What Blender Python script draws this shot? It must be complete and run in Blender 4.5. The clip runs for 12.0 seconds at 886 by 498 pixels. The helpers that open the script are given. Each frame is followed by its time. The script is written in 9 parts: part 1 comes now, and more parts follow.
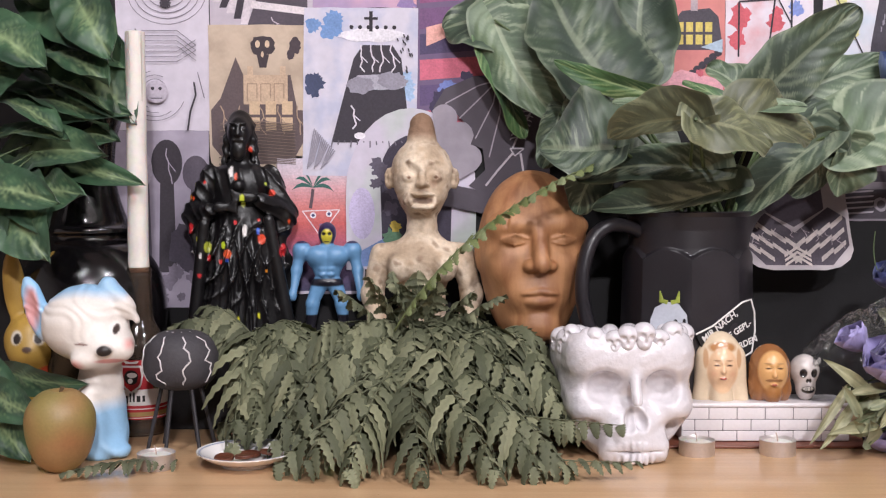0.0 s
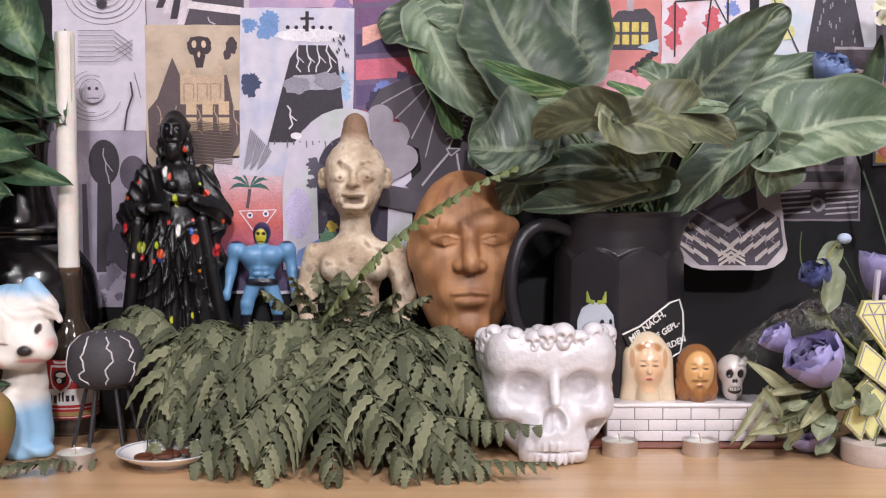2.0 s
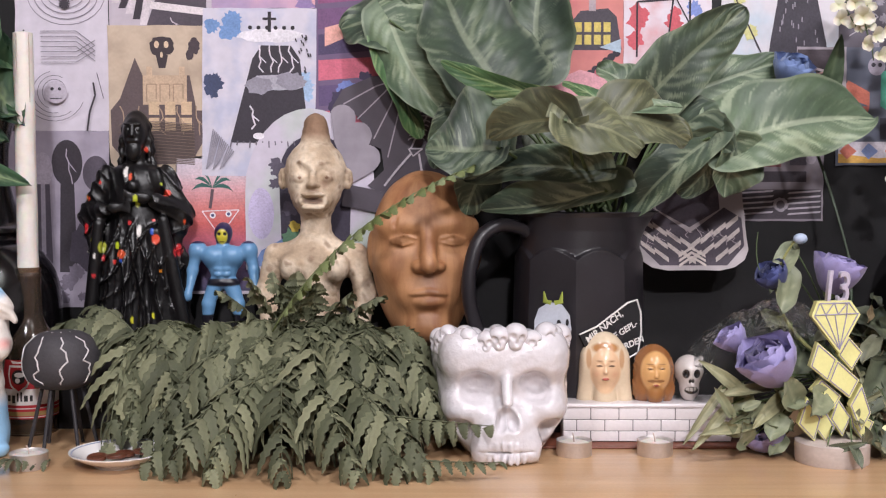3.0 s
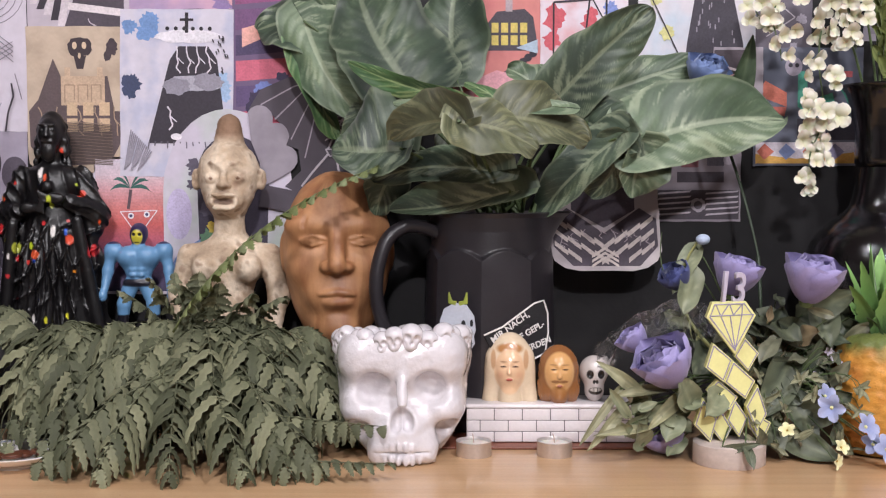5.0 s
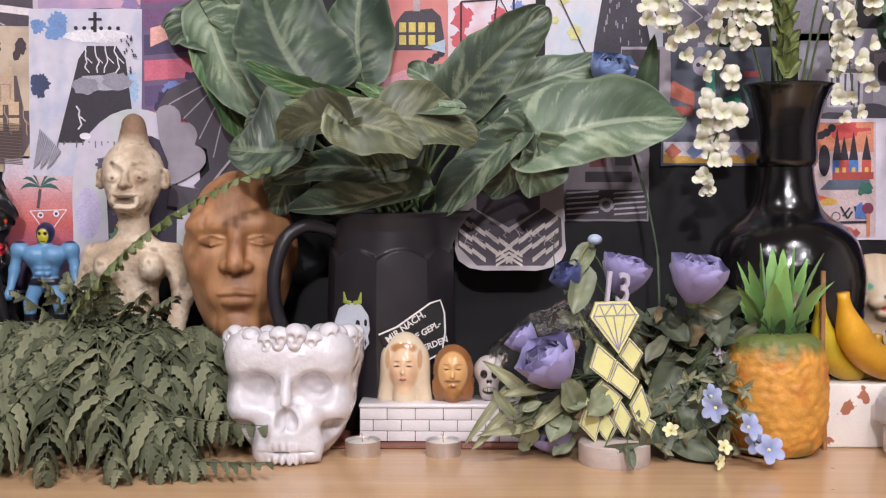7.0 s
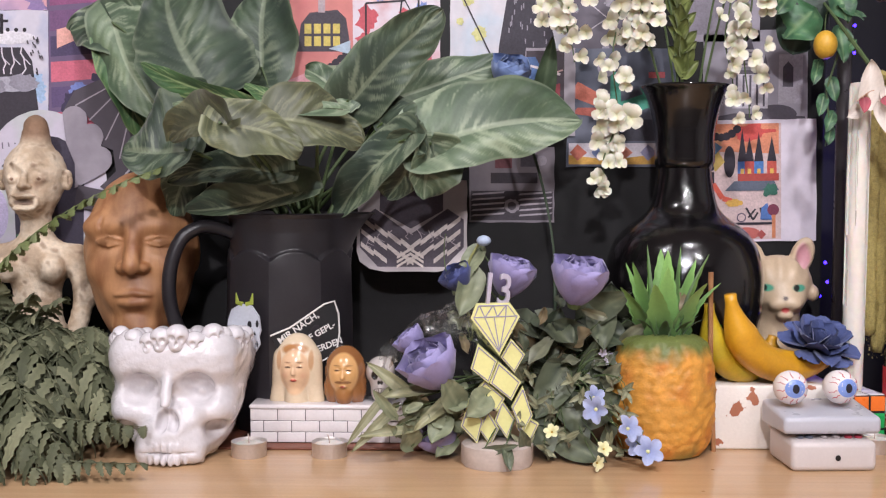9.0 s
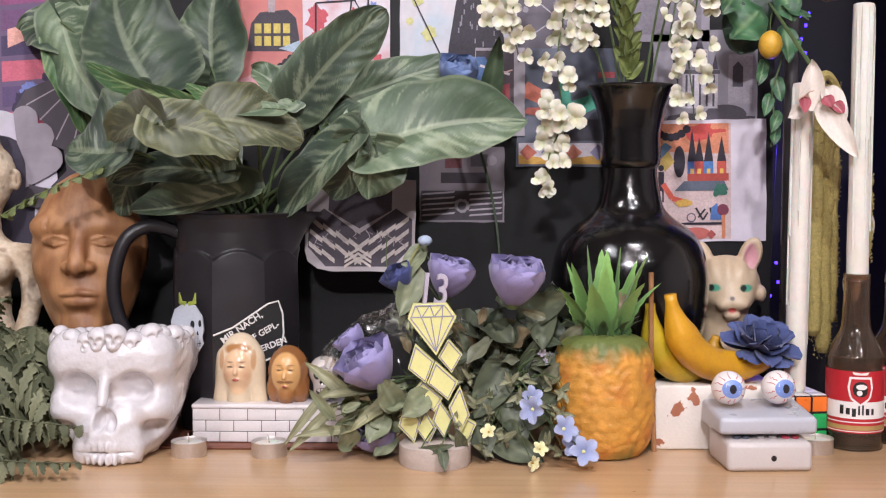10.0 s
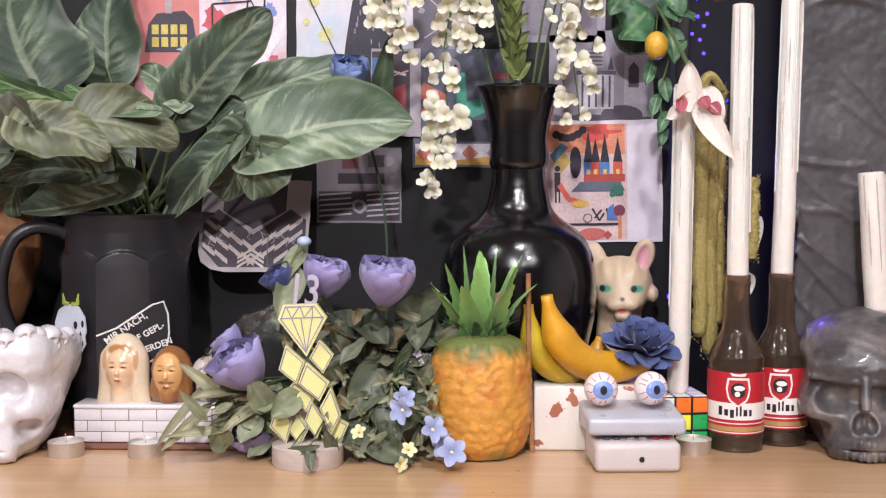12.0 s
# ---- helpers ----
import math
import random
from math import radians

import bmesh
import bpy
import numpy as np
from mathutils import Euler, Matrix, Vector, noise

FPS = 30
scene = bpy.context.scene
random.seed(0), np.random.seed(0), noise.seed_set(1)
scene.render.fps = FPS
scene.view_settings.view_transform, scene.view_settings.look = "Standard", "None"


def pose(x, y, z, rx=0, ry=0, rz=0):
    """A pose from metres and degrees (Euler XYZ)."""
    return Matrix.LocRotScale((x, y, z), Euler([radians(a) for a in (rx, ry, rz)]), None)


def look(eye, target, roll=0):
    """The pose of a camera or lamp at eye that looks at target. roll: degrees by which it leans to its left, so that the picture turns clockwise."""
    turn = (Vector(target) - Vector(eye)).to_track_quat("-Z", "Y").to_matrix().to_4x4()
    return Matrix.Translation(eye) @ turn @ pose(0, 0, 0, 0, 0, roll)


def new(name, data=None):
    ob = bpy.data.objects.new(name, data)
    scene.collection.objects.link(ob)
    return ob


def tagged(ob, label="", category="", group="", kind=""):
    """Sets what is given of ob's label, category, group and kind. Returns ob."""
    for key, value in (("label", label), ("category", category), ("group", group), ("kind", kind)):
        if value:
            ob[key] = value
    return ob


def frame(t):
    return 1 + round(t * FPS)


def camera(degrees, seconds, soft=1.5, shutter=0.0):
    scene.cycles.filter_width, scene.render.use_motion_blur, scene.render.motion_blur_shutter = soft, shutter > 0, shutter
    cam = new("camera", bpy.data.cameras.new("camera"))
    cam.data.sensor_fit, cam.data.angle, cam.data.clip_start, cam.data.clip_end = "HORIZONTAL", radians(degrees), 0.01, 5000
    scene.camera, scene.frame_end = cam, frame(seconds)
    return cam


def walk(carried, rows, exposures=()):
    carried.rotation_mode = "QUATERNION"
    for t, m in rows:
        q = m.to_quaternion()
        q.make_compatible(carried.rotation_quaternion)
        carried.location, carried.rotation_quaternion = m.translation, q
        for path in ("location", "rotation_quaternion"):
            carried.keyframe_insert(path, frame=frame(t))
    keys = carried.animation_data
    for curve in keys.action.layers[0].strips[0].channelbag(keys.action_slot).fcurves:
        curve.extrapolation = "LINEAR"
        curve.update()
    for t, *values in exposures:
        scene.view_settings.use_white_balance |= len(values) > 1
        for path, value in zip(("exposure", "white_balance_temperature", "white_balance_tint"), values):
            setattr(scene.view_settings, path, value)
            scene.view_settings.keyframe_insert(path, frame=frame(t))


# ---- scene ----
cam = camera(44.4, 12.0, soft=1.2)
METRES, EYE, TILT, LEAN, TURN = 0.707, 0.274, -2.8, 0.0, 0.0
ROWS = [
    (0.0, 0.0, 0.0, 0.0, 0.0, 0.0, -0.0),
    (0.5, 0.0289, -0.0003, -0.0002, 0.05, -0.02, 0.02),
    (1.0, 0.0526, -0.0007, 0.0002, 0.06, -0.02, -0.0),
    (1.5, 0.0832, -0.0013, 0.0016, 0.13, -0.06, -0.02),
    (2.0, 0.1216, -0.0017, 0.0033, 0.21, -0.1, -0.03),
    (2.5, 0.1596, -0.0021, 0.0046, 0.28, -0.15, -0.02),
    (4.5, 0.3056, -0.0029, 0.0061, 0.58, -0.13, -0.04),
    (5.0, 0.3532, -0.003, 0.0075, 0.65, -0.19, -0.03),
    (5.5, 0.3942, -0.003, 0.0073, 0.69, -0.23, -0.04),
    (6.0, 0.4375, -0.0029, 0.009, 0.76, -0.28, -0.07),
    (6.5, 0.485, -0.0026, 0.0106, 0.87, -0.32, -0.09),
    (7.0, 0.5277, -0.0026, 0.0112, 0.91, -0.32, -0.08),
    (9.0, 0.7077, -0.0009, 0.0131, 1.2, -0.31, -0.11),
    (9.5, 0.7514, -0.0003, 0.014, 1.27, -0.37, -0.13),
    (10.0, 0.8032, 0.0002, 0.0156, 1.36, -0.39, -0.16),
    (10.5, 0.8552, 0.0009, 0.0168, 1.44, -0.42, -0.18),
    (11.0, 0.8992, 0.0015, 0.0179, 1.49, -0.45, -0.16),
    (11.5, 0.9468, 0.0024, 0.0184, 1.58, -0.48, -0.15),
    (12.0, 0.9997, 0.0034, 0.0193, 1.68, -0.45, -0.17),
]
walk(cam, [(t, pose(0, 0, EYE, TILT, LEAN, TURN) @ pose(METRES * x, METRES * y, METRES * z, 90 + pitch, roll, yaw)) for t, x, y, z, yaw, pitch, roll in ROWS],
     [(0.0, 0.15), (2.5, 0.10), (5.0, 0.05), (9.0, 0.07), (10.5, 0.12), (12.0, 0.22)])

# ---- light: a lit room, ceiling lamps in front of the table, blue string lights behind ----
world = bpy.data.worlds.new("room_air")
scene.world = world
world.use_nodes = True
world.node_tree.nodes["Background"].inputs[0].default_value = (0.86, 0.84, 0.92, 1)
world.node_tree.nodes["Background"].inputs[1].default_value = 0.25


def lamp(name, x, y, z, size, watts, colour, aim):
    data = bpy.data.lights.new(name, "AREA")
    data.shape, data.size, data.energy, data.color = "DISK", size, watts, colour
    ob = new(name, data)
    ob.matrix_world = look((x, y, z), aim)
    return ob


LAMPS = [(0.85, 0.0, 1.80, 0.12, 20), (-0.55, -0.15, 1.80, 0.12, 16), (0.35, -2.0, 1.80, 0.20, 95), (1.4, -1.1, 1.8, 0.16, 24)]
for lx, ly, lz, size, watts in LAMPS:
    lamp("ceiling_lamp_light", lx, ly, lz - 0.012, size, watts, (0.98, 0.95, 0.995), (lx, ly + 0.35, 0) if ly > -0.5 else (0.35, 1.25, 0.2))


glow = bpy.data.lights.new("string_lights_glow", "POINT")
glow.energy, glow.color, glow.shadow_soft_size = 1.6, (0.12, 0.05, 1.0), 0.03
new("string_lights_glow", glow).location = (1.01, 1.50, 0.33)


# ---- helpers ----
def lin(h):
    """Linear colour of a hex string."""
    c = [int(h[i:i + 2], 16) / 255 for i in (0, 2, 4)]
    return tuple(v / 12.92 if v <= 0.04045 else ((v + 0.055) / 1.055) ** 2.4 for v in c)


def mat(name, colour="808080", rough=0.6, metal=0.0, var=0.12, scale=40.0, bump=0.15, fine=300.0, paint=False, coat=0.0,
        trans=0.0, sss=0.0, other=None, otherscale=12.0, sheen=0.0, emit=0.0, alpha=1.0, spec=0.5, jitter=0.0, dist=0.002):
    """A surface with mottled colour at a coarse and a fine scale, a fine relief, and uneven gloss."""
    m = bpy.data.materials.new(name)
    m.use_nodes = True
    nt = m.node_tree
    b = nt.nodes["Principled BSDF"]
    tc = nt.nodes.new("ShaderNodeTexCoord")
    n1, n2 = nt.nodes.new("ShaderNodeTexNoise"), nt.nodes.new("ShaderNodeTexNoise")
    n1.inputs["Scale"].default_value, n2.inputs["Scale"].default_value = scale, fine
    n1.inputs["Detail"].default_value, n2.inputs["Detail"].default_value = 5, 3
    for n in (n1, n2):
        nt.links.new(tc.outputs["Object"], n.inputs["Vector"])
    if paint:
        src = nt.nodes.new("ShaderNodeAttribute")
        src.attribute_name = "paint"
        base = src.outputs["Color"]
    else:
        src = nt.nodes.new("ShaderNodeRGB")
        src.outputs[0].default_value = (*lin(colour), 1)
        base = src.outputs[0]
    if other:
        n3 = nt.nodes.new("ShaderNodeTexNoise")
        n3.inputs["Scale"].default_value, n3.inputs["Detail"].default_value = otherscale, 6
        nt.links.new(tc.outputs["Object"], n3.inputs["Vector"])
        ramp = nt.nodes.new("ShaderNodeMapRange")
        ramp.inputs[1].default_value, ramp.inputs[2].default_value = 0.45, 0.62
        nt.links.new(n3.outputs[0], ramp.inputs[0])
        mix = nt.nodes.new("ShaderNodeMix")
        mix.data_type = "RGBA"
        nt.links.new(ramp.outputs[0], mix.inputs[0])
        nt.links.new(base, mix.inputs[6])
        mix.inputs[7].default_value = (*lin(other), 1)
        base = mix.outputs[2]
    add = nt.nodes.new("ShaderNodeMath")
    add.operation = "ADD"
    nt.links.new(n1.outputs[0], add.inputs[0])
    nt.links.new(n2.outputs[0], add.inputs[1])
    rng = nt.nodes.new("ShaderNodeMapRange")
    rng.inputs[1].default_value, rng.inputs[2].default_value = 0.6, 1.4
    rng.inputs[3].default_value, rng.inputs[4].default_value = 1 - var, 1 + var
    nt.links.new(add.outputs[0], rng.inputs[0])
    fac = rng.outputs[0]
    if jitter:
        info = nt.nodes.new("ShaderNodeObjectInfo")
        r2 = nt.nodes.new("ShaderNodeMapRange")
        r2.inputs[3].default_value, r2.inputs[4].default_value = 1 - jitter, 1 + jitter
        nt.links.new(info.outputs["Random"], r2.inputs[0])
        mu = nt.nodes.new("ShaderNodeMath")
        mu.operation = "MULTIPLY"
        nt.links.new(fac, mu.inputs[0])
        nt.links.new(r2.outputs[0], mu.inputs[1])
        fac = mu.outputs[0]
    sc = nt.nodes.new("ShaderNodeVectorMath")
    sc.operation = "SCALE"
    nt.links.new(base, sc.inputs[0])
    nt.links.new(fac, sc.inputs[3])
    nt.links.new(sc.outputs[0], b.inputs["Base Color"])
    rr = nt.nodes.new("ShaderNodeMapRange")
    rr.inputs[3].default_value, rr.inputs[4].default_value = max(0.02, rough - 0.1), min(1, rough + 0.1)
    nt.links.new(n1.outputs[0], rr.inputs[0])
    nt.links.new(rr.outputs[0], b.inputs["Roughness"])
    b.inputs["Metallic"].default_value = metal
    b.inputs["Specular IOR Level"].default_value = spec
    b.inputs["Coat Weight"].default_value, b.inputs["Coat Roughness"].default_value = coat, 0.08
    b.inputs["Transmission Weight"].default_value = trans
    b.inputs["Alpha"].default_value = alpha
    if sss:
        b.inputs["Subsurface Weight"].default_value, b.inputs["Subsurface Scale"].default_value = sss, 0.01
    if sheen:
        b.inputs["Sheen Weight"].default_value = sheen
    if emit:
        b.inputs["Emission Color"].default_value, b.inputs["Emission Strength"].default_value = (*lin(colour), 1), emit
    if bump:
        bp = nt.nodes.new("ShaderNodeBump")
        bp.inputs["Strength"].default_value, bp.inputs["Distance"].default_value = bump, dist
        nt.links.new(add.outputs[0], bp.inputs["Height"])
        nt.links.new(bp.outputs[0], b.inputs["Normal"])
    return m


class Geo:
    """Vertices and faces gathered for one mesh; faces may carry a material slot."""

    def __init__(self):
        self.v, self.f, self.s = [], [], []

    def add(self, v, f, slot=0):
        o = len(self.v)
        self.v += [tuple(p) for p in v]
        self.f += [tuple(i + o for i in q) for q in f]
        self.s += [slot] * len(f)
        return self

    def lathe(self, prof, seg=40, at=(0, 0, 0), slot=0, squash=1.0, wave=None, caps=True):
        v, f, n = [], [], len(prof)
        for r, z in prof:
            for k in range(seg):
                a = 2 * math.pi * k / seg
                w = wave(a, z) if wave else 1.0
                v.append((at[0] + r * w * math.cos(a), at[1] + r * w * squash * math.sin(a), at[2] + z))
        for i in range(n - 1):
            for k in range(seg):
                a, b = i * seg + k, i * seg + (k + 1) % seg
                f.append((a, b, b + seg, a + seg))
        if caps and prof[0][0] > 1e-5:
            f.append(tuple(range(seg))[::-1])
        if caps and prof[-1][0] > 1e-5:
            f.append(tuple((n - 1) * seg + k for k in range(seg)))
        return self.add(v, f, slot)

    def tube(self, pts, rad, seg=8, slot=0, flat=1.0):
        pts = [Vector(p) for p in pts]
        n = len(pts)
        rads = rad if hasattr(rad, "__len__") else [rad] * n
        v, f, up = [], [], None
        for i, p in enumerate(pts):
            d = (pts[min(i + 1, n - 1)] - pts[max(i - 1, 0)]).normalized()
            if up is None:
                up = Vector((0, -1, 0)) if abs(d.y) < 0.9 else Vector((0, 0, 1))
            s = d.cross(up).normalized()
            up = s.cross(d).normalized()
            for k in range(seg):
                a = 2 * math.pi * k / seg
                v.append(p + rads[i] * (math.cos(a) * s + flat * math.sin(a) * up))
        for i in range(n - 1):
            for k in range(seg):
                a, b = i * seg + k, i * seg + (k + 1) % seg
                f.append((a, b, b + seg, a + seg))
        f += [tuple(range(seg))[::-1], tuple((n - 1) * seg + k for k in range(seg))]
        return self.add(v, f, slot)

    def box(self, lo, hi, bevel=0.0, slot=0):
        bm = bmesh.new()
        bmesh.ops.create_cube(bm, size=1)
        for p in bm.verts:
            p.co = Vector([lo[i] + (p.co[i] + 0.5) * (hi[i] - lo[i]) for i in range(3)])
        if bevel:
            bmesh.ops.bevel(bm, geom=bm.edges[:], offset=bevel, segments=3, affect="EDGES", profile=0.5)
        bm.verts.index_update()
        self.add([p.co.copy() for p in bm.verts], [[q.index for q in fc.verts] for fc in bm.faces], slot)
        bm.free()
        return self

    def ball(self, c, r, seg=16, rings=10, slot=0):
        rx, ry, rz = r if hasattr(r, "__len__") else (r, r, r)
        v = [(c[0], c[1], c[2] - rz)]
        for i in range(1, rings):
            t = math.pi * i / rings
            for k in range(seg):
                a = 2 * math.pi * k / seg
                v.append((c[0] + rx * math.sin(t) * math.cos(a), c[1] + ry * math.sin(t) * math.sin(a), c[2] - rz * math.cos(t)))
        v.append((c[0], c[1], c[2] + rz))
        f, top = [], len(v) - 1
        for k in range(seg):
            f.append((0, 1 + (k + 1) % seg, 1 + k))
            f.append((top, 1 + (rings - 2) * seg + k, 1 + (rings - 2) * seg + (k + 1) % seg))
        for i in range(rings - 2):
            for k in range(seg):
                a, b = 1 + i * seg + k, 1 + i * seg + (k + 1) % seg
                f.append((a, b, b + seg, a + seg))
        return self.add(v, f, slot)

    def slab(self, pts, y0, y1, slot=0):
        """A flat shape in the xz plane, from y0 (front) to y1 (back)."""
        n = len(pts)
        v = [(x, y0, z) for x, z in pts] + [(x, y1, z) for x, z in pts]
        f = [tuple(range(n)), tuple(range(2 * n - 1, n - 1, -1))] + [(i, n + i, n + (i + 1) % n, (i + 1) % n) for i in range(n)]
        return self.add(v, f, slot)

    def mesh(self, name, mats, smooth=True, colour=None):
        me = bpy.data.meshes.new(name)
        me.from_pydata([tuple(p) for p in self.v], [], self.f)
        for m in (mats if isinstance(mats, (list, tuple)) else [mats]):
            me.materials.append(m)
        me.polygons.foreach_set("material_index", self.s)
        me.polygons.foreach_set("use_smooth", [smooth] * len(self.f))
        if colour is not None:
            at = me.color_attributes.new("paint", "FLOAT_COLOR", "POINT")
            c = np.ones((len(self.v), 4), np.float32)
            c[:, :3] = colour
            at.data.foreach_set("color", c.ravel())
        me.validate()
        me.update()
        return me

    def part(self, name, mats, parent=None, label="", smooth=True, m=None, sharp=40):
        me = self.mesh(name, mats, smooth)
        if smooth and sharp:
            me.set_sharp_from_angle(angle=radians(sharp))
        ob = new(name, me)
        if parent:
            ob.parent = parent
        if m is not None:
            ob.matrix_basis = m
        return tagged(ob, label)


def share(name, ob, parent, m):
    """A further piece on the same mesh."""
    o = new(name, ob.data)
    o.parent, o.matrix_basis = parent, m
    return o


def thing(name, label, category, m=None, group="", kind=""):
    """The Empty at the base of a thing with parts."""
    ob = new(name)
    ob.empty_display_size = 0.02
    if m is not None:
        ob.matrix_basis = m
    return tagged(ob, label, category, group, kind)


# ---- shapes from smoothly joined solids ----
def ell(P, c, r, turn=None):
    q = P - np.array(c)
    if turn is not None:
        q = q @ np.array(Euler([radians(a) for a in turn]).to_matrix())
    r = np.array(r if hasattr(r, "__len__") else (r, r, r))
    k0 = np.linalg.norm(q / r, axis=-1)
    k1 = np.linalg.norm(q / (r * r), axis=-1)
    return k0 * (k0 - 1) / np.maximum(k1, 1e-6)


def cap(P, a, b, ra, rb=None):
    a, b = np.array(a, float), np.array(b, float)
    rb = ra if rb is None else rb
    d = b - a
    h = np.clip(((P - a) @ d) / (d @ d), 0, 1)
    return np.linalg.norm(P - a - h[..., None] * d, axis=-1) - (ra + (rb - ra) * h)


def brick(P, c, r, soft=0.004):
    q = np.abs(P - np.array(c)) - np.array(r) + soft
    return np.linalg.norm(np.maximum(q, 0), axis=-1) + np.minimum(q.max(axis=-1), 0) - soft


def join(k, *ds):
    out = ds[0]
    for d in ds[1:]:
        h = np.clip(0.5 + 0.5 * (out - d) / k, 0, 1)
        out = out * (1 - h) + d * h - k * h * (1 - h)
    return out


def cut(k, a, *ds):
    for d in ds:
        a = -join(k, -a, d)
    return a


def near(P, c, r, soft=0.3):
    """1 inside an ellipsoid round c, falling to 0 at its edge."""
    d = np.linalg.norm((P - np.array(c)) / np.array(r if hasattr(r, "__len__") else (r, r, r)), axis=-1)
    return np.clip((1 - d) / soft, 0, 1)[:, None]


def tint(base, *layers):
    for m, h in layers:
        base = base * (1 - m) + np.array(lin(h)) * m
    return base


def flat(P, h):
    return np.ones((len(P), 3)) * np.array(lin(h))


def carve(name, f, lo, hi, step, material, colour=None, m=None, parent=None, label=""):
    """The surface f(P) = 0, as one smooth mesh of quads."""
    ax = [np.arange(lo[i] - 2 * step, hi[i] + 3 * step, step) for i in range(3)]
    P = np.stack(np.meshgrid(*ax, indexing="ij"), -1)
    D = f(P)
    n = np.array(D.shape)
    ins = D < 0
    count = sum(ins[i:n[0] - 1 + i, j:n[1] - 1 + j, k:n[2] - 1 + k].astype(int) for i in (0, 1) for j in (0, 1) for k in (0, 1))
    cell = (count > 0) & (count < 8)
    ids = -np.ones(cell.shape, int)
    ids[cell] = np.arange(cell.sum())
    I = np.argwhere(cell)
    tot, num = np.zeros((len(I), 3)), np.zeros(len(I))
    for axis in range(3):
        e = np.eye(3, dtype=int)[axis]
        for o in ((0, 0), (0, 1), (1, 0), (1, 1)):
            off = np.insert(np.array(o), axis, 0)
            A = I + off
            B = A + e
            da, db = D[tuple(A.T)], D[tuple(B.T)]
            x = (da < 0) != (db < 0)
            t = np.where(x, da / np.where(x, da - db, 1), 0)
            tot += np.where(x[:, None], off + t[:, None] * e, 0)
            num += x
    V = np.array([a[0] for a in ax]) + (I + tot / num[:, None]) * step
    F = []
    for axis in range(3):
        e = np.eye(3, dtype=int)[axis]
        u, w = np.eye(3, dtype=int)[(axis + 1) % 3], np.eye(3, dtype=int)[(axis + 2) % 3]
        s = [slice(0, n[i] - 1) if i == axis else slice(1, n[i] - 1) for i in range(3)]
        s2 = [slice(1, n[i]) if i == axis else slice(1, n[i] - 1) for i in range(3)]
        for sign in (True, False):
            C = np.argwhere((ins[tuple(s)] == sign) & (ins[tuple(s2)] != sign)) + np.array([0 if i == axis else 1 for i in range(3)])
            q = [ids[tuple((C - a * u - b * w).T)] for a, b in ((0, 0), (1, 0), (1, 1), (0, 1))]
            q = np.stack(q if sign else q[::-1], 1)
            F.append(q)
    F = np.concatenate(F)
    F = F[(F >= 0).all(axis=1)]
    me = bpy.data.meshes.new(name)
    me.from_pydata(V.tolist(), [], F.tolist())
    me.materials.append(material)
    me.polygons.foreach_set("use_smooth", [True] * len(F))
    if colour is not None:
        at = me.color_attributes.new("paint", "FLOAT_COLOR", "POINT")
        c = np.ones((len(V), 4), np.float32)
        c[:, :3] = colour(V)
        at.data.foreach_set("color", c.ravel())
    me.update()
    ob = new(name, me)
    if parent:
        ob.parent = parent
    if m is not None:
        ob.matrix_basis = m
    return tagged(ob, label)


def arc(cx, cz, rx, rz, a0, a1, n=14):
    return [(cx + rx * math.cos(radians(a0 + (a1 - a0) * i / n)), cz + rz * math.sin(radians(a0 + (a1 - a0) * i / n))) for i in range(n + 1)]


def bezier(a, b, c, n):
    a, b, c = Vector(a), Vector(b), Vector(c)
    return [(1 - t) ** 2 * a + 2 * t * (1 - t) * b + t * t * c for t in (i / n for i in range(n + 1))]


# ---- materials ----
BLACKWALL = mat("black_board_paint", "0f0d10", 0.6, spec=0.35, var=0.2, scale=9, bump=0.1, fine=120)
BLACKGLOSS = mat("black_glazed_ceramic", "0c0a0c", 0.1, var=0.1, scale=30, bump=0.28, fine=620, coat=0.6, dist=0.0008)
BLACKSATIN = mat("black_satin_ceramic", "262327", 0.36, var=0.12, scale=25, bump=0.05)
BLACKMATT = mat("black_matt_card", "141216", 0.7, var=0.15, scale=20)
WAX = mat("white_wax", "ddd6cf", 0.45, var=0.06, scale=45, bump=0.25, fine=160, sss=0.25)
WHITEPAINT = mat("pearl_white_paint", "cfcace", 0.24, var=0.07, scale=50, bump=0.5, fine=180, coat=0.8)
ALU = mat("tealight_aluminium", "cfc8c6", 0.42, metal=0.75, var=0.08, scale=80, bump=0.1)
WHITECHINA = mat("white_china", "ece8e6", 0.15, var=0.03, scale=30, bump=0.02, coat=0.6)
BROWNGLASS = mat("brown_bottle_glass", "c0a690", 0.06, var=0.05, scale=20, bump=0.0, trans=0.95)
LEAFSTEM = mat("green_stem", "4a5a36", 0.6, var=0.2, scale=90)
GREYCANVAS = mat("dark_grey_crumpled_canvas", "4b4749", 0.42, var=0.25, scale=30, bump=0.4, fine=140, other="3f3c3e", otherscale=6, dist=0.0015)
WALLPLAIN = mat("plain_room_wall", "cfc9c8", 0.8, var=0.06, scale=6)


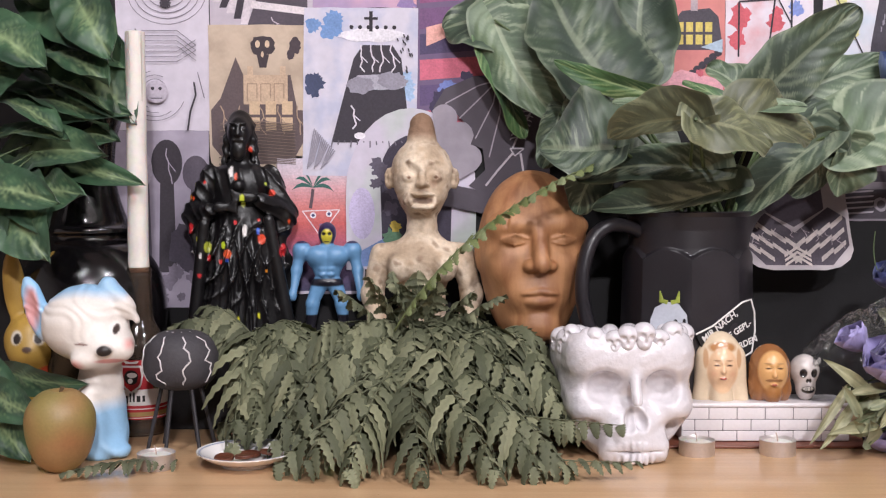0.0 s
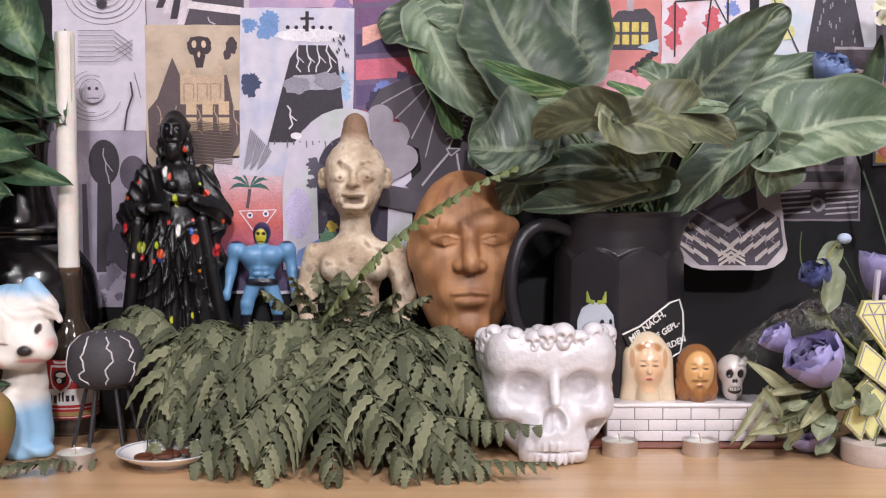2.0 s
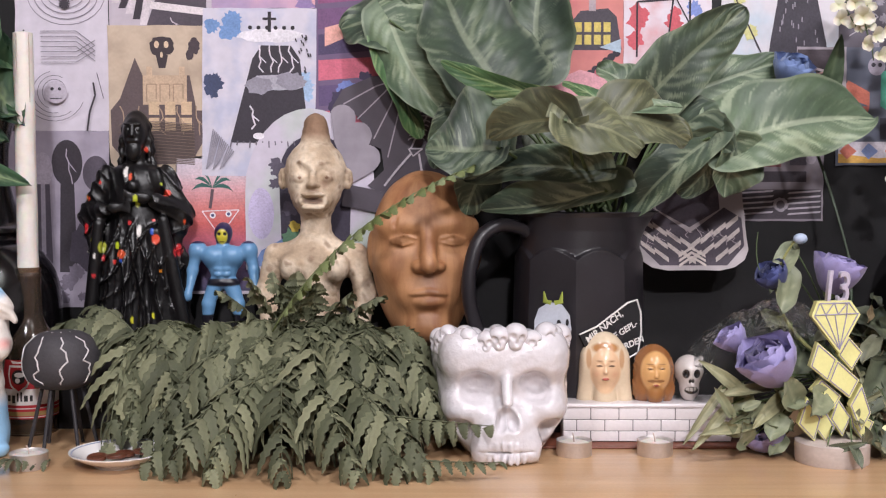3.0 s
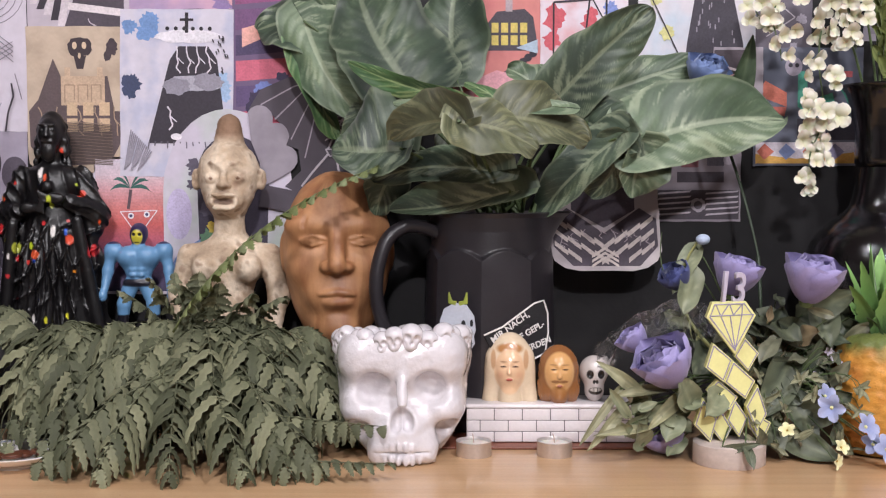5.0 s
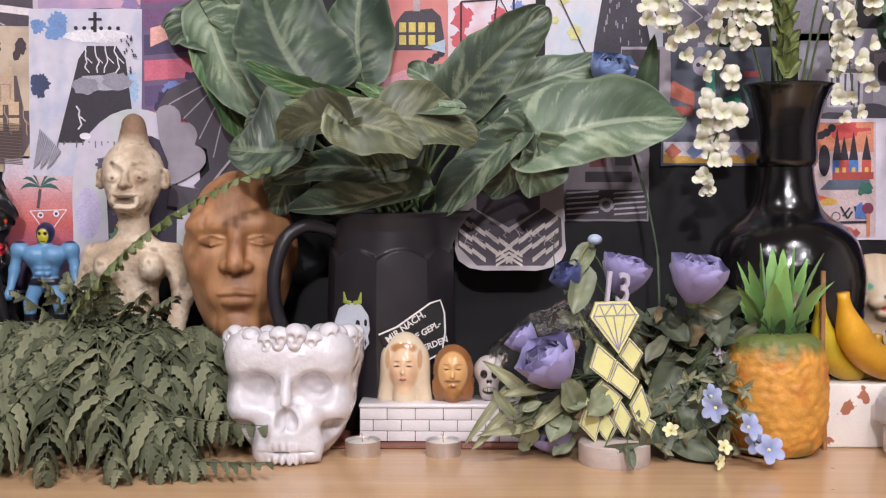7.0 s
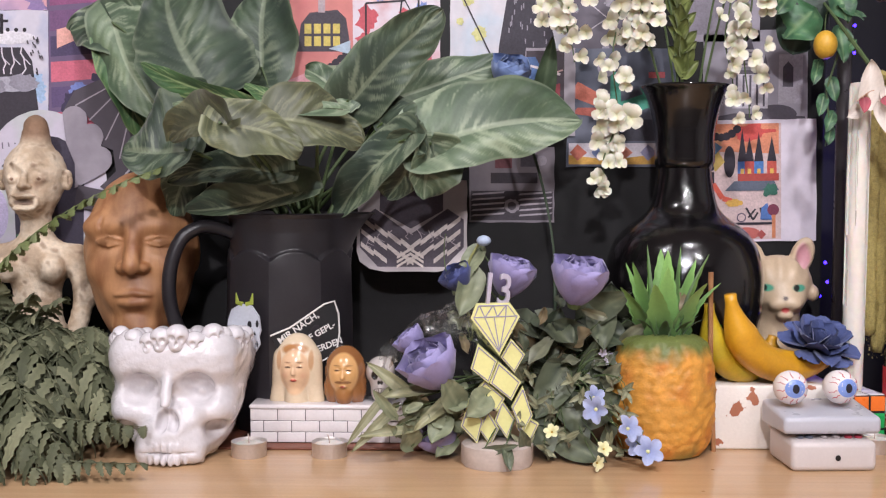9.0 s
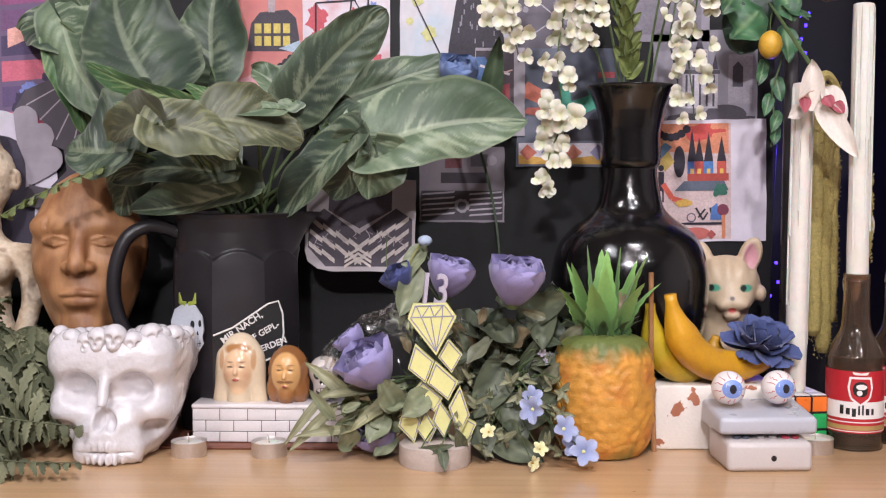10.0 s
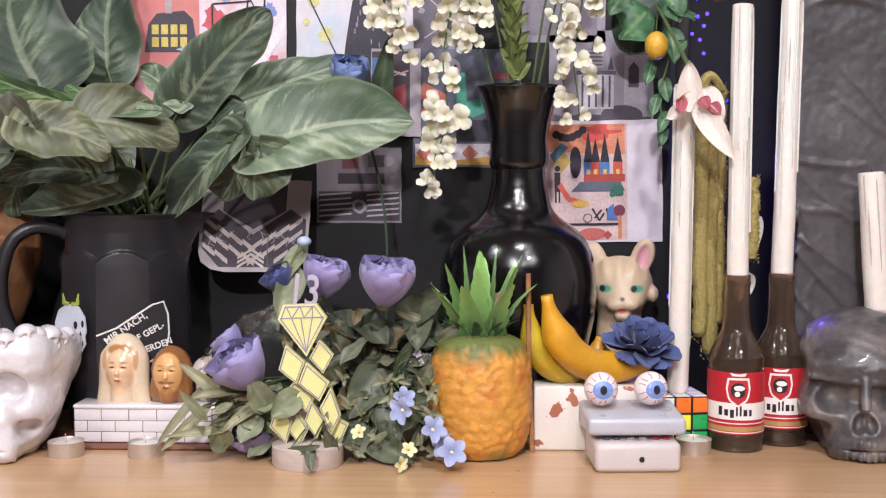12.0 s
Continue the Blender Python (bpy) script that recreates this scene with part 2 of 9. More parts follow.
def wood(name, c1, c2, rough, stretch=(1.2, 22, 22), coat=0.0, detail=8):
    m = mat(name, c1, rough, var=0.08, scale=30, bump=0.06, coat=coat)
    nt = m.node_tree
    tc = nt.nodes.new("ShaderNodeTexCoord")
    mp = nt.nodes.new("ShaderNodeMapping")
    mp.inputs["Scale"].default_value = stretch
    n = nt.nodes.new("ShaderNodeTexNoise")
    n.inputs["Scale"].default_value, n.inputs["Detail"].default_value, n.inputs["Distortion"].default_value = 3.0, detail, 0.6
    ramp = nt.nodes.new("ShaderNodeMapRange")
    ramp.inputs[1].default_value, ramp.inputs[2].default_value = 0.35, 0.68
    mix = nt.nodes.new("ShaderNodeMix")
    mix.data_type = "RGBA"
    nt.links.new(tc.outputs["Object"], mp.inputs[0])
    nt.links.new(mp.outputs[0], n.inputs["Vector"])
    nt.links.new(n.outputs[0], ramp.inputs[0])
    nt.links.new(ramp.outputs[0], mix.inputs[0])
    mix.inputs[6].default_value, mix.inputs[7].default_value = (*lin(c1), 1), (*lin(c2), 1)
    sc = [x for x in nt.nodes if x.bl_idname == "ShaderNodeVectorMath"][0]
    nt.links.new(mix.outputs[2], sc.inputs[0])
    return m


TABLEWOOD = wood("pale_maple_laminate", "c9a57f", "bd9670", 0.32, (1.0, 26, 26), coat=0.25)
MASKWOOD = wood("carved_brown_wood", "b08058", "8c5c3c", 0.5, (20, 20, 2.6))
FIGUREWOOD = mat("whitewashed_carved_wood", "c2ab92", 0.75, var=0.2, scale=45, bump=0.5, fine=240, paint=True)

# ---- the room and the table ----
WALLY = 1.388


def structure(name, lo, hi, material, label, category="wall", bevel=0.0):
    g = Geo().box(lo, hi, bevel)
    return tagged(g.part(name, material), label, category, kind="structure")


tab = thing("table", "pale maple laminate table top crowded with ornaments", "table")
Geo().box((-1.3, 0.62, -0.04), (1.9, WALLY - 0.002, 0.0), 0.004).part("tabletop", TABLEWOOD, tab)
for tx in (-1.2, 1.8):
    for ty in (0.7, 1.3):
        Geo().box((tx - 0.03, ty - 0.03, -0.75), (tx + 0.03, ty + 0.03, -0.04), 0.003).part("leg", TABLEWOOD, tab)
structure("wall_back", (-3, WALLY, -0.75), (0.952, WALLY + 0.08, 1.85), BLACKWALL, "black painted board wall covered with pinned prints")
structure("wall_back_far", (0.94, WALLY + 0.35, -0.75), (3.1, WALLY + 0.43, 1.85), BLACKWALL, "dark recess behind the candles")
structure("wall_left", (-3.1, -3, -0.75), (-3.0, WALLY + 0.08, 1.85), WALLPLAIN, "plain pale room wall")
structure("wall_right", (3.1, -3, -0.75), (3.2, WALLY + 0.43, 1.85), WALLPLAIN, "plain pale room wall")
structure("wall_front", (-3.1, -3.1, -0.75), (3.2, -3.0, 1.85), WALLPLAIN, "plain pale room wall")
structure("floor", (-3.1, -3.1, -0.85), (3.2, WALLY + 0.43, -0.75), mat("grey_floor", "77706a", 0.6, scale=4), "plain grey room floor", "floor")
structure("ceiling", (-3.1, -3.1, 1.85), (3.2, WALLY + 0.43, 1.95), WALLPLAIN, "plain pale ceiling", "ceiling")
BULB = mat("lamp_glow", "fff2ea", 0.5, bump=0, emit=6.0)
LAMPMETAL = mat("white_lamp_metal", "d8d4d0", 0.4)
for lx, ly, lz, size, watts in LAMPS:
    cl = thing("ceiling_light", "round white ceiling spotlight", "ceiling light", pose(lx, ly, 1.85), "ceiling lights")
    r = size / 2
    Geo().lathe([(r + 0.012, -0.04), (r + 0.03, -0.04), (r + 0.03, 0.0), (r + 0.012, 0.0)], 32).part("rim", LAMPMETAL, cl)
    Geo().lathe([(r + 0.01, -0.03), (r + 0.01, -0.02)], 32).part("diffuser", BULB, cl)

# ---- pinned prints on the wall ----
INKS = {}


def ink(h):
    if h not in INKS:
        INKS[h] = mat("ink_" + h, h, 0.75, var=0.26, scale=38, fine=420, bump=0.05)
    return INKS[h]


def paper(h, other=None, sc=14.0):
    return mat("paper_" + h, h, 0.72, var=0.09, scale=24, bump=0.12, fine=90, other=other, otherscale=sc)


class Print:
    """A sheet on the wall at x0..x1, z0..z1; art in sheet units, 0 to 1 across and up."""

    def __init__(self, x0, x1, z0, z1, sheet, label, layer=0, outline=None, turn=0.0, tip=0.0, y=None):
        self.w, self.h, self.n = x1 - x0, z1 - z0, 0
        self.top = thing("wall_print", label, "print", pose(x0, y or WALLY - 0.0006 - 0.0016 * layer, z0, -tip, turn, 0), "prints on the wall")
        pts = outline or [(0, 0), (1, 0), (1, 1), (0, 1)]
        rnd = random.Random(len(label) * 7 + layer)
        edge = []
        for i, p in enumerate(pts):
            q = pts[(i + 1) % len(pts)]
            k = max(1, int(8 * max(abs(q[0] - p[0]), abs(q[1] - p[1]))))
            for j in range(k):
                t = j / k
                edge.append(((p[0] + (q[0] - p[0]) * t) * self.w + rnd.uniform(-1, 1) * 0.0006, (p[1] + (q[1] - p[1]) * t) * self.h + rnd.uniform(-1, 1) * 0.0006))
        Geo().slab(edge, -0.0006, 0.0).part("sheet", sheet, self.top, smooth=False)
        self.g, self.mats = Geo(), []

    def slot(self, h):
        m = ink(h) if isinstance(h, str) else h
        if m not in self.mats:
            self.mats.append(m)
        return self.mats.index(m)

    def poly(self, pts, h):
        self.n += 1
        y = -0.0007 - 0.00003 * self.n
        self.g.add([(x * self.w, y, z * self.h) for x, z in pts], [tuple(range(len(pts)))], self.slot(h))
        return self

    def rect(self, x0, z0, x1, z1, h):
        return self.poly([(x0, z0), (x1, z0), (x1, z1), (x0, z1)], h)

    def disc(self, x, z, r, h, rz=None, wob=0.0, n=22, seed=0):
        rnd = random.Random(seed + self.n)
        k = self.w / self.h
        pts = []
        for i in range(n):
            a = 2 * math.pi * i / n
            q = 1 + wob * rnd.uniform(-1, 1)
            pts.append((x + r * q * math.cos(a), z + (rz or r * k) * q * math.sin(a)))
        return self.poly(pts, h)

    def line(self, pts, h, t=0.008):
        for (ax, az), (bx, bz) in zip(pts, pts[1:]):
            dx, dz = (bx - ax) * self.w, (bz - az) * self.h
            l = math.hypot(dx, dz) or 1
            nx, nz = -dz / l * t * self.w / 2, dx / l * t * self.w / 2
            self.poly([(ax + nx / self.w, az + nz / self.h), (ax - nx / self.w, az - nz / self.h), (bx - nx / self.w, bz - nz / self.h), (bx + nx / self.w, bz + nz / self.h)], h)
        return self

    def bolt(self, x, z, dx, dz, h, seed=0, t=0.01):
        rnd = random.Random(seed)
        p = [(x, z)]
        for i in range(5):
            p.append((x + dx * (i + 1) / 5 + rnd.uniform(-0.03, 0.03), z + dz * (i + 1) / 5))
        self.line(p, h, t)
        return self.line([p[2], (p[2][0] + 0.06, p[2][1] + dz * 0.25)], h, t * 0.7)

    def blots(self, n, h, seed, r=(0.03, 0.08), x=(0, 1), z=(0, 1)):
        rnd = random.Random(seed)
        for _ in range(n):
            q = rnd.uniform(*r)
            self.disc(min(max(rnd.uniform(*x), q * 1.3), 1 - q * 1.3), min(max(rnd.uniform(*z), q), 1 - q), q, h, wob=0.3, seed=rnd.randint(0, 999))
        return self

    def done(self):
        if self.g.f:
            self.g.part("print", self.mats, self.top, smooth=False)
        return self.top


ROUND = lambda r: [(0, 1), (0, r)] + [(r * 1.2 * (1 - math.cos(radians(a))), r * (1 - math.sin(radians(a)))) for a in (30, 60, 90)] + \
    [(1 - r * 1.2 * (1 - math.cos(radians(a))), r * (1 - math.sin(radians(a)))) for a in (90, 60, 30)] + [(1, r), (1, 1)]
DARK, MID = "3a343c", "6f6872"

# line drawing of a figure in white on lilac-grey paper
p = Print(-0.415, -0.296, 0.357, 0.56, paper("c9c1cd"), "white paper with fine grey line drawing", 0)
for i in range(5):
    p.line(arc(0.55, 0.86, 0.42 - 0.07 * i, 0.2 - 0.035 * i, 150 - 12 * i, 400 + 8 * i, 18), MID, 0.007)
for sx in (0.36, 0.72):
    p.disc(sx, 0.9, 0.06, MID).disc(sx, 0.9, 0.05, "c9c1cd").disc(sx, 0.9, 0.03, DARK)
for a in range(0, 180, 30):
    c, s = math.cos(radians(a)) * 0.06, math.sin(radians(a)) * 0.035
    p.line([(0.54 - c, 0.79 - s), (0.54 + c, 0.79 + s)], DARK, 0.02)
for i in range(7):
    z = 0.62 - 0.032 * i
    p.line([(0.28, z), (0.66, z), (0.86, z - 0.09 if i < 4 else z + 0.07)], MID, 0.008)
for i in range(5):
    p.line(arc(0.42, 0.24, 0.13 + 0.05 * i, 0.08 + 0.025 * i, 20 + 40 * i, 220 + 30 * i, 12), MID, 0.007)
p.disc(0.44, 0.24, 0.12, "b4abb8").disc(0.4, 0.26, 0.018, DARK).disc(0.48, 0.26, 0.018, DARK).line([(0.38, 0.2), (0.5, 0.2)], DARK, 0.01)
p.line([(0.84, 0.3), (0.86, 0.22), (0.8, 0.12), (0.77, 0.0)], DARK, 0.02).line([(0.88, 0.36), (0.95, 0.2)], MID, 0.01)
p.done()
# lilac-grey print with dark upright forms
p = Print(-0.440, -0.298, 0.131, 0.357, paper("9a91a1", "aea4b5"), "lilac-grey print with dark upright shapes", 0)
p.disc(0.62, 0.82, 0.14, DARK, 0.13).poly([(0.54, 0.2), (0.7, 0.2), (0.68, 0.75), (0.56, 0.75)], DARK)
p.disc(0.88, 0.76, 0.12, "544c58", 0.1).poly([(0.8, 0.3), (0.97, 0.3), (0.93, 0.72), (0.84, 0.72)], "544c58")
p.disc(0.4, 0.78, 0.09, "b5abbb", 0.1).poly([(0.3, 0.25), (0.48, 0.25), (0.46, 0.7), (0.34, 0.7)], "5d5562").line([(0.4, 0.7), (0.4, 0.3)], "a89fae", 0.04)
p.disc(0.8, 0.35, 0.18, "4a4350", 0.14, 0.15).bolt(0.62, 0.9, 0.04, -0.2, "b5abbb", 3)
p.blots(10, "7a7180", 5, (0.03, 0.09), (0.1, 0.9), (0.03, 0.25)).done()
# print with steps and beams
p = Print(-0.295, -0.165, 0.484, 0.600, paper("b7adb8"), "grey print of dark steps and beams", 0)
p.poly([(0.35, 0.0), (0.95, 0.0), (0.95, 0.5), (0.5, 0.5)], "4d454f").poly([(0.3, 0.25), (0.95, 0.16), (0.95, 0.24), (0.3, 0.33)], "d6ccd0")
for i in range(5):
    p.poly([(0.02 + i * 0.07, 0.3 - 0.06 * i), (0.09 + i * 0.07, 0.3 - 0.06 * i), (0.2 + i * 0.06, 0.5), (0.12 + i * 0.06, 0.5)], "38313a" if i % 2 else "c9bfc6")
p.bolt(0.6, 0.14, 0.1, -0.12, "b7adb8", 4).done()
p = Print(-0.165, -0.02, 0.512, 0.62, paper("a58fb0", "c59fb5"), "violet print with pink patches", 0)
p.blots(7, "8d78a5", 2, (0.06, 0.12)).blots(4, "d3a0a8", 8, (0.05, 0.1)).done()
# tan print of a tower with a smoking cloud
p = Print(-0.297, -0.175, 0.305, 0.490, paper("c3b09d", "ad9a88", 22), "tan print of a castle under dark smoke, rounded bottom", 1, ROUND(0.13))
p.poly([(0.12, 0.5), (0.28, 0.78), (0.36, 0.66), (0.85, 0.66), (0.92, 0.42), (0.98, 0.42), (0.98, 0.2), (0.86, 0.06), (0.2, 0.04), (0.03, 0.18), (0.02, 0.42)], "5b4d4f")
p.rect(0.36, 0.46, 0.82, 0.66, "c0a68e").rect(0.4, 0.66, 0.46, 0.72, "c0a68e").rect(0.74, 0.66, 0.8, 0.72, "c0a68e")
for i in range(3):
    p.line([(0.4 + 0.14 * i, 0.48), (0.4 + 0.14 * i, 0.6), (0.5 + 0.14 * i, 0.6), (0.5 + 0.14 * i, 0.5)], "9b8471", 0.012)
p.disc(0.56, 0.86, 0.13, "3d3338", 0.07, 0.12).poly([(0.5, 0.8), (0.63, 0.8), (0.6, 0.71), (0.53, 0.71)], "3d3338")
p.disc(0.51, 0.87, 0.025, "c9b299", 0.025).disc(0.61, 0.87, 0.025, "c9b299", 0.025).disc(0.56, 0.8, 0.015, "c9b299", 0.02)
p.disc(0.9, 0.86, 0.06, "453a40", 0.06, 0.2).disc(0.85, 0.8, 0.04, "453a40", 0.04, 0.2)
for r in range(2):
    for c in range(3):
        p.rect(0.42 + 0.17 * c, 0.28 + 0.11 * r, 0.53 + 0.17 * c, 0.37 + 0.11 * r, "c7ac8f")
for i in range(5):
    p.bolt(0.12 + 0.2 * i, 0.45, 0.06, -0.2, "a58d7a", i, 0.012)
for i in range(26):
    z = 0.05 + 0.011 * i
    p.line([(0.1 + 0.02 * (i % 4), z), (0.5, z + 0.02), (0.9, z)], "7d6b64" if i % 2 else "63554f", 0.008)
p.done()
p = Print(-0.215, -0.12, 0.288, 0.350, paper("c3bac8"), "plain lilac-white sheet under other prints", 0)
p.done()
# volcano print with a cross
p = Print(-0.178, -0.034, 0.300, 0.512, paper("c8c3d0", "b5b6cb", 30), "blue and white print of a black volcano below a cross", 2, turn=0.6)
p.blots(5, "6f8fc0", 4, (0.05, 0.1), (0.05, 0.3), (0.85, 0.95)).blots(3, "3f4765", 9, (0.05, 0.09), (0.05, 0.15), (0.5, 0.62)).blots(4, "9bb3d2", 12, (0.05, 0.1), (0.8, 0.97), (0.4, 0.6))
p.poly([(0.25, 0.2), (0.95, 0.2), (0.86, 0.7), (0.78, 0.78), (0.52, 0.78), (0.44, 0.7)], "37323b")
p.disc(0.65, 0.56, 0.25, "a9a5b2", 0.05, 0.12).disc(0.5, 0.54, 0.12, "8d8996", 0.05, 0.15).disc(0.78, 0.57, 0.13, "8f8b98", 0.05, 0.15)
p.disc(0.6, 0.84, 0.3, "d9d5dd", 0.04, 0.12)
p.rect(0.575, 0.86, 0.605, 0.98, "2b262d").rect(0.53, 0.93, 0.65, 0.945, "2b262d")
for i in range(6):
    p.disc(0.42 + 0.075 * i, 0.885, 0.018, "2b262d")
for i in range(4):
    p.bolt(0.5 + 0.09 * i, 0.78, 0.02, -0.16, "cfc9d2", 10 + i, 0.012)
p.bolt(0.42, 0.42, 0.03, -0.14, "cfc9d2", 20, 0.014).disc(0.5, 0.24, 0.05, "ded9e0", 0.02)
for i in range(12):
    p.line([(0.26 + 0.055 * i, 0.21), (0.25 + 0.057 * i, 0.17 + 0.015 * (i % 3))], "6f6a76", 0.012)
for i in range(14):
    p.line([(0.04 + 0.012 * i, 0.04 + 0.01 * (i % 5)), (0.1 + 0.014 * i, 0.28 - 0.01 * i)], "8f8a96", 0.012)
rnd = random.Random(3)
for i in range(18):
    x, z = rnd.uniform(0.82, 0.95), rnd.uniform(0.62, 0.86)
    p.line([(x, z), (x + 0.01, z - 0.02)], "37323b", 0.012)
p.done()
# pink and red sunset print with a palm
p = Print(-0.213, -0.100, 0.149, 0.325, paper("cfc6d2"), "red and lilac sunset print with a palm tree", 1)
SUNSET = ("4f4a66", "62506e", "86587a", "b05a6a", "c4605e", "cc7c7a", "cf9aa0", "cdb8c2", "cbc2ce")
for i in range(40):
    q = i / 40 * (len(SUNSET) - 1)
    a, b = SUNSET[int(q)], SUNSET[int(q) + 1]
    mix = "".join("%02x" % round(int(a[k:k + 2], 16) + (int(b[k:k + 2], 16) - int(a[k:k + 2], 16)) * (q % 1)) for k in (0, 2, 4))
    p.rect(0.02, 0.02 + 0.024 * i, 0.98, 0.046 + 0.024 * i, mix)
p.line([(0.39, 0.62), (0.41, 0.70), (0.42, 0.76)], "5d4a52", 0.035)
for ex, ez, up in ((-0.24, -0.06, 0.07), (-0.20, 0.02, 0.07), (-0.08, 0.06, 0.05), (0.10, 0.06, 0.05), (0.21, 0.01, 0.07), (0.24, -0.07, 0.07)):
    q = [(0.42 + ex * t, 0.77 + ez * t + up * math.sin(math.pi * t * 0.8)) for t in (0, 0.25, 0.5, 0.75, 1.0)]
    p.poly(q + [(x, z - 0.03 * math.sin(math.pi * t)) for (x, z), t in zip(q[::-1], (1.0, 0.75, 0.5, 0.25, 0))][1:-1], "37605a")
p.line([(0.3, 0.6), (0.72, 0.61), (0.5, 0.42), (0.3, 0.6)], "e2d2d8", 0.012).disc(0.42, 0.57, 0.035, "e2dde2").disc(0.6, 0.58, 0.035, "e2dde2").disc(0.42, 0.57, 0.018, "4a4a70").disc(0.6, 0.58, 0.018, "4a4a70").disc(0.53, 0.5, 0.04, "8a6f9b", 0.012)
p.done()
# arched pastel print behind the carved bust
p = Print(-0.123, 0.042, 0.180, 0.385, paper("c4bccb", "b5bdb8", 10), "arched pastel print with a dark archway", 3, [(0, 0.0), (1, 0.0), (1, 0.4)] + arc(0.5, 0.5, 0.5, 0.5, 0, 180, 16) + [(0, 0.4)])
p.poly([(0.28, 0.05), (0.8, 0.05), (0.82, 0.6)] + arc(0.54, 0.62, 0.27, 0.22, 0, 180, 10) + [(0.26, 0.6)], "3d3746")
p.disc(0.12, 0.35, 0.1, "bcb1d0", 0.16).poly([(0.05, 0.02), (0.35, 0.02), (0.3, 0.2), (0.12, 0.12)], "6f86b5").disc(0.36, 0.2, 0.07, "5f8468", 0.06, 0.3).disc(0.38, 0.27, 0.05, "c9b04e", 0.03, 0.3).blots(5, "56505f", 6, (0.04, 0.07), (0.2, 0.4), (0.3, 0.7))
p.done()
# violet and red night print
p = Print(-0.033, 0.085, 0.345, 0.560, paper("6a5876"), "dark violet night print with red and pink patches", 1)
for i, h in enumerate(("b9556a", "5a4a6e", "c2667a", "4b4060", "6f4f74", "8a5078")):
    p.poly([(0.03, 0.05 + 0.15 * i), (0.97, 0.09 + 0.15 * i), (0.95, 0.2 + 0.15 * i), (0.03, 0.17 + 0.15 * i)], h)
p.disc(0.35, 0.3, 0.12, "6f7cb5", 0.05, 0.2).blots(6, "3b334c", 3, (0.05, 0.12)).poly([(0.1, 0.55), (0.4, 0.62), (0.38, 0.7), (0.1, 0.66)], "dfa89e").blots(8, "c9b7d2", 5, (0.008, 0.015))
p.disc(0.78, 0.25, 0.2, "9a8fa0", 0.09, 0.3).disc(0.75, 0.25, 0.13, "453f49", 0.06, 0.35).done()
# cut-out bat with a skeleton drawing
p = Print(-0.012, 0.135, 0.268, 0.425, paper("4b444d"), "dark grey cut-out bat wing with white skeleton drawing", 4,
          [(0.0, 0.75), (0.1, 0.9), (0.35, 1.0), (0.6, 0.98), (0.85, 0.85), (1.0, 0.6), (1.0, 0.2), (0.8, 0.02), (0.55, 0.0), (0.3, 0.12), (0.45, 0.25), (0.42, 0.42), (0.3, 0.46), (0.28, 0.62), (0.18, 0.72)])
for q in ((0.1, 0.78), (0.22, 0.66), (0.36, 0.5), (0.48, 0.35)):
    p.line([(0.55, 0.97), ((0.55 + q[0]) / 2 + 0.06, (0.97 + q[1]) / 2 + 0.05), q], "9a929c", 0.012)
p.line([(0.55, 0.95), (0.6, 0.78), (0.7, 0.62)], "b5adb5", 0.015).line([(0.86, 0.75), (0.74, 0.55), (0.68, 0.42)], "b5adb5", 0.016)
for i in range(7):
    p.line(arc(0.8 - 0.012 * i, 0.7 - 0.035 * i, 0.07, 0.02, 10, 190, 6), "b5adb5", 0.01)
p.line([(0.66, 0.42), (0.78, 0.42), (0.7, 0.36), (0.66, 0.42)], "b5adb5", 0.012).line([(0.68, 0.38), (0.55, 0.24), (0.45, 0.12)], "b5adb5", 0.018).line([(0.75, 0.38), (0.78, 0.2)], "b5adb5", 0.018)
p.done()
p = Print(-0.020, 0.050, 0.285, 0.390, paper("958d97", "857d88"), "grey cut-out cloud shape", 5,
          [(0.1, 0.9)] + arc(0.3, 0.82, 0.25, 0.18, 150, 10, 6) + arc(0.62, 0.62, 0.22, 0.17, 110, 0, 6) + arc(0.75, 0.35, 0.24, 0.17, 80, -60, 6) + [(0.5, 0.06), (0.3, 0.0), (0.3, 0.3), (0.15, 0.55)])
p.done()
p = Print(0.000, 0.100, 0.262, 0.290, paper("4b444d"), "dark grey strip of cut card", 6, turn=12)
p.done()
# pink house print
p = Print(0.247, 0.357, 0.385, 0.56, paper("c97f7a", "bd6f70"), "salmon print of a dark house with yellow windows", 1)
p.poly([(0.35, 0.42), (0.98, 0.42), (0.92, 0.66), (0.82, 0.72), (0.5, 0.7), (0.4, 0.62)], "49434c")
for r in range(2):
    for c in range(4):
        p.rect(0.44 + 0.11 * c, 0.46 + 0.09 * r, 0.52 + 0.11 * c, 0.53 + 0.09 * r, "cbb765")
p.rect(0.6, 0.7, 0.68, 0.95, "a99aa0").rect(0.45, 0.86, 0.8, 0.89, "a99aa0").disc(0.8, 0.9, 0.12, "5b4d55", 0.025, 0.2)
for i in range(6):
    p.disc(0.62 + 0.06 * i, 0.25 + 0.03 * i, 0.045, "352f38")
p.poly([(0.02, 0.02), (0.98, 0.02), (0.98, 0.2), (0.5, 0.28), (0.02, 0.15)], "d39aa3").blots(6, "b85a66", 4, (0.03, 0.07), (0.05, 0.9), (0.05, 0.3)).poly([(0.72, 0.44), (0.97, 0.4), (0.97, 0.5)], "a5b5c5").done()
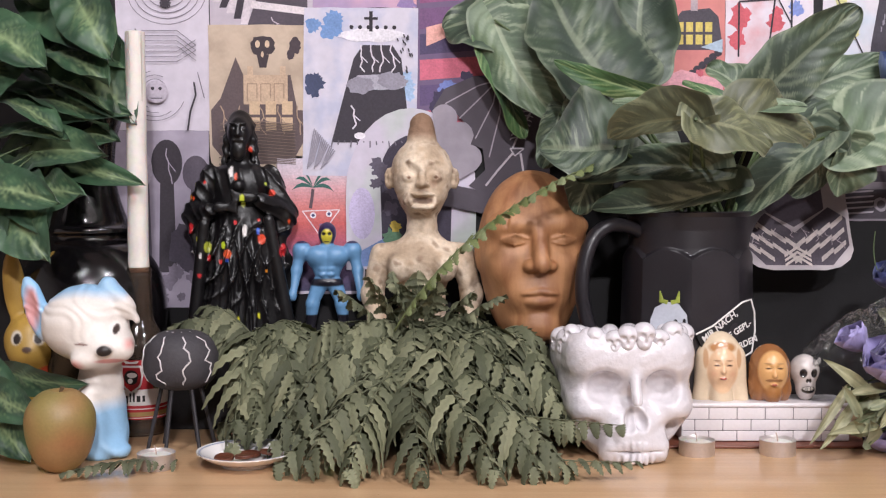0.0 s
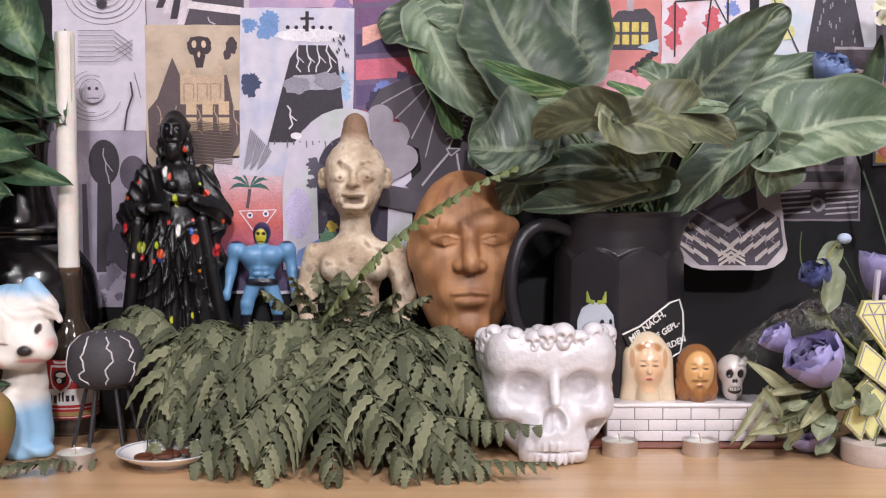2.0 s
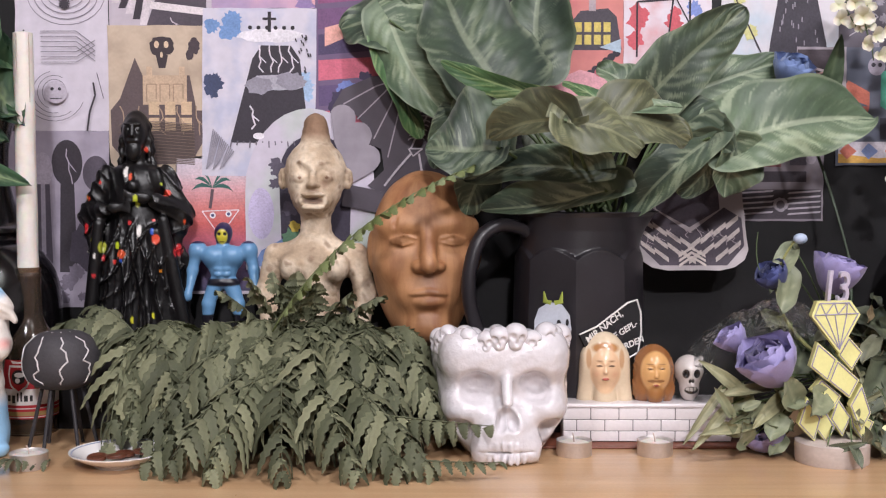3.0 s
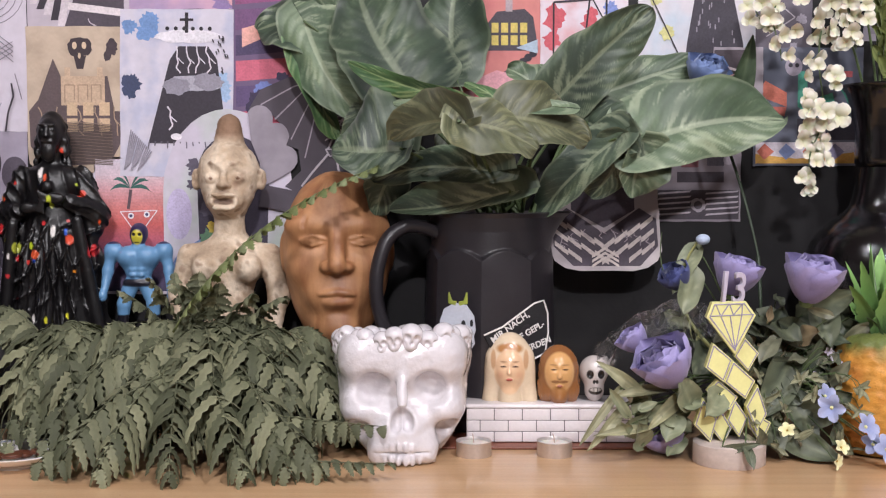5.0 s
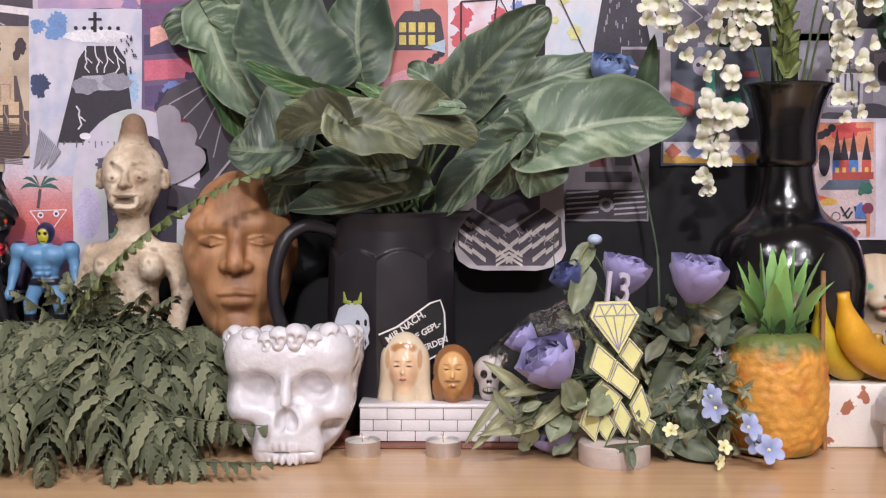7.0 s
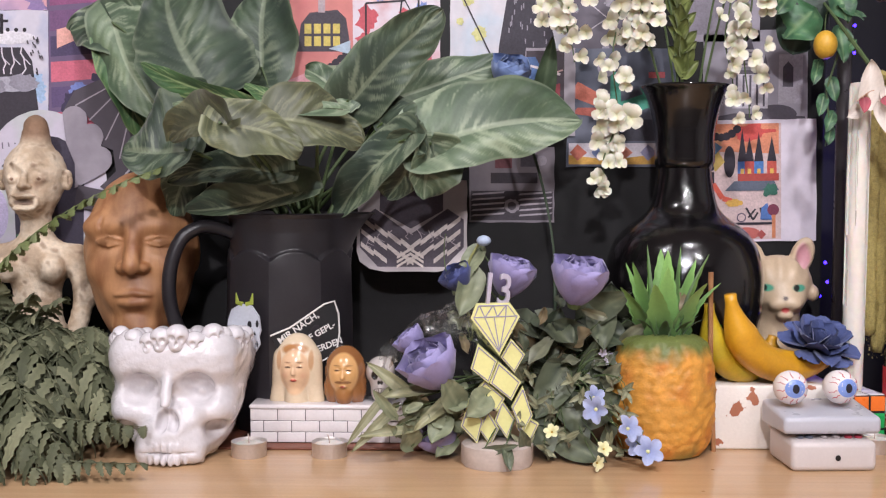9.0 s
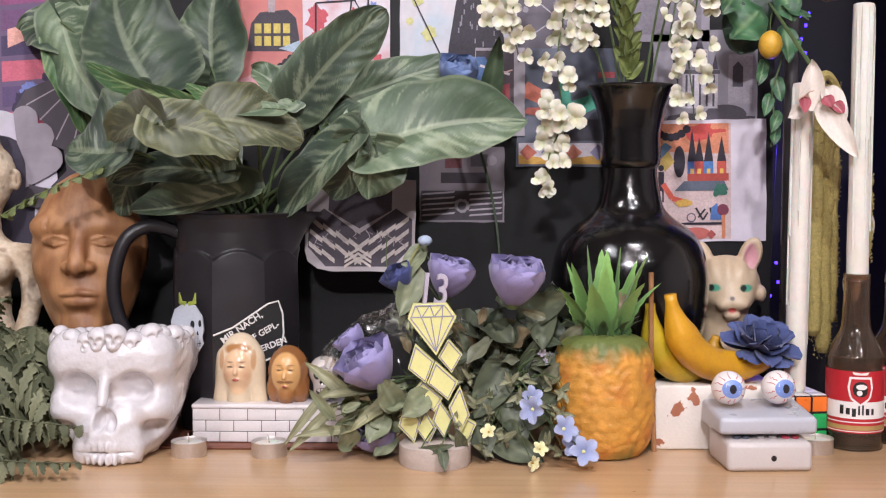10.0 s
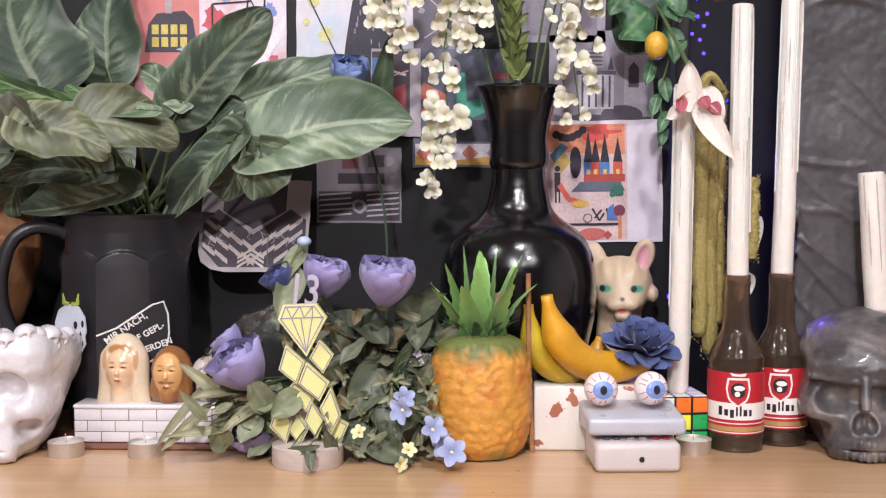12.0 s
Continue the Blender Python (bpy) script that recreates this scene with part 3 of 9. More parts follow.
# red, white and blue abstract
p = Print(0.357, 0.468, 0.400, 0.565, paper("d5cbd4", "cfa0a6", 16), "red, white and blue abstract ink print", 2)
p.blots(9, "c25a64", 7, (0.05, 0.14)).blots(6, "7f8fca", 11, (0.05, 0.12), (0.2, 0.9), (0.6, 0.95))
p.line([(0.15, 0.3), (0.15, 0.72), (0.6, 0.74)], "2b272f", 0.02).line([(0.5, 0.4), (0.6, 0.98)], "2b272f", 0.02).line([(0.75, 0.95), (0.75, 0.25), (0.95, 0.26)], "2b272f", 0.022).line([(0.4, 0.98), (0.75, 0.55)], "2b272f", 0.015)
p.poly([(0.35, 0.02), (0.5, 0.02), (0.98, 0.5), (0.98, 0.64)], "e0d4da").done()
# white print with a black mountain
p = Print(0.480, 0.628, 0.405, 0.56, paper("cdc8cf", "b9c5d2"), "pale print of a black rounded mountain", 1)
p.poly([(0.38, 0.02), (0.93, 0.02), (0.9, 0.4), (0.82, 0.75), (0.72, 0.9), (0.58, 0.9), (0.48, 0.75), (0.42, 0.4)], "3f3b44")
rnd = random.Random(8)
for i in range(26):
    x, z = rnd.uniform(0.48, 0.84), rnd.uniform(0.1, 0.8)
    p.line([(x, z), (x, z - 0.04)], "8d8892", 0.01)
p.blots(5, "c9c58a", 6, (0.03, 0.07), (0.05, 0.3)).line([(0.05, 0.9), (0.38, 0.25)], DARK, 0.012).done()
p = Print(0.628, 0.700, 0.440, 0.56, paper("58525c", "6b6570"), "dark grey print with pale scribbles", 0)
p.blots(6, "8f8994", 6, (0.05, 0.1)).line([(0.2, 0.3), (0.7, 0.5), (0.3, 0.7)], "b5afb8", 0.02).done()
# small framed card with a red figure
p = Print(0.575, 0.638, 0.352, 0.462, paper("a39ba3"), "grey-framed card with dark red picture", 3)
p.rect(0.02, 0.12, 0.78, 0.97, "4a4148").poly([(0.1, 0.2), (0.7, 0.3), (0.7, 0.6), (0.1, 0.5)], "8d3f47").poly([(0.02, 0.6), (0.4, 0.7), (0.2, 0.9), (0.02, 0.9)], "55709f").line([(0.1, 0.8), (0.7, 0.7)], "d3c8cc", 0.05).line([(0.2, 0.65), (0.75, 0.75)], "c9a5a0", 0.03).done()
# chevron stair print
p = Print(0.366, 0.502, 0.184, 0.306, paper("a0979a", "aca3a5"), "grey-tan print of dark stair chevrons curling off the wall", 1, ROUND(0.22), tip=24, y=1.316)
p.poly([(0.2, 0.98), (0.78, 0.98), (0.78, 0.66), (0.49, 0.46), (0.2, 0.66)], "463e48")
p.poly([(0.03, 0.56), (0.16, 0.68), (0.49, 0.40), (0.82, 0.68), (0.97, 0.56), (0.97, 0.26), (0.8, 0.05), (0.2, 0.05), (0.03, 0.26)], "463e48")
for k, (z, w) in enumerate(((0.50, 0.055), (0.36, 0.05), (0.22, 0.05))):
    for sx in (-1, 1):
        x, q = 0.49 + sx * 0.45, z + 0.10
        while (x - 0.49) * sx > 0.02 and q > 0.21:
            p.poly([(x, q), (x, q - w), (x - sx * 0.12, q - 0.11 - w), (x - sx * 0.12, q - 0.11)], "b9aeab")
            p.poly([(x - sx * 0.12, q - 0.11), (x - sx * 0.12, q - 0.11 - w), (x - sx * 0.06, q - 0.06 - w), (x - sx * 0.06, q - 0.06)], "b9aeab")
            x, q = x - sx * 0.12, q - 0.08
for k in range(3):
    p.poly([(0.37, 0.16 - 0.05 * k), (0.49, 0.25 - 0.05 * k), (0.61, 0.16 - 0.05 * k), (0.61, 0.13 - 0.05 * k), (0.49, 0.22 - 0.05 * k), (0.37, 0.13 - 0.05 * k)], "c4b9b4")
for i in range(8):
    p.bolt(0.1 + 0.11 * i, 0.5 - 0.04 * abs(i - 3.5), 0.03, -0.14, "a59aa0", 30 + i, 0.006)
p.line([(0.58, 0.88), (0.62, 0.88), (0.62, 0.93)], "b9aeab", 0.012).line([(0.68, 0.9), (0.72, 0.94)], "b9aeab", 0.012)
p.done()
# small grey print of a harbour
p = Print(0.505, 0.613, 0.242, 0.338, paper("857d86", "948c95"), "small grey print with dark wave bands", 0)
p.rect(0.02, 0.03, 0.98, 0.42, "4a444c").rect(0.25, 0.52, 0.8, 0.66, "453f47").rect(0.3, 0.72, 0.5, 0.95, "7d5058").rect(0.6, 0.74, 0.8, 0.9, "5a5560").disc(0.85, 0.82, 0.06, "968e98")
for i in range(5):
    for sx in (0.22, 0.78):
        p.poly([(sx - 0.2, 0.08 + 0.07 * i), (sx + 0.18, 0.11 + 0.07 * i), (sx + 0.2, 0.135 + 0.07 * i), (sx - 0.18, 0.105 + 0.07 * i)], "b9b1ba")
p.disc(0.5, 0.22, 0.09, "a098a2", 0.09, 0.1).disc(0.5, 0.22, 0.05, "5a535c").done()
# large blue-grey print with coloured foot
p = Print(0.628, 0.765, 0.313, 0.462, paper("555968", "6a6d7c"), "slate print with red, teal and yellow shapes", 1)
p.rect(0.02, 0.02, 0.98, 0.2, "c9c2cc").poly([(0.02, 0.02), (0.98, 0.02), (0.98, 0.12), (0.4, 0.06), (0.02, 0.1)], "c79a4e")
for i, (x, h) in enumerate(((0.1, "b96a5b"), (0.3, "7a89b5"), (0.52, "c27a68"), (0.75, "8b86a5"))):
    p.poly([(x, 0.05), (x + 0.09, 0.12), (x, 0.19), (x - 0.07, 0.12)], h)
p.poly([(0.02, 0.6), (0.3, 0.5), (0.3, 0.62), (0.1, 0.72)], "c2705f").poly([(0.05, 0.45), (0.28, 0.42), (0.3, 0.5), (0.1, 0.5)], "b5665c").poly([(0.4, 0.5), (0.55, 0.42), (0.75, 0.5), (0.72, 0.62), (0.5, 0.55), (0.48, 0.8), (0.4, 0.8)], "4f9c88")
p.disc(0.36, 0.84, 0.08, "a79fae", 0.08).disc(0.33, 0.85, 0.02, "3a3640").disc(0.39, 0.85, 0.02, "3a3640").line([(0.7, 0.35), (0.85, 0.3)], "cfa15c", 0.02).rect(0.4, 0.22, 0.96, 0.4, "3d3b46").rect(0.75, 0.75, 0.9, 0.8, "b0565c").done()
# castle print with white margin
p = Print(0.797, 0.945, 0.217, 0.371, paper("d9d0dc"), "bright print of coloured castle towers with a white margin", 1, turn=-1)
p.rect(0.02, 0.02, 0.7, 0.97, "cdb5b5").poly([(0.02, 0.75), (0.68, 0.72), (0.68, 0.97), (0.02, 0.97)], "d5896a").disc(0.45, 0.9, 0.16, "c9524e", 0.06, 0.35).disc(0.12, 0.85, 0.09, "dca57f", 0.06, 0.3)
for i in range(6):
    p.disc(0.1 + 0.045 * i, 0.86 + 0.012 * (i - 2) ** 2 * 0.6, 0.035, "2d2733")
for x, t, h in ((0.37, 0.93, "4d6fb0"), (0.43, 0.86, "b5504c"), (0.51, 0.9, "4a79b8"), (0.62, 0.87, "c2574c")):
    p.poly([(x - 0.04, 0.66), (x + 0.04, 0.66), (x, t)], "2d2733").rect(x - 0.04, 0.5, x + 0.04, 0.66, h).rect(x - 0.015, 0.54, x + 0.015, 0.6, "d9b25a")
p.rect(0.33, 0.5, 0.68, 0.56, "a8473f").disc(0.26, 0.66, 0.05, "2d2733", 0.13).poly([(0.06, 0.68), (0.16, 0.76), (0.22, 0.66), (0.14, 0.58)], "b59a55").poly([(0.04, 0.72), (0.14, 0.82), (0.2, 0.78), (0.08, 0.66)], "4d6a86")
p.rect(0.08, 0.42, 0.13, 0.58, "332d38").disc(0.105, 0.61, 0.025, "332d38").line([(0.09, 0.42), (0.09, 0.33)], "332d38", 0.015).line([(0.12, 0.42), (0.12, 0.33)], "332d38", 0.015)
p.line([(0.12, 0.48), (0.2, 0.36), (0.3, 0.33)], "cf5f4e", 0.045).poly([(0.22, 0.42), (0.68, 0.42), (0.64, 0.5), (0.3, 0.5)], "5b6272").disc(0.3, 0.32, 0.07, "d0a552", 0.03, 0.2).disc(0.6, 0.42, 0.06, "38695a", 0.05, 0.35)
p.line([(0.4, 0.28), (0.46, 0.18), (0.5, 0.24)], "2d2733", 0.016).line([(0.42, 0.2), (0.48, 0.27)], "2d2733", 0.016).line([(0.52, 0.28), (0.54, 0.2), (0.58, 0.22)], "2d2733", 0.016).disc(0.36, 0.2, 0.04, "5a4a60").disc(0.36, 0.2, 0.03, "cdb5b5")
p.poly([(0.52, 0.18), (0.62, 0.18), (0.58, 0.32), (0.53, 0.28)], "5578b8").line([(0.1, 0.15), (0.62, 0.15)], "2d2733", 0.02).disc(0.63, 0.26, 0.05, "7d3d52").disc(0.4, 0.07, 0.12, "b5625c", 0.05).poly([(0.53, 0.02), (0.57, 0.06), (0.53, 0.1), (0.49, 0.06)], "9b4a48").rect(0.62, 0.03, 0.65, 0.22, "c47d5a").done()
# grey cathedral print
p = Print(0.800, 0.931, 0.362, 0.485, paper("8d8893", "9d98a3"), "grey print of a colonnaded cathedral", 0)
p.poly([(0.3, 0.15), (0.98, 0.12), (0.98, 0.02), (0.1, 0.02), (0.15, 0.12)], "4f4a54").disc(0.7, 0.14, 0.2, "4f4a54", 0.1)
p.rect(0.28, 0.2, 0.62, 0.55, "bbb5bf").rect(0.72, 0.25, 0.95, 0.75, "a8a2ad").poly([(0.76, 0.42), (0.86, 0.42), (0.86, 0.62), (0.81, 0.68), (0.76, 0.62)], "4f4a54")
for i in range(5):
    p.rect(0.31 + 0.065 * i, 0.22, 0.33 + 0.065 * i, 0.54, "504b56")
p.rect(0.26, 0.55, 0.64, 0.59, "5b5560").poly([(0.56, 0.6), (0.62, 0.6), (0.59, 0.75)], "504b56").rect(0.35, 0.62, 0.52, 0.8, "b2acb6").poly([(0.4, 0.8), (0.48, 0.8), (0.44, 0.95)], "504b56")
for i in range(4):
    p.line([(0.36, 0.65 + 0.04 * i), (0.51, 0.65 + 0.04 * i)], "6b6570", 0.015)
p.done()
p = Print(0.765, 0.870, 0.470, 0.560, paper("8f8994"), "plain mid-grey print with a darker panel", 0)
p.rect(0.05, 0.1, 0.9, 0.9, "7b7580").done()

# ---- turned and boxed things ----
def tealight(x, y):
    t = thing("tealight", "small white tealight candle in an aluminium cup", "candle", pose(x, y, 0, 0, 0, x * 500), "tealights")
    Geo().lathe([(0.0182, 0.0), (0.0188, 0.001), (0.0188, 0.0150), (0.0193, 0.0158), (0.0188, 0.0162), (0.0183, 0.0150), (0.0183, 0.012)], 36).part("cup", ALU, t)
    Geo().lathe([(0.0182, 0.0118), (0.015, 0.0135), (0.004, 0.0138), (0.0, 0.0136)], 30).part("wax", WAX, t)
    Geo().tube([(0, 0, 0.013), (0.0005, 0, 0.019), (0.002, 0, 0.023)], 0.0007, 6).part("wick", mat("wick", "b8a49a", 0.9), t)
    return t


for x, y in ((-0.289, 1.083), (0.2695, 1.141), (0.3555, 1.142), (0.945, 1.176)):
    tealight(x, y)

PITCH = pose(0.290, 1.288, 0, 0, 0, 21)
pit = thing("pitcher", "black satin ceramic pitcher with faceted body holding artificial leaves", "pitcher", PITCH)


def pitcher_geo():
    prof = [(0.055, 0.0), (0.062, 0.004), (0.070, 0.05), (0.0725, 0.12), (0.0705, 0.20), (0.0695, 0.215), (0.0690, 0.235), (0.0705, 0.250), (0.0735, 0.255), (0.072, 0.2565), (0.066, 0.248), (0.06, 0.22), (0.058, 0.03), (0.0, 0.02)]
    dense = []
    for (r0, z0), (r1, z1) in zip(prof, prof[1:]):
        k = 14 if 0.19 < z1 < 0.24 else 6
        for j in range(k):
            dense.append((r0 + (r1 - r0) * j / k, z0 + (z1 - z0) * j / k))
    dense.append(prof[-1])

    def wave(a, z):
        w = 1.0
        k = 8
        half = math.pi / k
        off = (a - radians(-119.6)) % (2 * half) - half
        arch = 0.216 - 0.011 * (off / half) ** 2
        blend = min(1.0, max(0.0, (arch - z) / 0.003))
        w *= 1 + blend * (0.028 + 0.6 * (math.cos(half) / math.cos(off) - math.cos(half)))
        spout = max(0.0, math.cos(a)) ** 9
        w *= 1 + 0.44 * spout * min(1.0, max(0.0, (z - 0.195) / 0.06)) ** 1.5
        return w
    return Geo().lathe(dense, 160, wave=wave)


pitcher_geo().part("body", BLACKSATIN, pit, sharp=22)
hp = [(-0.066, 0, 0.232), (-0.080, 0, 0.238), (-0.104, 0, 0.240), (-0.126, 0, 0.226), (-0.138, 0, 0.195), (-0.140, 0, 0.160), (-0.131, 0, 0.125), (-0.112, 0, 0.095), (-0.085, 0, 0.075), (-0.062, 0, 0.066)]
fine = []
for i in range(len(hp) - 1):
    for j in range(4):
        q = j / 4
        p0, p1, p2, p3 = [Vector(hp[min(max(i + k, 0), len(hp) - 1)]) for k in (-1, 0, 1, 2)]
        fine.append(0.5 * (2 * p1 + (p2 - p0) * q + (2 * p0 - 5 * p1 + 4 * p2 - p3) * q * q + (3 * p1 - p0 - 3 * p2 + p3) * q ** 3))
fine.append(Vector(hp[-1]))
Geo().tube(fine, [0.0082] * len(fine), 16, flat=1.15).part("handle", BLACKSATIN, pit)

VASEPROF = [(0.046, 0.0), (0.050, 0.004), (0.052, 0.012), (0.058, 0.03), (0.076, 0.08), (0.0875, 0.13), (0.0912, 0.165), (0.0905, 0.186), (0.0865, 0.206), (0.078, 0.226), (0.064, 0.241), (0.050, 0.251), (0.0405, 0.261), (0.0355, 0.275), (0.0312, 0.30), (0.0310, 0.32), (0.0335, 0.35), (0.039, 0.375), (0.0460, 0.394), (0.0515, 0.403), (0.0512, 0.405), (0.049, 0.404), (0.043, 0.39), (0.034, 0.35), (0.032, 0.31), (0.0, 0.30)]


def smooth_prof(prof, k=5):
    out = []
    n = len(prof)
    for i in range(n - 1):
        p0, p1, p2, p3 = [np.array(prof[min(max(i + j, 0), n - 1)]) for j in (-1, 0, 1, 2)]
        for j in range(k):
            q = j / k
            v = 0.5 * (2 * p1 + (p2 - p0) * q + (2 * p0 - 5 * p1 + 4 * p2 - p3) * q * q + (3 * p1 - p0 - 3 * p2 + p3) * q ** 3)
            out.append((max(float(v[0]), 0.0), float(v[1])))
    out.append(prof[-1])
    return out


V2 = [(0.05, 0.0), (0.056, 0.01), (0.072, 0.06), (0.084, 0.11), (0.086, 0.15), (0.078, 0.185), (0.060, 0.212), (0.047, 0.222), (0.046, 0.228), (0.050, 0.231), (0.050, 0.236), (0.045, 0.240), (0.040, 0.25), (0.031, 0.28), (0.028, 0.31), (0.030, 0.34), (0.038, 0.37), (0.036, 0.371), (0.028, 0.34), (0.0, 0.33)]


def vase(prof, x, y, wide, lip_r, lip_z, label):
    v = thing("vase", label, "vase", pose(x, y, 0) @ Matrix.Diagonal((wide, 1, 1, 1)))
    Geo().lathe(smooth_prof(prof), 72).part("body", BLACKGLOSS, v, sharp=70)
    ring = [(lip_r + 0.0016 * math.cos(a), lip_z + 0.0016 * math.sin(a)) for a in (2 * math.pi * k / 10 for k in range(11))]
    Geo().lathe(ring, 72, caps=False).part("lip", BLACKGLOSS, v)
    foot = prof[0][0]
    Geo().lathe([(foot - 0.004, 0.0), (foot + 0.002, 0.0), (foot + 0.004, 0.003), (foot + 0.002, 0.006)], 72, caps=False).part("foot_ring", BLACKGLOSS, v)
    return v


vase(VASEPROF, 0.7585, 1.292, 1.02, 0.0503, 0.4045, "glossy black ceramic vase with flared neck")
vase(V2, -0.418, 1.292, 1.0, 0.0370, 0.3705, "glossy black bulbous vase with ringed neck holding green leaves")


SOOT = mat("soot_stain", "b8ada2", 0.8)


def candle(x, y, z, h, r, lean, label, seed, drips=5):
    """A burnt taper candle with melted top edge and wax runs."""
    rnd = random.Random(seed)
    t = thing("taper_candle", label, "candle", pose(x, y, z, 0, lean, 0), "taper candles")
    g = Geo()
    prof = [(r * 0.9, 0.0), (r, 0.004)]
    for i in range(1, 40):
        prof.append((r * (1 - 0.06 * i / 40 + rnd.uniform(-0.012, 0.012)), h * i / 40))
    prof += [(r * 0.93, h - 0.001), (r * 0.7, h), (r * 0.35, h - 0.004), (0, h - 0.006)]
    g.lathe(prof, 28, wave=lambda a, z: 1 + 0.02 * math.sin(3 * a + z * 60 + seed) + (0.03 * math.sin(7 * a + seed) if z > h * 0.9 else 0))
    g.part("wax", WAX, t)
    for i in range(drips):
        a = rnd.uniform(math.pi, 2 * math.pi)
        l = rnd.uniform(0.3, 0.9) * h
        w = rnd.uniform(0.0009, 0.0016)
        pts = [(r * 0.98 * math.cos(a + 0.04 * math.sin(k)), r * 0.98 * math.sin(a + 0.04 * math.sin(k)), h - 0.004 - l * k / 8) for k in range(9)]
        Geo().tube(pts, [w * 0.5] + [w] * 7 + [w * 1.2], 8).part("wax_run", WAX, t)
    for i in range(drips + 2):
        a = rnd.uniform(1.15 * math.pi, 1.85 * math.pi)
        z0 = rnd.uniform(0.25, 0.85) * h
        l = rnd.uniform(0.03, 0.09)
        pts = [(r * 0.985 * math.cos(a), r * 0.985 * math.sin(a), min(z0 + l * k / 4, h - 0.003)) for k in range(5)]
        Geo().tube(pts, [0.0003, 0.0009, 0.0007, 0.001, 0.0003], 5).part("soot_streak", SOOT, t)
    Geo().tube([(0, 0, h - 0.008), (0.0008, 0, h + 0.003)], 0.0009, 6).part("wick", mat("burnt_wick", "2a2320", 0.9), t)
    return t


BOTTLE = [(0.026, 0.0), (0.0295, 0.002), (0.0305, 0.006), (0.0305, 0.093), (0.0295, 0.102), (0.0245, 0.115), (0.0175, 0.128), (0.0150, 0.140), (0.0138, 0.17), (0.0134, 0.180), (0.0140, 0.1805), (0.0145, 0.183), (0.0140, 0.185), (0.0136, 0.186), (0.0142, 0.187), (0.0142, 0.1915), (0.0130, 0.192)]
LABELRED, LABELWHITE, LABELGOLD, LABELBLACK = mat("label_red", "b3202b", 0.5, scale=60, var=0.05), mat("label_white", "e6e0de", 0.5, scale=60, var=0.03), mat("label_gold", "a98a55", 0.45, scale=60), mat("label_black", "1d1a1c", 0.5)


def band(g, r, z0, z1, a0, a1, slot, n=36):
    v, f = [], []
    for i in range(n + 1):
        a = radians(a0 + (a1 - a0) * i / n)
        v += [(r * math.cos(a), r * math.sin(a), z0), (r * math.cos(a), r * math.sin(a), z1)]
    for i in range(n):
        f.append((2 * i, 2 * i + 2, 2 * i + 3, 2 * i + 1))
    g.add(v, f, slot)


def wrap(g, r, pts, slot):
    """A flat shape, in metres across and up, wrapped on the label's front."""
    x0, x1, v, n = min(p[0] for p in pts), max(p[0] for p in pts), [], 14
    for i in range(n + 1):
        x = x0 + (x1 - x0) * min(max(i / n, 0.002), 0.998)
        cross = []
        for (ax, az), (bx, bz) in zip(pts, pts[1:] + pts[:1]):
            if min(ax, bx) <= x <= max(ax, bx) and abs(bx - ax) > 1e-9:
                cross.append(az + (bz - az) * (x - ax) / (bx - ax))
        for z in (min(cross), max(cross)):
            v.append((r * math.sin(x / r), -r * math.cos(x / r), z))
    g.add(v, [(2 * i, 2 * i + 2, 2 * i + 3, 2 * i + 1) for i in range(n)], slot)


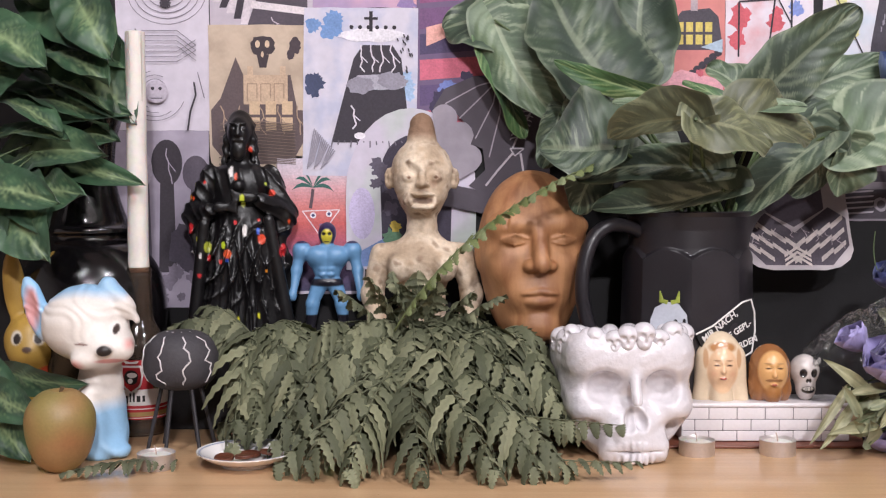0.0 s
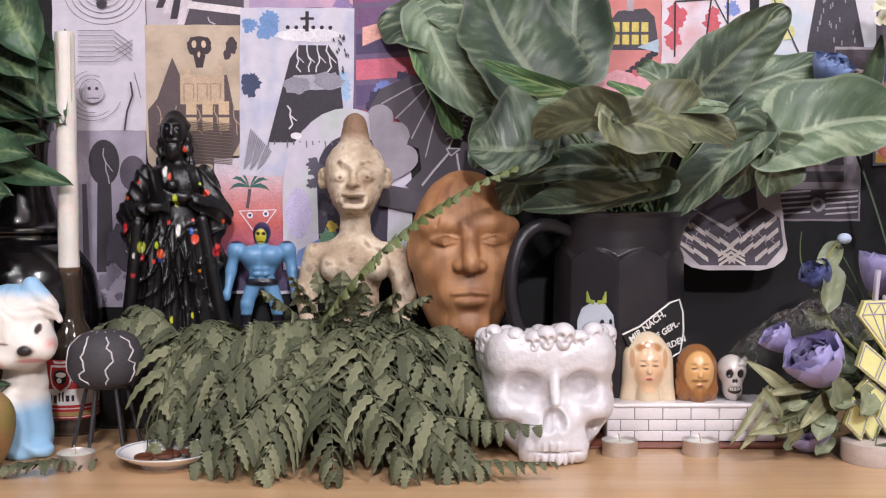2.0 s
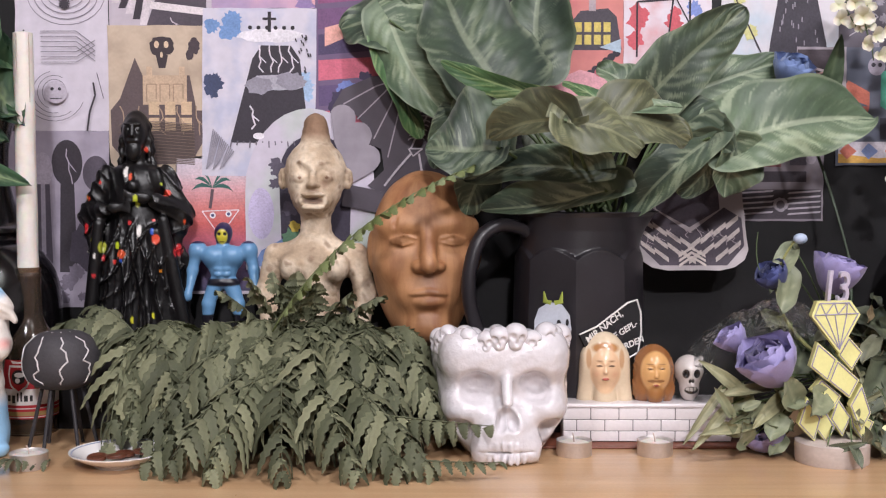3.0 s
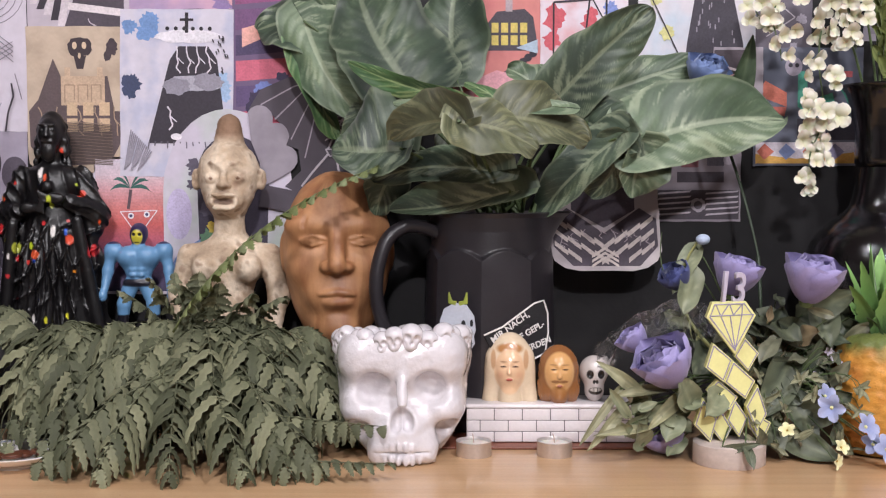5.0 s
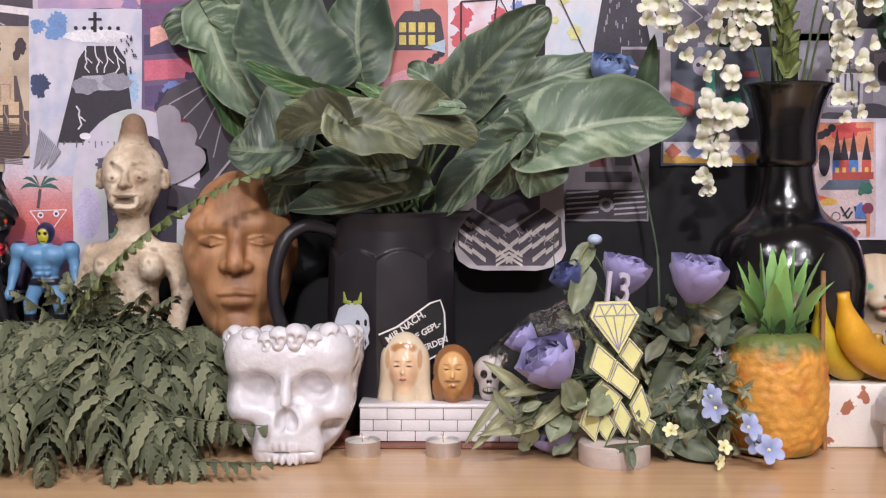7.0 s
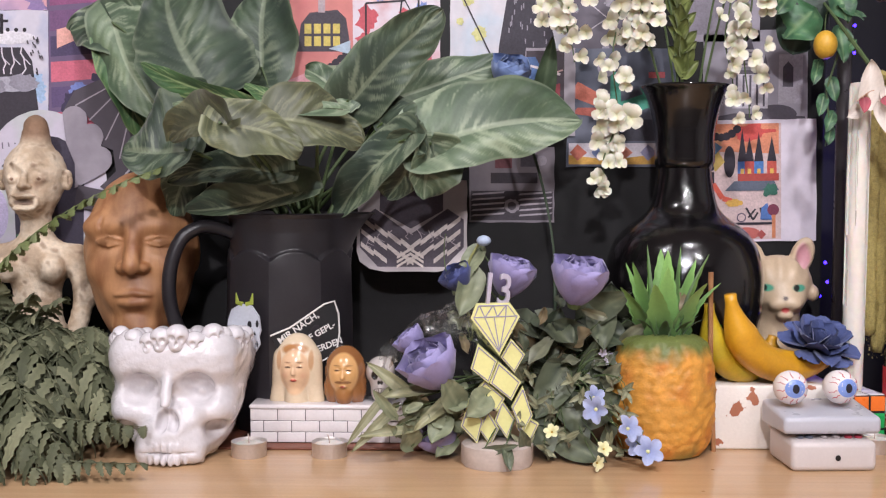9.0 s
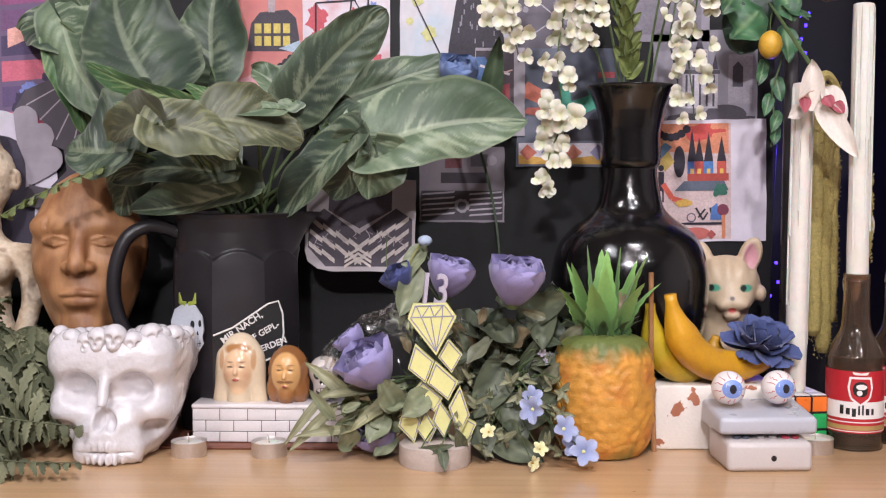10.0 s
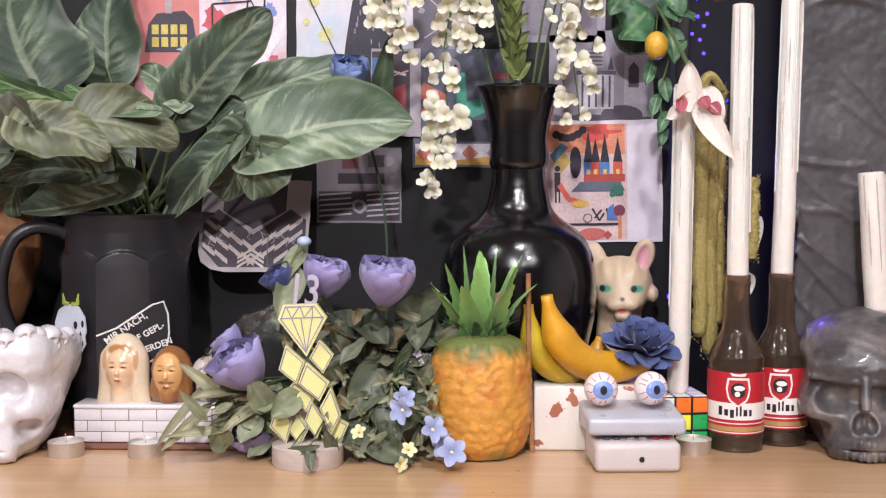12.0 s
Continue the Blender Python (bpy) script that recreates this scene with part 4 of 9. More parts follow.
def beer_bottle(x, y, turn, label):
    b = thing("beer_bottle", label, "bottle", pose(x, y, 0, 0, 0, turn), "beer bottles")
    inner = [(max(r - 0.0022, 0), z + (0.004 if z < 0.01 else 0)) for r, z in smooth_prof(BOTTLE, 3)]
    g = Geo().lathe(smooth_prof(BOTTLE, 3) + inner[::-1], 48)
    g.part("glass", BROWNGLASS, b, sharp=70)
    r = 0.0309
    g = Geo()
    band(g, r, 0.020, 0.088, 0, 360, 0, 60)
    band(g, r + 0.0002, 0.036, 0.0545, 0, 360, 1, 60)
    band(g, r + 0.0002, 0.0235, 0.0285, 0, 360, 2, 60)
    band(g, r + 0.0002, 0.0315, 0.0327, 0, 360, 1, 60)
    band(g, r + 0.0002, 0.0215, 0.0225, 0, 360, 1, 60)
    g.part("paper_label", [LABELRED, LABELWHITE, LABELGOLD], b, "red and white paper label with a shield emblem", smooth=True, sharp=0)
    allpaints = [LABELRED, LABELWHITE, LABELGOLD, LABELBLACK]
    shield = [(-0.013, 0.082), (0.013, 0.082), (0.0135, 0.07), (0.011, 0.058), (0.0, 0.0495), (-0.011, 0.058), (-0.0135, 0.07)]
    g = Geo()
    wrap(g, r + 0.0005, shield, 1)
    wrap(g, r + 0.0007, [(x * 0.84, 0.067 + (z - 0.067) * 0.84) for x, z in shield], 0)
    g.part("shield", allpaints, b, smooth=False)
    g = Geo()
    wrap(g, r + 0.0009, arc(0.0, 0.0685, 0.0085, 0.0085, 20, 330, 14), 3)
    wrap(g, r + 0.0011, arc(0.001, 0.071, 0.006, 0.003, 0, 340, 12), 1)
    wrap(g, r + 0.0011, arc(-0.001, 0.0645, 0.003, 0.003, 0, 340, 10), 1)
    g.part("emblem", allpaints, b, smooth=False)
    g = Geo()
    wrap(g, r + 0.0007, [(-0.007, 0.084), (0.007, 0.084), (0.009, 0.0875), (0.0, 0.086), (-0.009, 0.0875)], 1)
    g.part("crown", allpaints, b, smooth=False)
    # plain bars in place of the maker's lettering
    for i, (w, z0, z1) in enumerate(((0.0042, 0.0405, 0.0505), (0.0042, 0.0405, 0.0475), (0.0042, 0.0385, 0.0475), (0.002, 0.0405, 0.0505), (0.002, 0.0405, 0.0515), (0.0042, 0.0405, 0.0475), (0.003, 0.0405, 0.0475))):
        x0 = (-0.0215, -0.0148, -0.0085, -0.0022, 0.0018, 0.0058, 0.0122)[i]
        g = Geo()
        wrap(g, r + 0.0006, [(x0, z0), (x0 + w, z0), (x0 + w, z1), (x0, z1)], 3)
        g.part("bar", allpaints, b, smooth=False)
    return b


beer_bottle(0.9965, 1.206, -8, "brown glass beer bottle with red label, holding a candle")
beer_bottle(1.0535, 1.236, -14, "brown glass beer bottle standing close behind another one")
beer_bottle(-0.3515, 1.252, -3, "brown glass beer bottle with candle behind a toy dog")
candle(-0.3515, 1.252, 0.187, 0.275, 0.0118, -0.2, "white taper candle stuck in a beer bottle", 2, 0)
candle(0.9965, 1.206, 0.187, 0.300, 0.0117, 0.1, "tall white taper candle with grey-stained drips in a beer bottle", 3, 6)
candle(1.0535, 1.236, 0.187, 0.310, 0.0122, 1.1, "tall white taper candle with wax runs in a beer bottle", 4, 6)

pl = thing("plate", "small white china plate holding chocolate coins", "plate", pose(-0.200, 1.096, 0))
Geo().lathe(smooth_prof([(0.024, 0.0), (0.026, 0.0), (0.027, 0.003), (0.040, 0.008), (0.0495, 0.014), (0.0505, 0.0152), (0.0495, 0.0156), (0.039, 0.0108), (0.028, 0.006), (0.0, 0.0055)], 4), 64).part("dish", WHITECHINA, pl)
RIMLINE = mat("grey_blue_rim_line", "8b93a8", 0.3)
Geo().lathe([(0.0470, 0.01465), (0.0482, 0.01545), (0.0480, 0.01555), (0.0468, 0.01475)], 64, caps=False).part("rim_line", RIMLINE, pl)
CHOC = mat("brown_chocolate", "5b3323", 0.4, scale=90, bump=0.2)
for i, (x, y, r) in enumerate(((-0.222, 1.09, 8), (-0.200, 1.083, -5), (-0.198, 1.106, 4), (-0.178, 1.10, 10))):
    c = Geo().lathe([(0.0075, 0.0), (0.0098, 0.0008), (0.0103, 0.0025), (0.0098, 0.004), (0.007, 0.0045), (0.006, 0.0038), (0.0, 0.0038)], 24).part("chocolate_coin", CHOC, m=pose(x, y, 0.0066 + 0.003 * (i % 2), r, 0, 40 * i))
    tagged(c, "round brown chocolate piece lying on the plate", "chocolate", "chocolates on the plate")

# black ball on six thin legs
BALLMAT = mat("matt_black_ball", "3a373b", 0.7, scale=60, bump=0.25, var=0.2)
BALLLINE = mat("white_crack_paint", "c9c3c4", 0.7)
bw = thing("legged_ball", "matt black ball ornament with white cracks on thin black legs", "ornament", pose(-0.283, 1.165, 0))
Geo().lathe(smooth_prof([(0.0, 0.066), (0.022, 0.068), (0.036, 0.078), (0.0405, 0.096), (0.036, 0.115), (0.022, 0.127), (0.0, 0.130)], 6), 40).part("ball", BALLMAT, bw)
for k, (a, s) in enumerate(((205, 1), (250, 2), (292, 4), (328, 5), (30, 6))):
    rnd = random.Random(s)
    pts = []
    for i in range(13):
        q = i / 12
        z = 0.073 + 0.0555 * q
        r = float(np.interp(z, (0.066, 0.068, 0.078, 0.087, 0.096, 0.107, 0.115, 0.122, 0.127, 0.130), (0.0, 0.022, 0.036, 0.0396, 0.0405, 0.0393, 0.036, 0.030, 0.022, 0.004))) + 0.0004
        aa = radians(a + rnd.uniform(-7, 7))
        pts.append((r * math.cos(aa), r * math.sin(aa), z))
    Geo().tube(pts, 0.0009, 6).part("crack", BALLLINE, bw)
LEGMAT = mat("black_dowel", "2a272b", 0.6)
for k in range(6):
    a = radians(60 * k + 15)
    Geo().tube([(0.02 * math.cos(a), 0.02 * math.sin(a), 0.07), (0.036 * math.cos(a), 0.036 * math.sin(a), 0.0)], 0.0021, 8).part("leg", LEGMAT, bw)

# risers under the statues
for x0, x1, y0, z in ((-0.335, -0.185, 1.262, 0.10), (-0.178, -0.10, 1.300, 0.046), (-0.088, 0.16, 1.235, 0.09)):
    tagged(Geo().box((x0, y0, 0), (x1, WALLY - 0.012, z), 0.002).part("riser_box", BLACKMATT), "plain black card box under the figures", "box", "riser boxes")

CUBECOL = [mat("cube_" + n, h, 0.3, var=0.04, scale=50, bump=0.03) for n, h in (("orange", "e0702a"), ("white", "dcd8d8"), ("green", "1f9a52"), ("yellow", "e3dc3a"), ("blue", "2a48a0"), ("red", "b3242c"))]
CUBEBLACK = mat("cube_black", "141214", 0.4)


def puzzle_cube(x, y, z, turn, seed, label):
    c = thing("puzzle_cube", label, "puzzle cube", pose(x, y, z, 0, 0, turn), "puzzle cubes")
    Geo().box((-0.0285, -0.0285, 0), (0.0285, 0.0285, 0.057), 0.002).part("core", CUBEBLACK, c)
    rnd = random.Random(seed)
    for face in range(3):
        for i in range(3):
            for j in range(3):
                u, w = -0.019 + 0.019 * i, -0.019 + 0.019 * j
                if face == 0:
                    lo, hi = (u - 0.0082, -0.0292, w + 0.0285 - 0.0082), (u + 0.0082, -0.028, w + 0.0285 + 0.0082)
                elif face == 1:
                    lo, hi = (-0.0292, u - 0.0082, w + 0.0285 - 0.0082), (-0.028, u + 0.0082, w + 0.0285 + 0.0082)
                else:
                    lo, hi = (u - 0.0082, w - 0.0082, 0.0565), (u + 0.0082, w + 0.0082, 0.0577)
                k = ((3, 2, 2), (3, 3, 2), (1, 0, 0))[j][i] if face == 0 else (1 if face == 2 else rnd.choice((4, 5, 1)))
                Geo().box(lo, hi, 0.0004).part("sticker", CUBECOL[k], c)
    return c


puzzle_cube(0.934, 1.226, 0, 8, 1, "scrambled coloured puzzle cube with a candle standing on it")
puzzle_cube(-0.143, 1.343, 0.046, 4, 2, "scrambled puzzle cube under a blue toy figure")
candle(0.9365, 1.226, 0.0578, 0.345, 0.0118, 0.5, "white taper candle with grey streaks standing on a puzzle cube", 5, 4)

# chipped white box with fruit on it
CHIPPED = mat("chipped_white_painted_wood", "ddd6d0", 0.6, var=0.06, scale=40, other="a2644a", otherscale=34)
CHIPPED.node_tree.nodes["Principled BSDF"].inputs["Roughness"].default_value = 0.6
for n in CHIPPED.node_tree.nodes:
    if n.bl_idname == "ShaderNodeMapRange" and abs(n.inputs[1].default_value - 0.45) < 1e-4:
        n.inputs[1].default_value, n.inputs[2].default_value = 0.63, 0.64
tagged(Geo().box((0.772, 1.180, 0), (0.905, 1.300, 0.071), 0.0025).part("wooden_box", CHIPPED), "white painted wooden box with chipped edges", "box")
tagged(Geo().tube([(0.770, 1.172, 0.0), (0.7655, 1.172, 0.10), (0.7645, 1.172, 0.195)], 0.0028, 8).part("wooden_stick", wood("stick_wood", "a5764f", "8f6340", 0.6)), "thin brown wooden stick leaning by the box", "stick")

# grey clamshell case with two ping-pong eyeballs
CASEGREY = mat("pale_grey_plastic", "c3bab9", 0.4, var=0.04, scale=40, bump=0.05)
CASESILVER = mat("silver_plastic", "b4b4be", 0.3, var=0.04, scale=40, bump=0.03)
cs = thing("clamshell_case", "pale grey plastic clamshell game case, lid slightly open", "game console", pose(0.8725, 1.088, 0, 0, 0, 3) @ Matrix.Diagonal((0.93, 1, 1, 1)))


def wedge(zf, zb, z0f, z0b, x, y0, y1, bev):
    bm = bmesh.new()
    bmesh.ops.create_cube(bm, size=1)
    for p in bm.verts:
        back = p.co.y > 0
        z = (zb if back else zf) if p.co.z > 0 else (z0b if back else z0f)
        p.co = Vector(((1 if p.co.x > 0 else -1) * x, y1 if back else y0, z))
    bmesh.ops.bevel(bm, geom=bm.edges[:], offset=bev, segments=4, affect="EDGES", profile=0.5)
    bm.verts.index_update()
    g = Geo().add([p.co.copy() for p in bm.verts], [[q.index for q in fc.verts] for fc in bm.faces])
    bm.free()
    return g


wedge(0.030, 0.034, 0.0, 0.0, 0.047, 0.0, 0.072, 0.006).part("lower_shell", CASEGREY, cs)
wedge(0.054, 0.061, 0.0365, 0.034, 0.054, 0.006, 0.078, 0.005).part("lid", CASESILVER, cs, "silver-grey lid")
Geo().box((-0.046, 0.068, 0.028), (0.046, 0.08, 0.05), 0.003).part("hinge", CASEGREY, cs)
Geo().tube([(0.0035, -0.0006, 0.014), (0.0035, 0.004, 0.014)], 0.003, 12).part("socket", CUBEBLACK, cs)
for i, (x, h) in enumerate(((-0.032, "5d6270"), (-0.022, "5d6270"), (0.008, "a99fa0"), (-0.005, "a99fa0"), (0.022, "a8394a"), (0.033, "a8394a"))):
    Geo().lathe([(0.0045, 0.0), (0.0045, 0.002), (0.003, 0.003), (0.0, 0.0032)], 14, at=(x, 0.018, 0.0305)).part("button", mat("button_" + h, h, 0.4), cs)
EYEWHITE, EYEBLUE, EYEBLACK, EYERED = mat("eyeball_white", "e2dad8", 0.25, var=0.04), mat("iris_blue", "7791d0", 0.3), mat("pupil_black", "23222c", 0.3), mat("vein_red", "b5545c", 0.5)


def eyeball(x, y, z, turn, label):
    e = thing("eyeball", label, "toy eyeball", pose(x, y, z, -4, 0, turn), "toy eyeballs")
    R = 0.0175
    Geo().ball((0, 0, 0), R, 32, 20).part("ball", EYEWHITE, e)

    def disc(r0, d, m, name, sx=1.0):
        v = [(0, -R - d, 0)]
        n = 24
        for k in (0.5, 1.0):
            for i in range(n):
                a = 2 * math.pi * i / n
                x, z = r0 * k * sx * math.cos(a), r0 * k * math.sin(a)
                v.append((x, -math.sqrt((R + d) ** 2 - x * x - z * z), z))
        f = [(0, 1 + (i + 1) % n, 1 + i) for i in range(n)] + [(1 + i, 1 + (i + 1) % n, 1 + n + (i + 1) % n, 1 + n + i) for i in range(n)]
        Geo().add(v, f).part(name, m, e)
    disc(0.0095, 0.0002, EYEBLUE, "iris", 1.12)
    disc(0.0048, 0.0004, EYEBLACK, "pupil", 0.75)
    rnd = random.Random(int(x * 1000))
    for i in range(11):
        a = 2 * math.pi * i / 11 + rnd.uniform(-0.2, 0.2)
        pts = []
        for k in range(6):
            th = 0.68 + 0.12 * k
            aa = a + rnd.uniform(-0.09, 0.09)
            pts.append((R * 1.002 * math.sin(th) * math.cos(aa), -R * 1.002 * math.cos(th), R * 1.002 * math.sin(th) * math.sin(aa)))
        Geo().tube(pts, [0.0005, 0.0005, 0.0004, 0.0004, 0.0003, 0.0002], 5).part("vein", EYERED, e)


eyeball(0.8385, 1.128, 0.0785, 3, "white toy eyeball with blue iris and red veins")
eyeball(0.8905, 1.130, 0.0790, 12, "white toy eyeball with blue iris, turned a little aside")

# painted brick trough
TROUGHW = mat("glazed_white_trough", "d9d2d4", 0.2, var=0.05, scale=50, coat=0.6)
TROUGHL = mat("dark_joint_paint", "4a454a", 0.5)
tr = thing("brick_trough", "white glazed ceramic trough painted like a brick wall", "planter", pose(0.356, 1.211, -0.0005))
Geo().box((-0.091, -0.026, 0.004), (0.091, -0.0225, 0.042), 0.001).part("joint_ground", TROUGHL, tr)
Geo().box((-0.094, -0.0225, 0.004), (0.094, 0.026, 0.041), 0.003).part("body", TROUGHW, tr)
Geo().box((-0.095, -0.0285, 0.0415), (0.095, 0.028, 0.0470), 0.0024).part("rim", TROUGHW, tr)
for row, (z0, z1) in enumerate(((0.005, 0.0160), (0.0166, 0.0285), (0.0291, 0.0416))):
    for i in range(7):
        x0 = -0.094 + 0.031 * i - (0.0155 if row % 2 else 0)
        x1 = x0 + 0.0303
        x0, x1 = max(x0, -0.0935), min(x1, 0.0935)
        if x1 - x0 > 0.006:
            Geo().box((x0, -0.0272, z0), (x1, -0.0255, z1), 0.0006).part("brick", TROUGHW, tr)
tagged(Geo().box((0.215, 1.165, 0), (0.47, 1.250, 0.0034), 0.0015).part("wooden_tray", wood("red_brown_wood", "7d4a38", "693a2b", 0.45)), "thin red-brown wooden board under the trough", "board")

# painted cards: pale ghost skull and black pennant with writing
gh = thing("painted_cutout", "pale grey painted skull cut-out with green horns on the pitcher", "cut-out", pose(0.2525, 1.2060, 0.099, 0, 0, -18))
gout = [(0.004, 0.0), (0.014, 0.003), (0.020, 0.012), (0.0185, 0.02), (0.021, 0.027), (0.019, 0.043), (0.010, 0.055), (-0.004, 0.057), (-0.016, 0.050), (-0.021, 0.036), (-0.021, 0.015), (-0.012, 0.004)]
Geo().slab(gout, -0.001, 0.001).part("card", mat("pale_blue_grey_card", "b5b8c2", 0.6, scale=50, var=0.1), gh, smooth=False)
g = Geo()
g.slab(arc(0.007, 0.0335, 0.0026, 0.0045, 0, 340, 12), -0.0014, -0.001).slab(arc(0.0165, 0.035, 0.0018, 0.004, 0, 340, 12), -0.0014, -0.001).slab([(0.012, 0.022), (0.015, 0.022), (0.0135, 0.027)], -0.0014, -0.001)
for i in range(4):
    g.slab([(0.007 + 0.003 * i, 0.009), (0.0078 + 0.003 * i, 0.009), (0.0078 + 0.003 * i, 0.016), (0.007 + 0.003 * i, 0.016)], -0.0014, -0.001)
g.slab([(0.006, 0.0122), (0.018, 0.0122), (0.018, 0.0128), (0.006, 0.0128)], -0.0016, -0.001)
g.part("features", BLACKMATT, gh, smooth=False)
for sx in (-1, 1):
    Geo().tube([(0.0 + sx * 0.002, 0, 0.056), (sx * 0.009, 0, 0.058), (sx * 0.0105, 0, 0.069)], [0.003, 0.003, 0.0008], 8, flat=0.5).part("horn", mat("green_horn", "8f9a3c", 0.6), gh)
pn = thing("painted_pennant", "black card pennant with white border and hand-painted writing", "sign", pose(0.3185, 1.2195, 0.08, 0, 0, 22))
fl = [(-0.040, 0.040), (-0.018, 0.048), (0.004, 0.062), (0.022, 0.0735), (0.034, 0.0765), (0.039, 0.062), (0.040, 0.040), (0.036, 0.016), (0.0, 0.0), (-0.020, 0.0), (-0.028, 0.018)]
Geo().slab(fl, -0.001, 0.001).part("card", BLACKMATT, pn, smooth=False)
WHITEINK = mat("white_brush_paint", "d8d4d2", 0.7)
Geo().tube([(x, -0.0012, z) for x, z in fl[:9]], 0.0011, 6).part("border", WHITEINK, pn)
for text, x, z, s, a in (("MIR NACH,", -0.029, 0.030, 0.0108, 33), ("DARF GEPL-", -0.012, 0.0235, 0.0100, 27), ("T WERDEN", -0.004, 0.0130, 0.0100, 18)):
    cu = bpy.data.curves.new("writing", "FONT")
    cu.body, cu.size, cu.extrude, cu.offset = text, s, 0.0002, 0.0002
    ob = new("writing", cu)
    dg = bpy.context.evaluated_depsgraph_get()
    me = bpy.data.meshes.new_from_object(ob.evaluated_get(dg))
    bpy.data.objects.remove(ob)
    me.materials.append(WHITEINK)
    o = new("writing", me)
    o.parent, o.matrix_basis = pn, pose(x, -0.0014, z, 90, -a, 0)

# yellow diamond trophy with a 13 on top
YEL = mat("pale_yellow_foam", "d9d592", 0.6, var=0.06, scale=60, bump=0.15)
VIO = mat("lilac_line_paint", "8f8aa8", 0.6)
tp = thing("diamond_trophy", "pale yellow trophy of stacked diamond shapes on a pale wooden disc", "trophy", pose(0.5285, 1.115, 0))
Geo().lathe([(0.0365, 0.0), (0.0375, 0.002), (0.0375, 0.021), (0.0355, 0.0225), (0.0, 0.0225)], 14, at=(0.005, 0, 0)).part("base", wood("pale_base_wood", "c4b7b0", "b3a59e", 0.6), tp)


def diamond(pts, y, t=0.009):
    pts = [(x * 1.06, z - 0.0035) for x, z in pts]
    g = Geo().slab(pts, y, y + t)
    me = g.part("diamond", YEL, tp, smooth=False)
    n = len(pts)
    cx, cz = sum(p[0] for p in pts) / n, sum(p[1] for p in pts) / n
    q = [(cx + (x - cx) * 0.87, y - 0.0004, cz + (z - cz) * 0.87) for x, z in pts]
    Geo().tube(q + [q[0]], 0.0007, 5).part("outline", VIO, me)
    return me


big = diamond([(-0.0165, 0.171), (0.016, 0.172), (0.0255, 0.158), (0.006, 0.118), (-0.0215, 0.156)], -0.014)
for a, b in (((-0.019, 0.157), (0.0235, 0.159)), ((-0.008, 0.157), (0.006, 0.122)), ((0.012, 0.158), (0.006, 0.122)), ((-0.013, 0.169), (-0.008, 0.157)), ((-0.008, 0.157), (0.0, 0.17)), ((0.0, 0.17), (0.004, 0.158)), ((0.004, 0.158), (0.0125, 0.17)), ((0.0125, 0.17), (0.012, 0.158)), ((0.001, 0.157), (0.006, 0.124))):
    Geo().tube([(a[0] * 1.06, -0.0144, a[1] - 0.0035), (b[0] * 1.06, -0.0144, b[1] - 0.0035)], 0.0006, 5).part("facet_line", VIO, big)
for k, pts in enumerate((
        [(-0.0145, 0.129), (0.004, 0.112), (-0.004, 0.089), (-0.0215, 0.104)],
        [(0.0175, 0.134), (0.031, 0.118), (0.021, 0.099), (0.0075, 0.115)],
        [(0.005, 0.111), (0.027, 0.090), (0.018, 0.071), (-0.003, 0.089)],
        [(-0.008, 0.090), (0.012, 0.072), (0.004, 0.058), (-0.018, 0.078)],
        [(0.029, 0.086), (0.0385, 0.056), (0.029, 0.036), (0.018, 0.064)],
        [(0.009, 0.07), (0.022, 0.05), (0.014, 0.030), (0.002, 0.048)],
        [(-0.023, 0.072), (-0.009, 0.050), (-0.015, 0.026), (-0.031, 0.044)],
        [(-0.005, 0.060), (0.006, 0.04), (-0.002, 0.023), (-0.014, 0.040)],
        [(0.02, 0.06), (0.045, 0.045), (0.036, 0.023), (0.024, 0.04)])):
    diamond(pts, (-0.012, -0.006, -0.010, -0.004, -0.011, -0.003, -0.009, -0.005, -0.002)[k])
cu = bpy.data.curves.new("number", "FONT")
cu.body, cu.size, cu.extrude, cu.bevel_depth, cu.align_x = "13", 0.050, 0.002, 0.0006, "CENTER"
ob = new("number", cu)
me = bpy.data.meshes.new_from_object(ob.evaluated_get(bpy.context.evaluated_depsgraph_get()))
bpy.data.objects.remove(ob)
me.materials.append(mat("grey_lilac_number", "b0a8b8", 0.4))
o = new("number", me)
o.parent, o.matrix_basis = tp, pose(0.002, -0.009, 0.1665, 90, 6, 14) @ Matrix.Diagonal((0.66, 0.92, 1, 1))

